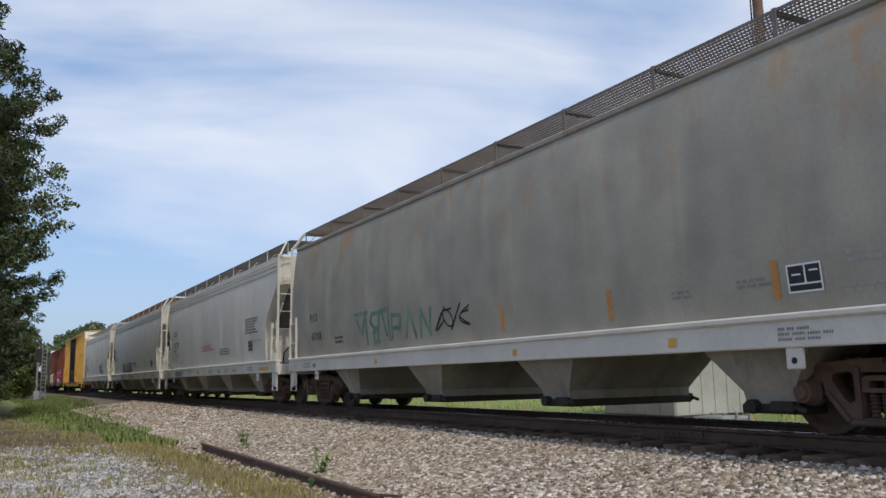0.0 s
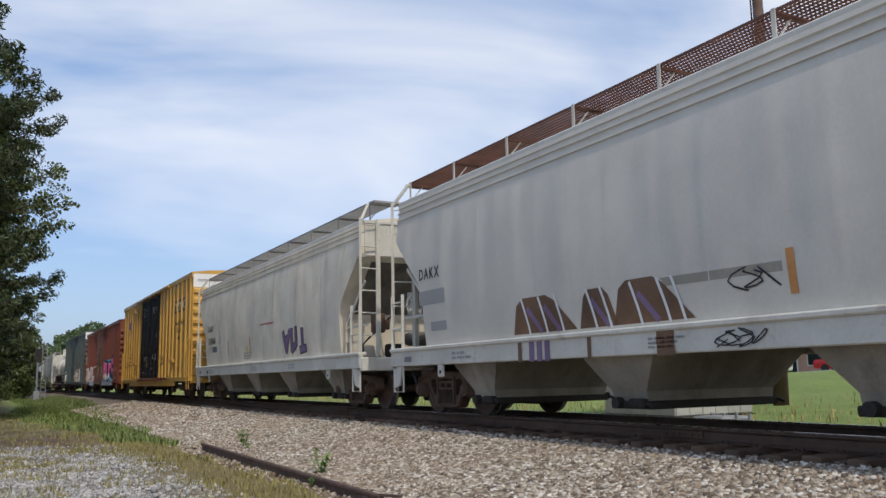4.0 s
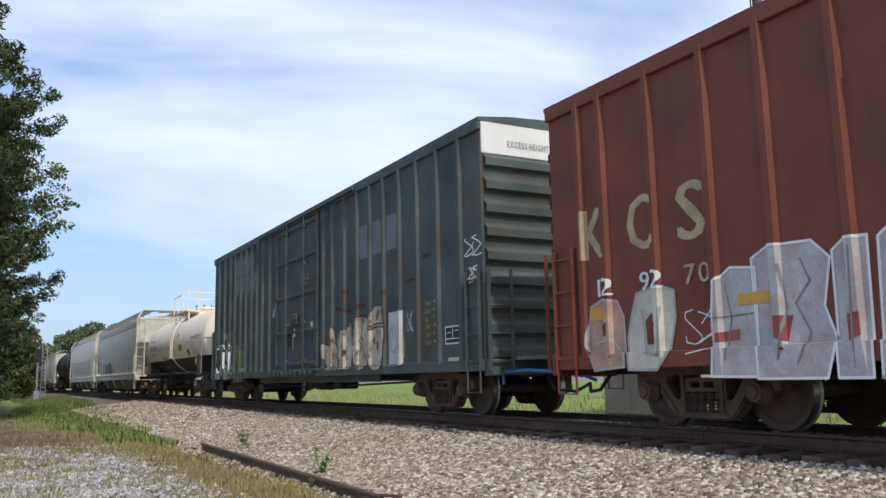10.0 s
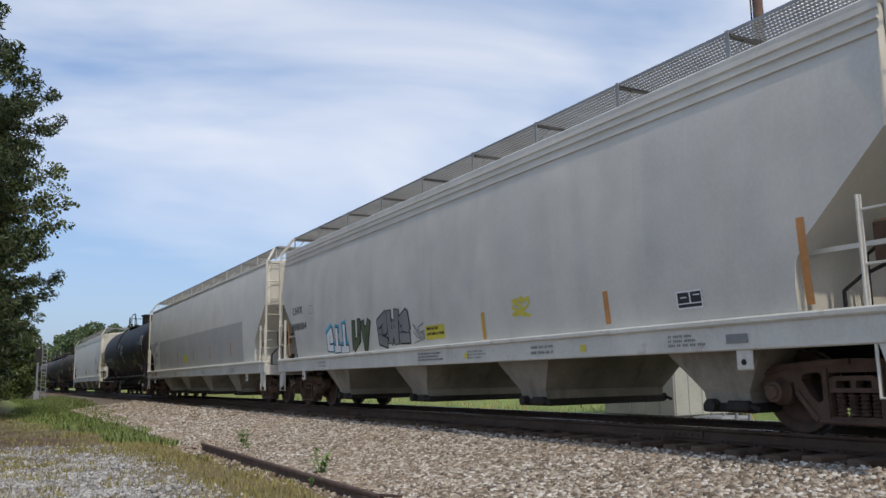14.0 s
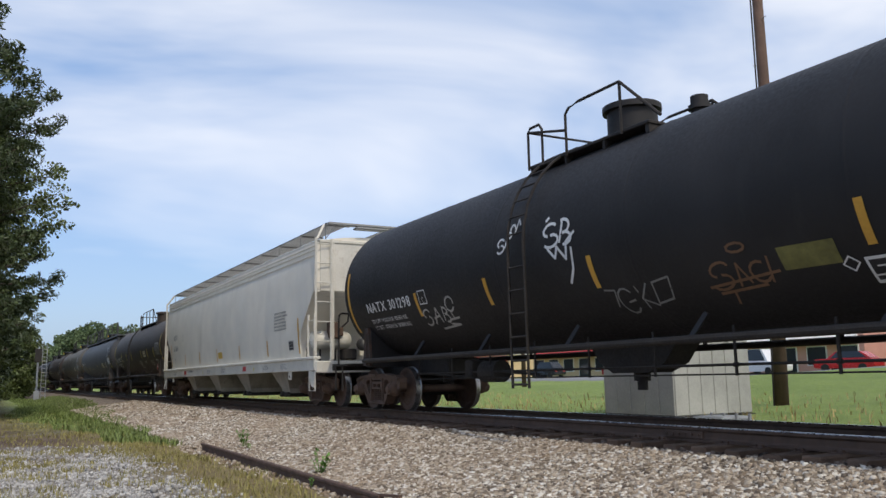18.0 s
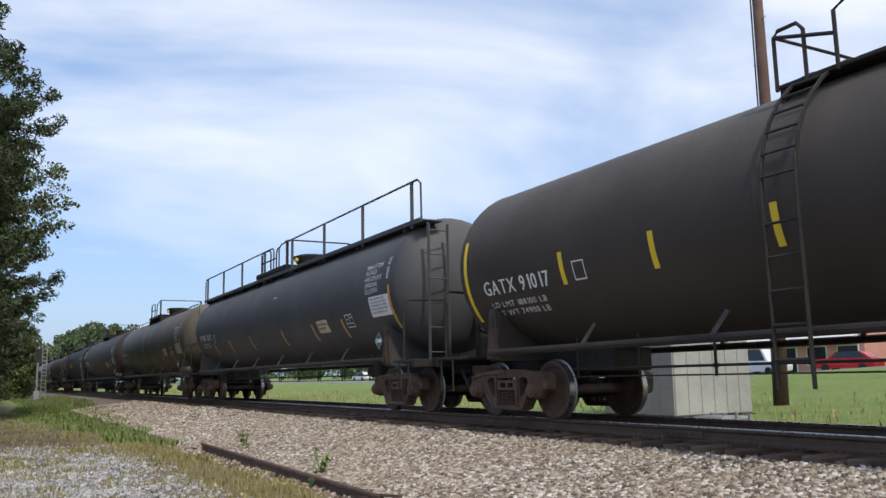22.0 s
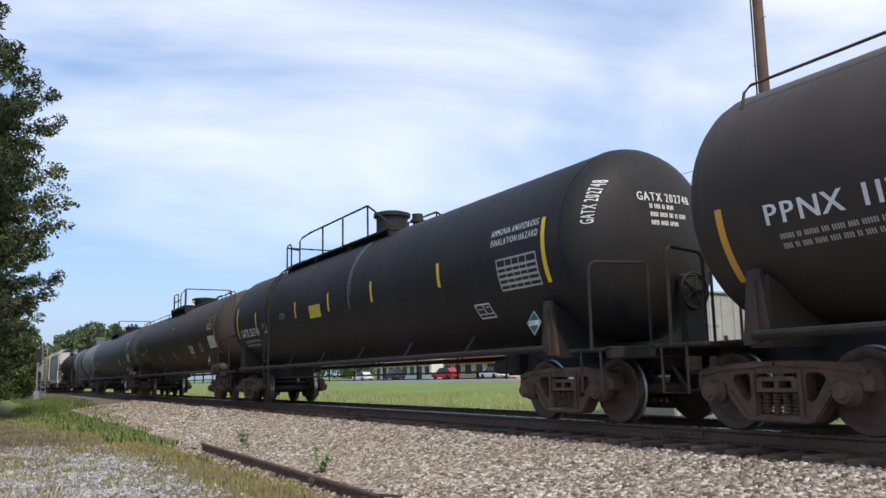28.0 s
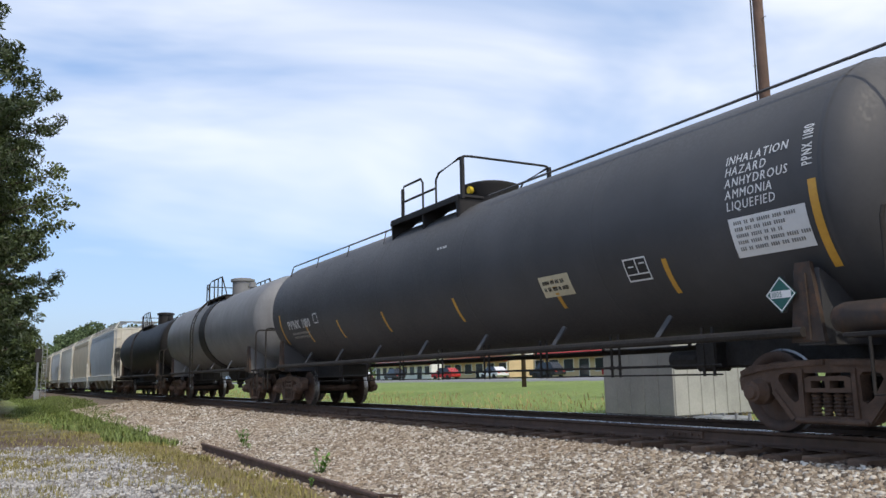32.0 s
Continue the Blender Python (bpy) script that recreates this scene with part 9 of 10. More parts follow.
tag(g, RG, 8.86, 9.38, 2.75, 3.15, 53, "chalk", 0.03)
tag(g, RG, 8.95, 9.3, 2.35, 2.6, 54, "chalk", 0.03)
stripes(g, BX, [8.61], 1.34, 2.33, "stripe")
stripes(g, BX, [6.31], 1.1, 1.5, "stripe")
stripes(g, BX, [-8.99], 1.88, 2.34, "stripe")
data_panel(g, BX, 8.06, 1.28, 0.53, 0.33)
for r_ in range(6):
    fit_words(g, BX, ("EXW", "EXH", "IL", "IW", "CAPY", "CUFT")[r_], 7.28, 7.5, 2.05 - 0.15 * r_, 0.085, "gold", 0)
    small_print(g, BX, 7.62, 2.05 - 0.15 * r_, 0.2, 0.09, 1, "gold", r_)
mark(g, BX, "notice_plate", "sign_cream", lambda f: f.rect(8.16, 8.55, 0.88, 1.04))
for q_ in ([(-7.99, 2.35), (-7.49, 2.35), (-7.53, 2.1), (-7.99, 2.12)], [(-7.1, 2.36), (-6.94, 2.35), (-6.96, 2.13), (-7.1, 2.13)]):
    mark(g, RG, "paint_out_patch", "patch_grey", lambda f: fan(f, q_), off=0.006)
fit_words(g, BX, "AO", -7.93, -7.56, 2.13, 0.22, "gold", off=0.03)
fit_words(g, BX, "K", -7.02, -6.84, 2.15, 0.21, "gold", off=0.03)
fit_words(g, BX, "16", -7.83, -7.57, 1.72, 0.18, "gold", off=0.03)
fit_words(g, BX, "71", -7.05, -6.79, 1.65, 0.24, "gold", off=0.03)
fit_words(g, BX, "62", -6.48, -6.15, 1.63, 0.26, "gold", off=0.02)
fit_words(g, BX, "204600", -7.09, -6.75, 1.41, 0.08, "gold_worn", 0.02)
fit_words(g, BX, "41400", -7.04, -6.76, 1.26, 0.08, "gold_worn", 0.02)
SPRAYED = (
    ("ink", "dark shadow round the sprayed letters", 0.005, [(-9.09, 0.78), (-9.1, 1.22), (-9.08, 1.84), (-8.69, 1.92), (-8.01, 1.93), (-7.96, 1.8), (-7.52, 1.64), (-7.37, 2.0), (-7.05, 1.79), (-7.07, 1.59), (-7.2, 1.59), (-7.26, 0.9), (-7.41, 0.75)]),
    ("sp_steel", "steel blue sprayed letter", 0.008, [(-9.08, 1.84), (-8.86, 1.84), (-8.89, 1.34), (-9.09, 1.34)]),
    ("sp_sage", "sage green sprayed letter", 0.009, [(-8.68, 1.9), (-8.4, 1.92), (-8.44, 1.82), (-8.43, 1.39), (-8.43, 0.78), (-9.05, 0.79), (-9.03, 0.98), (-8.83, 1.11), (-8.63, 1.04), (-8.58, 1.4), (-8.69, 1.52)]),
    ("sp_sage", "", 0.009, [(-8.4, 1.91), (-8.21, 1.91), (-8.22, 1.69), (-8.35, 1.7)]),
    ("sp_steel", "", 0.010, [(-8.21, 1.89), (-8.01, 1.9), (-8.02, 1.29), (-8.24, 1.32)]),
    ("sp_steel", "", 0.009, [(-8.39, 1.5), (-8.24, 1.34), (-8.06, 1.09), (-8.05, 0.89), (-8.26, 0.9), (-8.39, 1.18)]),
    ("sp_sage", "", 0.009, [(-7.94, 1.66), (-7.66, 1.73), (-7.48, 1.58), (-7.5, 1.36), (-7.7, 1.34), (-7.81, 1.4)]),
    ("sp_mist", "", 0.010, [(-7.99, 1.09), (-7.84, 1.28), (-7.7, 1.24), (-7.71, 0.76), (-7.84, 0.74), (-7.97, 0.79)]),
    ("sp_mint", "mint green arrow head", 0.010, [(-7.5, 1.85), (-7.37, 2.0), (-7.19, 1.82), (-7.25, 1.74), (-7.46, 1.77)]),
    ("sp_steel", "steel blue arrow shaft", 0.011, [(-7.46, 1.78), (-7.25, 1.75), (-7.31, 0.9), (-7.49, 0.9)]),
    ("sp_sage", "", 0.009, [(-7.68, 1.01), (-7.58, 1.07), (-7.47, 0.99), (-7.47, 0.78), (-7.71, 0.76)]),
    ("sp_mint", "", 0.012, [(-9.02, 0.98), (-8.85, 1.1), (-8.74, 0.9), (-8.98, 0.89)]),
    ("ink", "", 0.012, [(-8.43, 1.82), (-8.37, 1.71), (-8.22, 1.67), (-8.28, 1.56), (-8.23, 1.43), (-8.4, 1.53)]),
    ("ink", "", 0.012, [(-8.24, 1.32), (-8.02, 1.29), (-8.04, 1.09), (-8.2, 1.17)]),
    ("ink", "", 0.012, [(-7.22, 1.76), (-7.05, 1.81), (-7.07, 1.61), (-7.22, 1.62)]),
    ("ink", "", 0.013, [(-7.47, 1.26), (-7.25, 1.24), (-7.26, 1.12), (-7.49, 1.13)]),
    ("ink", "", 0.012, [(-9.05, 1.38), (-8.8, 1.38), (-8.8, 1.2), (-9.06, 1.2)]),
)
for mat_, label_, off_, q_ in SPRAYED:
    mark(g, RG, "sprayed_letter", mat_, lambda f: fan(f, q_), label_, off=off_)
for q_ in ([(-9.09, 1.34), (-9.09, 1.85), (-8.72, 1.85), (-8.69, 1.94), (-8.17, 1.97), (-7.98, 1.94), (-7.96, 1.82), (-7.71, 1.72), (-7.52, 1.65)], [(-7.52, 1.65), (-7.49, 1.83), (-7.36, 2.02), (-7.07, 1.81), (-7.07, 1.61), (-7.17, 1.6)], [(-7.22, 1.69), (-7.24, 1.12), (-7.27, 0.93)], [(-7.15, 1.58), (-7.18, 1.11)], [(-8.86, 1.64), (-8.86, 1.35)], [(-8.44, 1.82), (-8.44, 1.11)], [(-7.98, 1.7), (-8.0, 1.16), (-7.82, 1.27)], [(-9.1, 1.22), (-9.06, 1.16), (-8.82, 1.17), (-8.8, 1.02), (-8.61, 1.01), (-8.59, 1.26)], [(-8.36, 1.25), (-8.09, 1.06), (-8.05, 0.99)], [(-9.05, 0.78), (-9.06, 0.94), (-8.85, 1.12)], [(-7.66, 1.24), (-7.47, 1.06)], [(-7.61, 1.07), (-7.49, 1.03), (-7.48, 0.9)], [(-7.6, 0.95), (-7.64, 0.78), (-7.71, 0.78)]):
    mark(g, RG, "sprayed_outline", "chalk", lambda f: f.stroke(q_, 0.042), off=0.016)
for q_ in ([(-8.69, 1.88), (-8.45, 1.89), (-7.98, 1.91), (-7.94, 1.77)], [(-8.43, 1.39), (-8.4, 0.78)], [(-8.22, 1.87), (-8.23, 1.32)], [(-7.94, 1.63), (-7.78, 1.44), (-7.88, 1.35)], [(-7.65, 1.37), (-7.49, 1.13)], [(-7.46, 1.77), (-7.52, 1.62)], [(-7.23, 1.74), (-7.29, 0.9)], [(-9.02, 1.79), (-9.03, 1.39)], [(-8.56, 1.55), (-8.59, 1.12)]):
    mark(g, RG, "sprayed_outline", "ink", lambda f: f.stroke(q_, 0.024), off=0.015)
tag(g, RG, -8.75, -8.36, 0.80, 0.91, 91, "chalk", 0.016)
tag(g, RG, -7.45, -7.18, 0.79, 0.86, 92, "chalk", 0.016)
tag(g, RG, -7.10, -6.75, 1.11, 1.21, 93, "chalk", 0.016)
tag(g, RG, -7.06, -6.74, 0.95, 1.02, 94, "chalk", 0.016)
mark(g, RG, "sprayed_letters", "sp_green", lambda f: fan(f, [(-6.52, 1.13), (-6.51, 1.46), (-6.39, 1.55), (-6.18, 1.66), (-6.02, 1.67), (-5.95, 1.69), (-5.82, 1.7), (-5.8, 1.59), (-5.68, 1.59), (-5.53, 1.64), (-5.4, 1.67), (-5.51, 0.65), (-6.47, 0.67), (-6.55, 0.84)]), "faded olive green sprayed letters", off=0.006)
for q_ in ([(-6.5, 1.22), (-6.3, 1.15), (-6.48, 1.06)], [(-6.53, 0.78), (-6.0, 0.85), (-5.7, 0.92), (-5.47, 0.96), (-5.51, 0.66), (-6.47, 0.68)]):
    mark(g, RG, "sprayed_letters", "sp_indigo", lambda f: fan(f, q_), "indigo part of the sprayed letters", off=0.010)
for q_ in ([(-6.41, 0.66), (-6.51, 0.75), (-6.52, 1.08), (-6.52, 1.37), (-6.5, 1.48), (-6.38, 1.55), (-6.23, 1.64), (-6.05, 1.67)], [(-6.01, 1.64), (-5.92, 1.67)], [(-5.75, 1.54), (-5.62, 1.63), (-5.53, 1.65)], [(-5.53, 1.53), (-5.5, 1.6), (-5.4, 1.66)], [(-6.09, 0.67), (-6.01, 0.84), (-5.91, 0.71), (-5.9, 0.67)], [(-5.69, 0.68), (-5.62, 0.92), (-5.57, 0.73), (-5.5, 0.7)]):
    mark(g, RG, "sprayed_outline", "sp_cream", lambda f: f.stroke(q_, 0.018), off=0.014)
mark(g, RG, "stencil_box", "gold_worn", lambda f: f.border(-6.41, -6.15, 1.38, 1.49, 0.012), off=0.016)
small_print(g, RG, -6.38, 1.41, 0.20, 0.07, 1, "gold_worn", 9, off=0.016)
mark(g, RG, "stencil_box", "faint_w", lambda f: f.border(-5.70, -5.48, 1.69, 1.90, 0.014), off=0.012)
mark(g, BX, "notice_plate", "sign_cream", lambda f: f.rect(-5.71, -5.49, 1.01, 1.11), off=0.03)
stripes(g, BX, [-6.68], 1.14, 1.61, "stripe", 0.09)
for u_, v_, w_, seed_ in ((-8.75, 3.38, 0.45, 1), (-7.88, 2.37, 0.4, 2), (-6.5, 2.38, 0.38, 3), (-5.84, 2.42, 0.36, 4), (-8.5, 2.1, 0.14, 5), (-6.5, 2.2, 0.25, 6), (-5.8, 2.15, 0.3, 7), (-5.82, 1.75, 0.3, 8), (-5.2, 2.6, 0.4, 9), (-4.5, 2.3, 0.4, 10), (4.0, 2.3, 0.4, 11), (2.6, 2.35, 0.35, 12), (3.2, 2.25, 0.4, 13), (3.15, 2.7, 0.3, 14), (5.2, 2.5, 0.3, 15), (6.5, 2.6, 0.4, 16), (7.2, 3.0, 0.35, 17)):
    rnd = random.Random(seed_)
    top_ = [(u_ + w_ * k_ / 6, v_ + rnd.uniform(0.03, 0.09)) for k_ in range(7)]
    low_ = [(u_ + w_ * k_ / 6, v_ - rnd.uniform(-0.02, 0.07)) for k_ in range(6, -1, -1)]
    mark(g, RG, "rust_patch", "rust_bare", lambda f: f.polys.extend([[top_[k_], top_[k_ + 1], low_[5 - k_], low_[6 - k_]] for k_ in range(6)]), "bare rust patch in the green paint", off=0.005)
DG = box_surf(1.54)
for r_, (w_, a_, b_) in enumerate((("CLOSE AND LOCK", 0.06, 0.86), ("DOORS BEFORE", 0.11, 0.84), ("MOVING CAR", 0.17, 0.70))):
    fit_words(g, DG, w_, a_, b_, 3.43 - 0.12 * r_, 0.075, "gold_worn", 0.02)
for nm_, mat_, a_, b_, c_, d_ in (("data_panel", "ink", -0.91, -0.63, 1.62, 1.95), ("reflector_stripe", "stripe", -0.50, -0.41, 1.53, 1.99), ("paper_label", "chalk", -0.42, -0.27, 1.86, 2.07), ("sprayed_patch", "blue_ink", 0.32, 0.62, 1.58, 1.80),
                                  ("notice_plate", "sp_cream", 0.95, 1.12, 2.05, 2.18), ("data_panel", "ink", 1.0, 1.12, 1.66, 1.9), ("notice_plate", "gold_worn", -0.40, -0.05, 2.42, 2.48)):
    mark(g, DG, nm_, mat_, lambda f: f.rect(a_, b_, c_, d_), off=0.006)
for q_ in ([(-2.18, 3.02), (-1.98, 3.05), (-1.98, 3.14), (-2.16, 3.12)], [(-2.2, 2.74), (-2.06, 2.78), (-2.08, 2.95), (-2.17, 2.93)], [(-2.45, 2.52), (-2.25, 2.55), (-2.2, 2.72), (-2.34, 2.78), (-2.44, 2.66)], [(-2.9, 2.5), (-2.72, 2.5), (-2.74, 2.57), (-2.88, 2.58)], [(-1.93, 2.6), (-1.88, 2.6), (-1.88, 3.3), (-1.93, 3.3)]):
    mark(g, BX, "torn_label", "sp_silver", lambda f: fan(f, q_), "torn pale label scraps", off=0.01)
mark(g, DG, "stencil_box", "faint_w", lambda f: f.border(0.22, 0.62, 2.52, 2.86, 0.014), off=0.006)
mark(g, DG, "sprayed_patch", "sp_indigo", lambda f: f.rect(-1.5, 1.1, 1.08, 1.45, 4), off=0.004)

ex = Flat()
ex.text("EXCESS HEIGHT CAR", -0.95, 4.72, 0.12, 0.62, 0.03)
part("lettering", ex.build(lambda u, v, o: (9.43 + 0.026 + o, u, v), 0.004), MAT["faint"], g)
ex = Flat()
ex.text("AOK 167162", 0.1, 4.3, 0.16, 0.7, 0.03)
part("lettering", ex.build(lambda u, v, o: (9.43 + 0.10 + o, u, v), 0.004), MAT["gold"], g)
rod = Shape()
rod.tube([(9.5, -1.2, 0.55), (9.5, -1.2, 0.75), (10.0, -1.1, 0.78), (10.9, -0.7, 0.72), (11.2, -0.6, 0.6)], 0.03, 6)
part("uncoupling_lever", rod, MAT["blue_rod"], g, "blue painted uncoupling lever")

US = tank_surf(1.36, 2.46, 15.4)
u = tank(-6.8, 15.4, 11.4, 1.36, 2.46, "cream", "cream tank car with a black belly and white top platform", "general", belly=("tank_black", 1.76), rails="none", dome=0.85, plat=(-1.62, 1.45), ladder=0.8, bands=((-0.15, 0.09, "white"),))
fit_words(u, US, "UTLX 200753", -5.48, -3.39, 2.29, 0.24)
small_print(u, US, -5.5, 2.70, 1.2, 0.1, 1, "ink", 2)
mark(u, US, "stencil_box", "ink", lambda f: f.border(-2.76, -2.5, 2.3, 2.55, 0.02))
fit_words(u, US, "C", -2.68, -2.58, 2.34, 0.1, bold=0)
small_print(u, US, -5.45, 1.99, 1.6, 0.2, 2, "faint", 3)
small_print(u, US, -0.8, 2.22, 0.55, 0.14, 2, "faint", 4)
tag(u, US, -2.65, -1.3, 1.74, 1.92, 61, "ink")
mark(u, US, "notice_panel", "sign_yellow", lambda f: f.rect(1.6, 2.35, 2.08, 2.36))
small_print(u, US, 1.7, 2.13, 0.55, 0.18, 2, "ink", 5, off=0.01)
mark(u, US, "round_emblem", "ink", lambda f: f.stroke([(1.41 + 0.13 * math.cos(q * 0.42), 2.78 + 0.11 * math.sin(q * 0.42)) for q in range(16)], 0.025))
tag(u, US, 1.33, 1.5, 2.72, 2.85, 62, "ink", 0.02)
head_text(u, 15.4, 1.36, 2.46, [("UTLX 200753", -0.55, 0.42, 0.14), ("", -0.3, 0.05, 0.28)], "ink")
fit_words(u, US, "HYDROGEN PEROXIDE", 4.1, 5.85, 2.49, 0.13)
mark(u, US, "table_panel", "faint_w", lambda f: [f.border(4.15, 5.05, 1.86, 2.36, 0.02)] + [f.rect(4.15, 5.05, 1.94 + 0.09 * q, 1.955 + 0.09 * q, 1) for q in range(4)])
data_panel(u, US, 3.2, 1.82, 0.5, 0.28)
diamond(u, 5.55, 1.55, 0.17, "sign_yellow", "2014", "chalk")

ee = hopper(-24.7, 18.6, "grey_mid", "grey covered hopper with sprayed letters and pale ends", walkway="steel", rail_posts=False, cut=2.95, shift=0.65, inset=1.15)
fit_words(ee, H, "CHVX", -8.1, -7.3, 2.43, 0.21)
fit_words(ee, H, "898004", -8.18, -6.9, 2.0, 0.21)
mark(ee, H, "stencil_box", "faint", lambda f: f.border(-6.85, -6.55, 2.38, 2.6, 0.015))
scrawl(ee, H, -5.6, -4.25, 1.32, 1.95, 71, "chalk", "ink", 3, "sp_blue")
scrawl(ee, H, -4.0, -2.95, 1.32, 2.0, 72, "sp_green", "ink", 2)
scrawl(ee, H, -2.55, -1.05, 1.32, 2.1, 73, "faint", "ink", 3)
tag(ee, H, -0.92, -0.45, 1.4, 1.78, 74, "faint")
mark(ee, H, "notice_panel", "sign_yellow", lambda f: f.rect(-0.4, 0.35, 1.4, 1.66))
small_print(ee, H, -0.33, 1.43, 0.6, 0.2, 2, "ink", 3, off=0.01)
stripes(ee, H, [1.71], 1.31, 1.76, "stripe")
stripes(ee, H, [-8.5, 8.05], 1.35, 2.25, "stripe_r")
stripes(ee, H, [-1.75, 4.9], 1.36, 1.8, "stripe_r")
tag(ee, H, 2.65, 3.1, 1.6, 1.92, 75, "sign_yellow", 0.05)
data_panel(ee, H, 6.2, 1.44, 0.42, 0.22)
small_print(ee, SILL, -0.56, 0.98, 0.95, 0.17, 3, "ink", 6)

f = hopper(-45.4, 20.4, "pale_dust", "pale grey covered hopper with a darker lower band", walkway="steel", plain_top=True, cut=2.95, shift=-0.15)
HF = lambda u, v, off: hop_surf(u, v, off + 0.006)
fit_words(f, HF, "PSPX", -8.21, -7.39, 2.46, 0.22)
fit_words(f, HF, "1238", -8.15, -7.5, 1.93, 0.21)
fit_words(f, HF, "LD LMT", -8.1, -7.75, 1.74, 0.08, bold=0)
fit_words(f, HF, "LT WT", -8.05, -7.75, 1.60, 0.08, bold=0)
stripes(f, HF, [-8.72], 1.51, 2.47, "stripe_r")
stripes(f, HF, [-5.77, -2.9, 0.2, 3.0, 6.0], 1.54, 2.0, "stripe_r")
mark(f, H, "paint_patch", "patch_warm", lambda q: q.rect(-7.1, 7.5, 1.33, 2.62, 10), "duller repainted lower band", off=0.0065)
mark(f, H, "paint_patch", "patch_warm", lambda q: q.rect(-9.3, -8.45, 2.15, 2.6), off=0.0065)
mark(f, H, "paint_patch", "patch_warm", lambda q: q.rect(-8.45, -8.2, 1.5, 2.6), off=0.0065)
mark(f, HF, "stencil_box", "faint", lambda q: q.border(-6.35, -6.05, 2.3, 2.55, 0.015))
mark(f, SILL, "notice_plate", "red_ink", lambda q: q.rect(-7.94, -7.56, 1.04, 1.18))
mark(f, HF, "yellow_plate", "sign_yellow", lambda q: q.rect(-1.7, -0.9, 1.5, 1.8), off=0.008)

sill_marks(ee, 120, (-6.0, 1.3, 3.2, 6.1), ((7.0, 0.3, "faint"), (4.4, 0.12, "sign_yellow"), (1.2, 0.12, "sign_yellow")))
sill_marks(f, 130, (-8.9, -3.2, 2.0, 6.2), ((-8.4, 0.2, "faint"), (-5.9, 0.1, "sign_yellow"), (0.6, 0.1, "sign_yellow")))
NS = tank_surf(1.59, 2.72, 18.3)
n = tank(-65.7, 18.3, 14.8, 1.59, 2.72, "tank_black", "black tank car with white sprayed tags", "general", rails="none", dome=0.15, plat=(-1.4, 1.5), ladder=-0.75, posts=(0.36, 0.81))
fit_words(n, NS, "NATX 301298", -7.02, -4.74, 2.12, 0.21, "chalk")
fit_words(n, NS, "LD LMT 195100 LB  88500 KG", -6.99, -5.16, 1.90, 0.08, "chalk", 0)
fit_words(n, NS, "LT WT  67900 LB  30800 KG", -6.99, -5.16, 1.76, 0.08, "chalk", 0)
mark(n, NS, "stencil_box", "chalk", lambda q: q.border(-4.5, -4.2, 2.10, 2.37, 0.02))
fit_words(n, NS, "C", -4.38, -4.3, 2.13, 0.11, "chalk", 0.03)


def loop(cu, cv, ru, rv, a0, a1, lean=0.0, n=9):
    """An arc of a sprayed letter, from the angle a0 to a1 in degrees."""
    return [(cu + ru * math.cos(radians(a0 + (a1 - a0) * k / n)) + lean * rv * math.sin(radians(a0 + (a1 - a0) * k / n)), cv + rv * math.sin(radians(a0 + (a1 - a0) * k / n))) for k in range(n + 1)]


def tag_lines(mat, t, lines):
    for q in lines:
        mark(n, NS, "sprayed_tag", mat, lambda f: f.stroke(q, t), "thin unreadable sprayed tag", off=0.008)


tag_lines("faint_w", 0.035, (loop(-4.42, 1.93, 0.12, 0.07, 20, 250, 0.5), loop(-4.44, 1.79, 0.13, 0.08, 80, -150, 0.5), [(-4.25, 1.72), (-4.0, 2.0), (-3.95, 1.74)], [(-4.2, 1.82), (-3.95, 1.86)],
                             [(-3.85, 1.76), (-3.75, 2.0)], loop(-3.72, 1.93, 0.1, 0.06, 100, -100), loop(-3.74, 1.8, 0.12, 0.07, 90, -110), loop(-3.42, 2.03, 0.15, 0.13, 0, 330, 0.3), [(-3.5, 1.92), (-3.48, 1.77)], [(-3.62, 1.76), (-3.3, 1.78)], [(-4.1, 1.62), (-3.4, 1.66), (-3.7, 1.69)]))
tag_lines("chalk", 0.034, (loop(-1.36, 2.83, 0.09, 0.06, 30, 250, 0.4), loop(-1.38, 2.73, 0.1, 0.06, 80, -140, 0.4), [(-1.25, 2.74), (-1.15, 2.95)], loop(-1.14, 2.92, 0.08, 0.05, 110, -90), loop(-1.02, 3.0, 0.07, 0.08, 0, 300), [(-0.95, 2.95), (-0.88, 3.15), (-0.82, 3.05)]))
tag_lines("chalk", 0.045, (loop(-0.02, 2.83, 0.15, 0.09, 40, 260, 0.4), loop(0.0, 2.66, 0.17, 0.09, 100, -140, 0.4), [(0.2, 2.62), (0.28, 2.94)], loop(0.3, 2.84, 0.14, 0.10, 110, -90), loop(0.32, 2.66, 0.16, 0.09, 90, -100), [(-0.1, 2.55), (0.05, 2.4), (0.12, 2.56), (0.3, 2.36), (0.35, 2.6), (0.55, 2.72)], [(0.45, 2.5), (0.4, 2.2), (0.25, 2.02)], [(-0.12, 2.98), (-0.06, 3.02)]))
tag_lines("faint", 0.024, ([(0.85, 1.85), (1.05, 1.83), (0.95, 1.62)], loop(1.2, 1.68, 0.16, 0.16, 40, 320), [(1.2, 1.66), (1.34, 1.68)], [(1.45, 1.84), (1.5, 1.56)], [(1.68, 1.86), (1.48, 1.68), (1.7, 1.58)], [(1.8, 1.86), (2.12, 1.9), (2.02, 1.64), (1.72, 1.6), (1.8, 1.86)]))
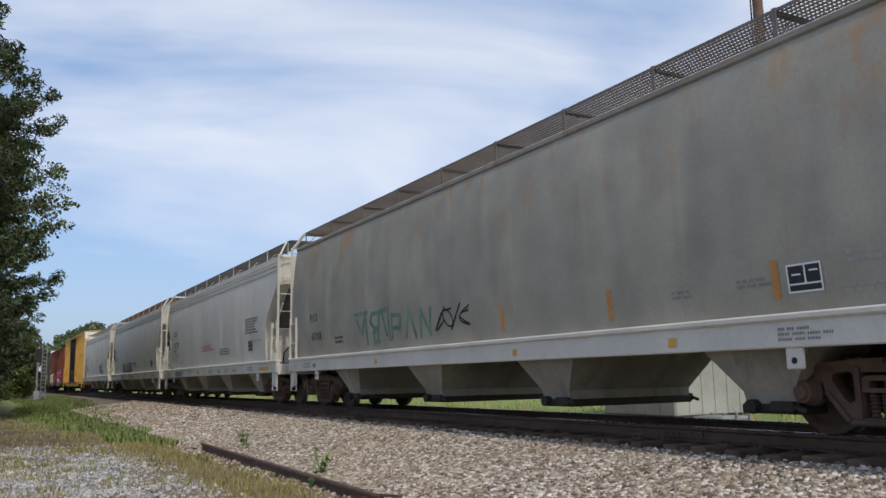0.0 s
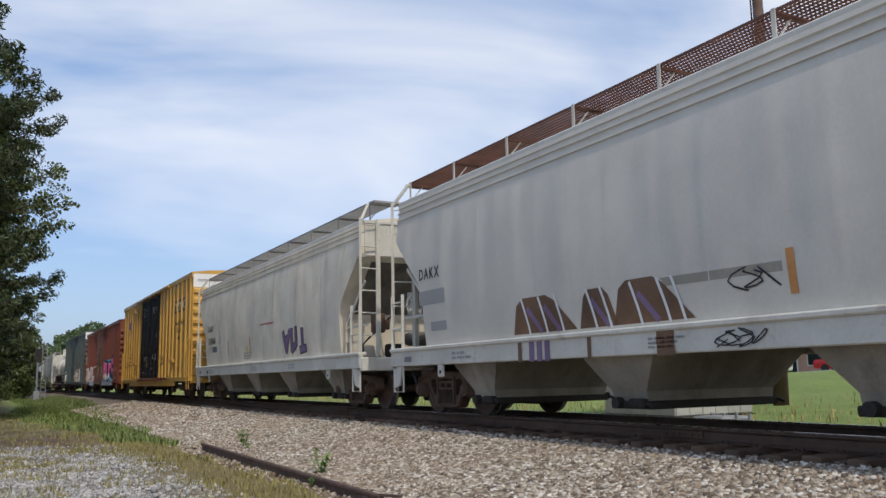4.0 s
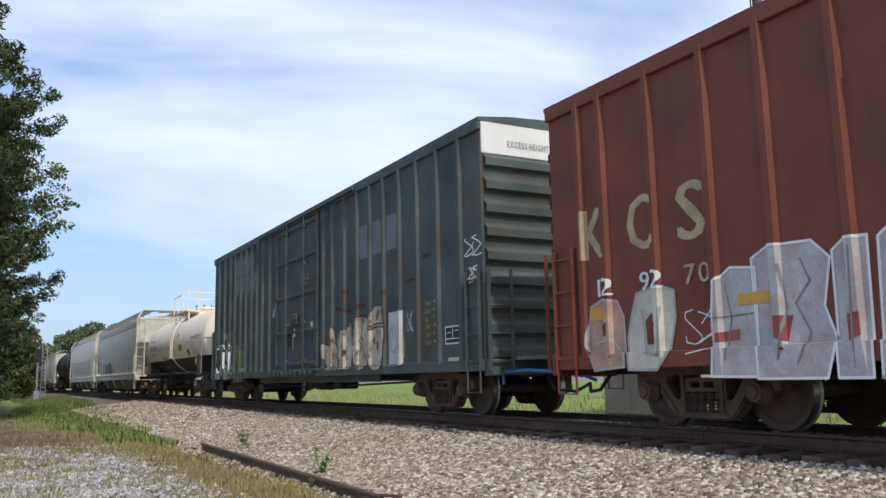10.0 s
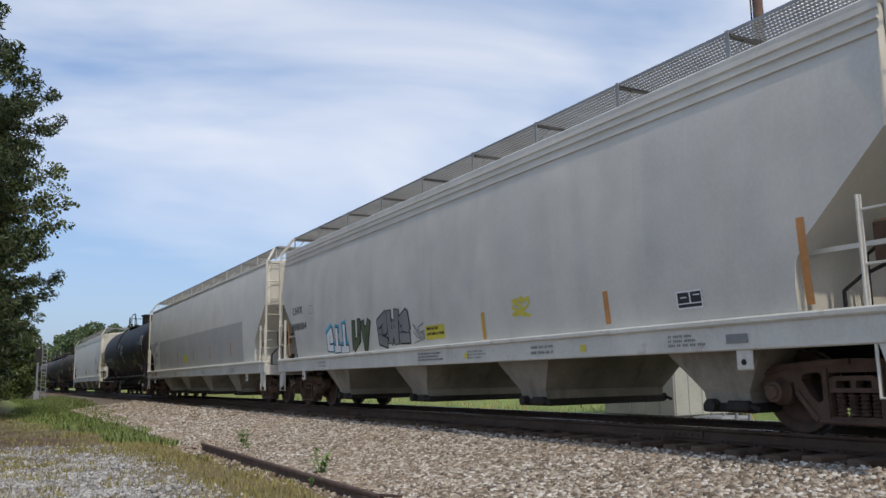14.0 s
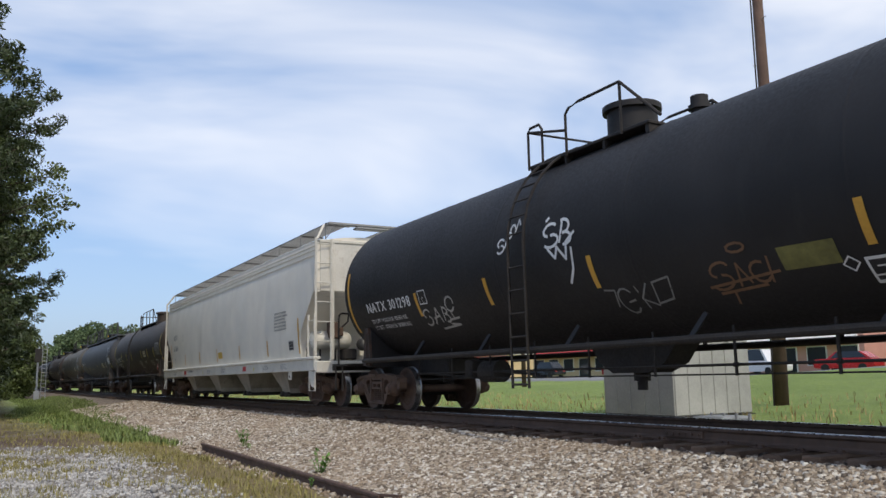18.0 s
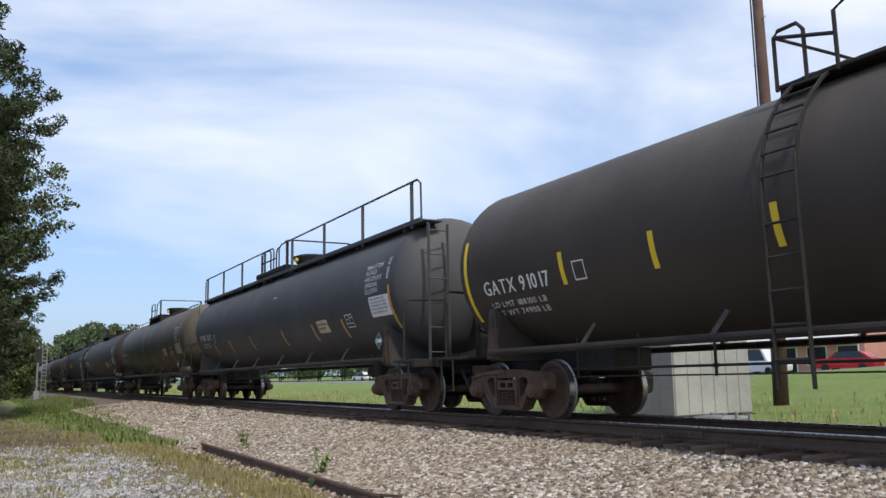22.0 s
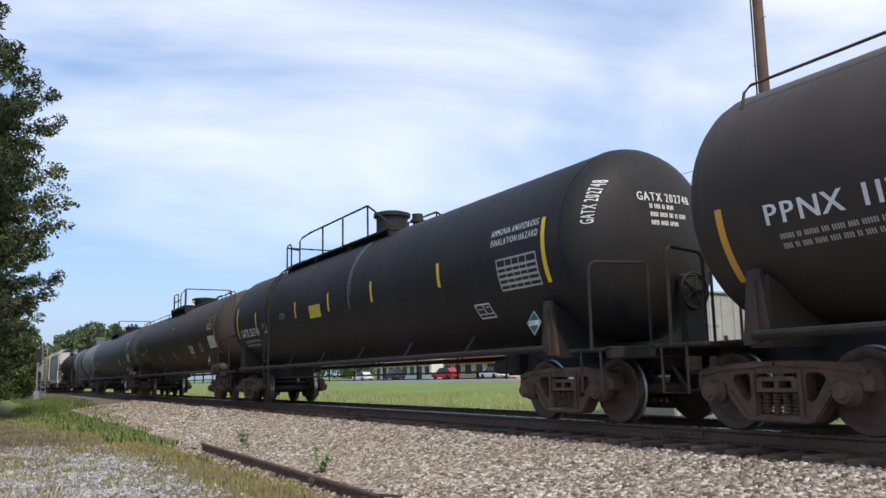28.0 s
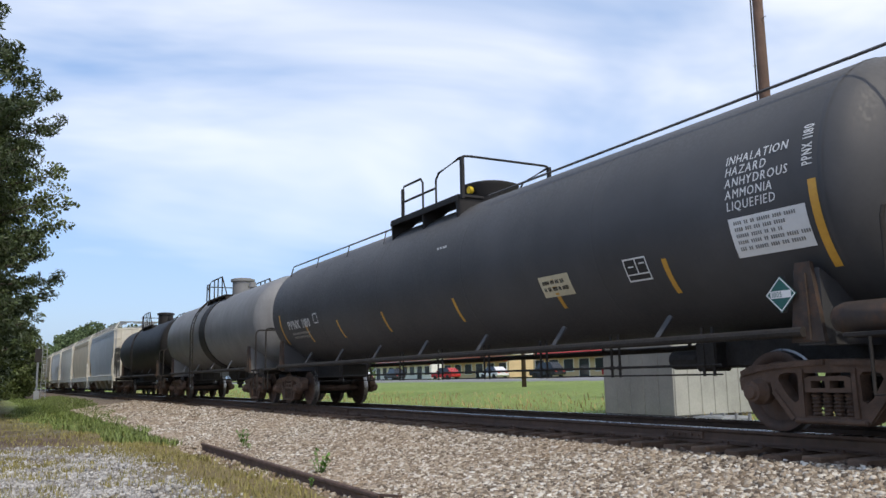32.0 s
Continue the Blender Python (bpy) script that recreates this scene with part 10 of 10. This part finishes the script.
tag_lines("sp_rust", 0.03, (loop(2.95, 1.88, 0.14, 0.08, 30, 250, 0.5), loop(2.92, 1.74, 0.16, 0.08, 90, -150, 0.5), [(3.15, 1.68), (3.22, 1.92), (3.32, 1.7)], loop(3.5, 1.8, 0.13, 0.11, 60, 320), [(3.6, 1.68), (3.66, 1.94)], [(2.7, 1.70), (3.75, 1.78)], [(2.8, 1.62), (3.5, 1.66)], loop(3.3, 2.09, 0.13, 0.05, 0, 360), [(3.0, 1.62), (2.95, 1.5)]))
mark(n, NS, "worn_panel", "sp_olive", lambda q: q.rect(3.82, 4.52, 1.77, 2.01), "worn yellow notice panel")
for q_ in ([(4.48, 1.82), (4.57, 1.75), (4.48, 1.68), (4.39, 1.75), (4.48, 1.82)],):
    mark(n, NS, "placard_frame", "chalk", lambda f: f.stroke([(a_ + 0.12, b_) for a_, b_ in q_], 0.016), "white diamond outline", off=0.01)
stripes(n, NS, [-4.62, -2.02, 0.78, 4.91], 1.89, 2.34, "stripe")
stripes(n, NS, [7.75, -7.9], 1.75, 3.1, "stripe")
tag(n, NS, 6.9, 7.8, 2.7, 3.3, 85, "chalk", 0.04)
gear = Shape()
gear.cyl((-3.3, -0.75, 0.78), (-2.75, -0.75, 0.78), 0.20, 14)
gear.box(-3.75, -3.5, -0.95, -0.6, 0.66, 1.0, 0.03)
gear.tube([(-5.6, -0.8, 0.78), (-3.8, -0.8, 0.68), (-3.3, -0.8, 0.72)], 0.03, 6)
gear.bar((-2.75, -0.75, 0.78), (-1.6, -0.75, 0.70), 0.05, 0.03)
part("air_reservoir", gear, MAT["under"], n)
mark(n, NS, "table_panel", "faint", lambda q: [q.border(5.9, 7.0, 2.3, 2.95, 0.03)] + [q.rect(5.9, 7.0, 2.4 + 0.1 * i, 2.42 + 0.1 * i, 1) for i in range(5)])
data_panel(n, NS, 4.75, 1.54, 0.6, 0.25)
diamond(n, 6.95, 1.5, 0.18, "placard_red", "1267")

q = hopper(-85.8, 20.2, "pale_dust", "clean pale grey covered hopper with amber reflector stripes", walkway="steel", rail_posts=False, air_tank=True, cut=2.93, shift=0.6, inset=1.29)
fit_words(q, H, "EQUX", -8.05, -7.32, 2.53, 0.23)
fit_words(q, H, "621094", -8.04, -7.15, 2.03, 0.23)
fit_words(q, H, "LD LMT", -7.95, -7.6, 1.66, 0.07, bold=0)
fit_words(q, H, "LT WT", -7.93, -7.6, 1.54, 0.07, bold=0)
mark(q, H, "stencil_box", "faint", lambda o: o.border(-6.3, -6.05, 2.42, 2.68, 0.015))
stripes(q, H, [-8.56, 8.64], 1.39, 2.33, "stripe")
stripes(q, H, [-5.76, -3.11, -0.33, 2.68, 5.8], 1.40, 1.85, "stripe")
small_print(q, H, 6.56, 2.05, 1.1, 0.56, 6, "faint", 6)
data_panel(q, H, 7.8, 1.5, 0.4, 0.26, light="faint_w")
mark(q, H, "notice_plate", "gold", lambda o: o.rect(-0.15, 0.44, 1.5, 1.72))
small_print(q, SILL, -4.69, 1.04, 1.03, 0.1, 1, "ink", 4)
for u0 in (-5.55, 3.4):
    mark(q, SILL, "notice_plate", "red_ink", lambda o: o.rect(u0, u0 + 0.4, 1.0, 1.15))
small_print(q, SILL, 5.6, 0.98, 0.5, 0.15, 3, "faint", 5)
ex = Flat()
ex.text("EQUX", 0.35, 3.95, 0.13, 0.8, 0.03)
ex.text("621094", 0.30, 3.76, 0.13, 0.8, 0.03)
part("lettering", ex.build(lambda a_, b_, o: (9.85 + 0.032 + o, a_, b_), 0.004), MAT["ink"], q)

sill_marks(q, 140, (-7.6, -1.5, 0.6, 7.3), ((-2.2, 0.1, "sign_yellow"), (4.6, 0.1, "sign_yellow")))
RS = tank_surf(1.48, 2.60, 18.2)
r = tank(-105.8, 18.2, 14.6, 1.48, 2.60, "tank_umber", "dark umber tank car with bright yellow stripes", "general", rails="none", dome=0.62, plat=(-1.58, 3.38), ladder=-1.15)
fit_words(r, RS, "GATX 91017", -7.45, -5.48, 2.05, 0.24, "chalk")
fit_words(r, RS, "LD LMT 188100 LB", -7.37, -5.3, 1.84, 0.09, "chalk", 0)
fit_words(r, RS, "LT WT 74900 LB", -7.3, -4.95, 1.70, 0.09, "chalk", 0)
stripes(r, RS, [-7.95, 7.85], 1.65, 3.05, "stripe_y")
stripes(r, RS, [-5.2, -3.27, -1.35, 2.05, 4.01, 5.89], 2.02, 2.5, "stripe_y")
mark(r, RS, "notice_panel", "sign_cream", lambda o: o.rect(2.7, 3.48, 2.09, 2.4))
small_print(r, RS, 2.78, 2.14, 0.62, 0.2, 2, "ink", 2, off=0.01)
mark(r, RS, "table_panel", "chalk", lambda o: [o.border(6.4, 7.42, 2.12, 2.66, 0.02)] + [o.rect(6.4, 7.42, 2.2 + 0.09 * i, 2.215 + 0.09 * i, 1) for i in range(5)] + [o.rect(6.7 + 0.2 * i, 6.72 + 0.2 * i, 2.12, 2.66) for i in range(4)])
small_print(r, RS, 0.72, 1.5, 1.0, 0.42, 5, "faint_w", 3)
small_print(r, RS, -0.4, 1.24, 0.45, 0.18, 3, "faint_w", 13)
mark(r, RS, "stencil_box", "chalk", lambda o: o.border(-4.95, -4.68, 2.05, 2.33, 0.02))
head_text(r, 18.2, 1.48, 2.60, [("GATX 91017", -0.5, 0.55, 0.14), ("", -0.3, 0.1, 0.36)])
small_print(r, RS, 4.2, 1.58, 1.0, 0.28, 3, "faint_w", 4)
small_print(r, RS, 2.4, 1.72, 0.8, 0.14, 2, "faint_w", 7)
data_panel(r, RS, 5.93, 1.6, 0.5, 0.28)
diamond(r, 7.1, 1.5, 0.18, "placard_red", "2055")


def ammonia_marks(car, R, zc, number, seed, saddle, sh=0.0, word_mat="chalk", panel="chalk", lines=("INHALATION", "HAZARD", "ANHYDROUS", "AMMONIA", "LIQUEFIED"), num_mat="chalk", st="stripe"):
    """The lettering that the ammonia cars share."""
    S = tank_surf(R, zc)
    n0 = {"1111": -8.06, "1180": -8.06, "1136": -8.3}.get(number, -8.6)
    mid = {"1212": 0.22, "1086": 0.4, "1180": -0.15}.get(number, 0.0)
    lift_ = 0.10 if number == "1086" else 0.0
    for i, line in enumerate(lines):
        words(car, S, line, (7.95 if number != "1212" else 7.86) + sh, (3.05 if number != "1212" else 3.10) - 0.135 * i, 0.105, word_mat if not (number == "1111" and i < 2) else "orange_ink", 0.85, 0.05, 0.12)
    up = 0.06 if number == "1212" else 0.0
    mark(car, S, "table_panel", panel, lambda o: o.rect(7.95 + sh + up, 8.98 + sh + up, 1.98 + up, 2.42 + up), "white notice with a small table")
    small_print(car, S, 8.02 + sh + up, 2.02 + up, 0.85, 0.36, 5, "faint", seed, off=0.01)
    stripes(car, S, [9.10 + sh], 1.75, 2.65, st)
    tape = {"1212": (6.18, 4.08, 1.5, -1.83, -4.45, -6.6), "1086": (6.0, 3.71, 1.34, -1.93), "1111": (4.32, 0.75, -2.6, -5.7), "1180": (6.84, 4.45, 1.38, -1.79, -4.42, -6.64)}
    stripes(car, S, tape.get(number, (5.55, 3.4, 1.2, -2.1, -5.7)), 1.70, 2.13, st, 0.085)
    mark(car, S, "notice_panel", "sign_cream", lambda o: o.rect(4.25 + sh * 0.5 + mid, 5.0 + sh * 0.5 + mid, 1.88 + lift_, 2.19 + lift_))
    small_print(car, S, 4.32 + sh * 0.5 + mid, 1.92 + lift_, 0.6, 0.2, 2, "ink", seed + 1, off=0.01)
    data_panel(car, S, 6.22 + sh * 0.5 + mid - (0.18 if lift_ else 0.0), 1.91 + lift_, 0.44, 0.30)
    fit_words(car, S, "PPNX " + number, n0, n0 + 1.92, 2.10 if n0 > -8.2 else 2.26, 0.23, num_mat)
    stripes(car, S, [n0 - 0.6], 1.72, 2.55, st)
    small_print(car, S, n0 + 0.15, 1.80 if n0 > -8.2 else 1.95, 1.6, 0.2, 2, "faint_w", seed + 2)
    mark(car, S, "stencil_box", num_mat, lambda o: o.border(n0 + 2.1, n0 + 2.4, 2.15, 2.4, 0.025))
    diamond(car, saddle, 1.5, 0.20, "teal", "1005")
    small_print(car, S, 0.9, 3.05, 0.3, 0.08, 1, "chalk", seed + 3)
    # the number again on the shoulder and on the head
    half = 20.5 / 2 - 0.36
    hd = 0.46 * R
    st_ = half - hd

    def head(a_, b_, off):
        rr = min(0.98, math.hypot(a_, b_ - zc) / R)
        return (st_ + (hd + off) * math.sqrt(1 - rr * rr), a_, b_)
    o1 = Flat()
    o1.text("PPNX " + number, -0.45, zc + 0.50, 0.13, 0.75, 0.05)
    part("lettering", o1.build(head, 0.012), MAT[num_mat], car)
    o1 = Flat()
    o1.bars(-0.25, zc + 0.24, 0.6, 0.16, 2, seed)
    part("small_print", o1.build(head, 0.012), MAT[num_mat], car)
    o2 = Flat()
    o2.text("PPNX " + number, 0.0, 0.0, 0.13, 0.75, 0.05)
    part("lettering", o2.build(lambda a_, b_, off: S(9.12 + sh - b_, 2.45 + 0.62 * a_ + 0.35, off), 0.008), MAT[num_mat], car)


p = tank(-126.1, 20.6, 17.4, 1.48, 2.68, "tank_slate", "slate black ammonia tank car with a railed walkway", rails="walk", dome=0.3)
ammonia_marks(p, 1.48, 2.68, "1212", 11, 8.45)
s_ = tank(-147.1, 20.4, 16.4, 1.50, 2.70, "tank_chalk", "faded chalky black ammonia tank car", dome=0.55)
ammonia_marks(s_, 1.50, 2.70, "1086", 14, 8.0, -0.6, panel="faint_w")
DS = tank_surf(1.50, 2.70)
rnd = random.Random(41)
for u_, z0_, z1_, n_ in ((3.43, 2.2, 3.2, 9), (3.75, 2.3, 3.25, 8), (4.36, 2.4, 2.8, 4), (5.05, 2.9, 3.3, 5), (5.4, 2.9, 3.3, 5), (5.56, 2.35, 3.25, 5), (0.95, 1.8, 3.3, 8), (2.4, 2.3, 3.0, 7), (-0.2, 2.2, 3.3, 8), (-1.0, 2.0, 2.9, 8), (-2.2, 2.0, 2.9, 7), (-3.3, 1.9, 2.8, 8), (-4.4, 1.9, 2.8, 8), (1.6, 2.2, 3.1, 6), (2.9, 2.0, 2.9, 6)):
    for k_ in range(n_):
        a_, b_ = u_ + rnd.gauss(0, 0.09), rnd.uniform(z0_, (z0_ + z1_) / 2)
        c_ = rnd.uniform((z0_ + z1_) / 2, z1_)
        mark(s_, DS, "lime_drip", "drip_lime", lambda f: f.rect(a_, a_ + rnd.uniform(0.008, 0.026), b_, c_, 6), off=0.003)
t = tank(-168.05, 20.4, 17.2, 1.52, 2.71, "tank_brown", "rust brown ammonia tank car with handrails", dome=1.15)
ammonia_marks(t, 1.52, 2.71, "1136", 17, 8.4, -0.8, panel="faint_w")
v = tank(-189.2, 20.5, 17.25, 1.52, 2.70, "tank_black", "satin black ammonia tank car with yellow stripes", "general", rails="none", dome=0.25, plat=(-5.25, 2.05), ladder=-5.0)
VS = tank_surf(1.52, 2.70, 20.5)
for i, line in enumerate(("AMMONIA ANHYDROUS", "INHALATION HAZARD")):
    fit_words(v, VS, line, 7.3, 8.65, 3.0 - 0.17 * i, 0.11, "chalk", 0.05)
mark(v, VS, "table_panel", "faint_w", lambda o: [o.border(7.45, 8.6, 2.08, 2.6, 0.03)] + [o.rect(7.45, 8.6, 2.16 + 0.09 * i, 2.2 + 0.09 * i, 1) for i in range(4)] + [o.rect(7.7 + 0.2 * i, 7.72 + 0.2 * i, 2.08, 2.6) for i in range(4)])
stripes(v, VS, [8.8, -8.75], 2.09, 3.09, "stripe_y")
stripes(v, VS, [5.43, 2.32, -0.3, -2.8, -6.6], 2.36, 2.81, "stripe_y")
data_panel(v, VS, 6.4, 1.7, 0.5, 0.25)
fit_words(v, VS, "GATX 202748", -8.45, -6.45, 2.11, 0.25, "chalk")
small_print(v, VS, -8.3, 1.75, 1.7, 0.25, 2, "faint_w", 5)
mark(v, VS, "stencil_box", "chalk", lambda o: o.border(-5.95, -5.65, 2.15, 2.42, 0.025))
mark(v, VS, "notice_panel", "sign_yellow", lambda o: o.rect(-1.7, -0.88, 2.28, 2.6))
small_print(v, VS, -1.62, 2.33, 0.65, 0.22, 3, "gold", 7, off=0.01)
small_print(v, VS, -4.2, 2.4, 0.4, 0.18, 3, "faint_w", 8)
mark(v, VS, "scuff_line", "faint_w", lambda o: (o.rect(1.0, 1.03, 2.3, 4.0, 14), o.rect(1.12, 1.14, 2.6, 4.05, 12)), "pale scuffed ring line")
diamond(v, 8.35, 1.5, 0.20, "teal", "1005")
o2 = Flat()
o2.text("GATX 202748", 0.0, 0.0, 0.12, 0.8, 0.05)
part("lettering", o2.build(lambda a_, b_, off: VS(9.62 - b_, 2.86 + 0.72 * a_, off), 0.008), MAT["chalk"], v)
head_text(v, 20.5, 1.52, 2.70, [("GATX 202748", -0.5, 0.55, 0.14), ("", -0.3, 0.12, 0.38)])
w = tank(-210.4, 20.5, 16.7, 1.48, 2.68, "tank_brown", "rust brown ammonia tank car with a pale notice", dome=0.95)
ammonia_marks(w, 1.48, 2.68, "1111", 20, 8.1, -0.1, lines=("INHALATION", "HAZARD", "AMMONIA", "ANHYDROUS"))
z = tank(-231.6, 20.6, 17.7, 1.48, 2.68, "tank_slate", "slate black ammonia tank car with handrails", dome=0.6)
ammonia_marks(z, 1.48, 2.68, "1180", 23, 8.6, 0.05)
aa = tank(-250.2, 16.2, 12.6, 1.46, 2.66, "tank_grey", "faded grey tank car with a dark band", "general", rails="none", dome=0.5, bands=((0.0, 0.9, "tank_black"),))
bb = tank(-266.4, 15.6, 12.0, 1.40, 2.60, "tank_black", "plain black tank car with railed platform", "general", rails="none", dome=0.5)
hopper(-282.0, 14.6, "grey_far", "grey covered hopper with a pale end", far=True)
hopper(-297.0, 14.0, "tan", "plain tan covered hopper car", far=True)
hopper(-311.6, 14.0, "grey_light", "pale grey covered hopper car", far=True)
hopper(-326.5, 14.6, "white", "dull off-white covered hopper car", far=True)
hopper(-342.0, 14.6, "tan", "plain tan covered hopper car", far=True)


# ---- keyed movement ----
def motions():
    """The train rolls past; its wheels turn while it is near."""
    times = [float(i) for i in range(33)]
    for car, x0 in CARS:
        walk(car, [(tt, pose(x0 + travel(tt), TC, 0)) for tt in times])
    for ws, car, xa in SPINNERS:
        x0 = next(x for c_, x in CARS if c_ is car)
        hits = [fr for fr in range(0, 961) if -48 < x0 + travel(fr / 30) < 14]
        if not hits:
            walk(ws, [(0.0, pose(xa, 0, WR)), (32.0, pose(xa, 0, WR))])
            continue
        rows = [] if hits[0] == 0 else [(0.0, pose(xa, 0, WR))]
        start = travel(hits[0] / 30)
        for fr in hits:
            rows.append((fr / 30, pose(xa, 0, WR, 0, math.degrees((travel(fr / 30) - start) / WR) % 360, 0)))
        if hits[-1] < 960:
            rows.append((32.0, rows[-1][1]))
        walk(ws, rows)


motions()
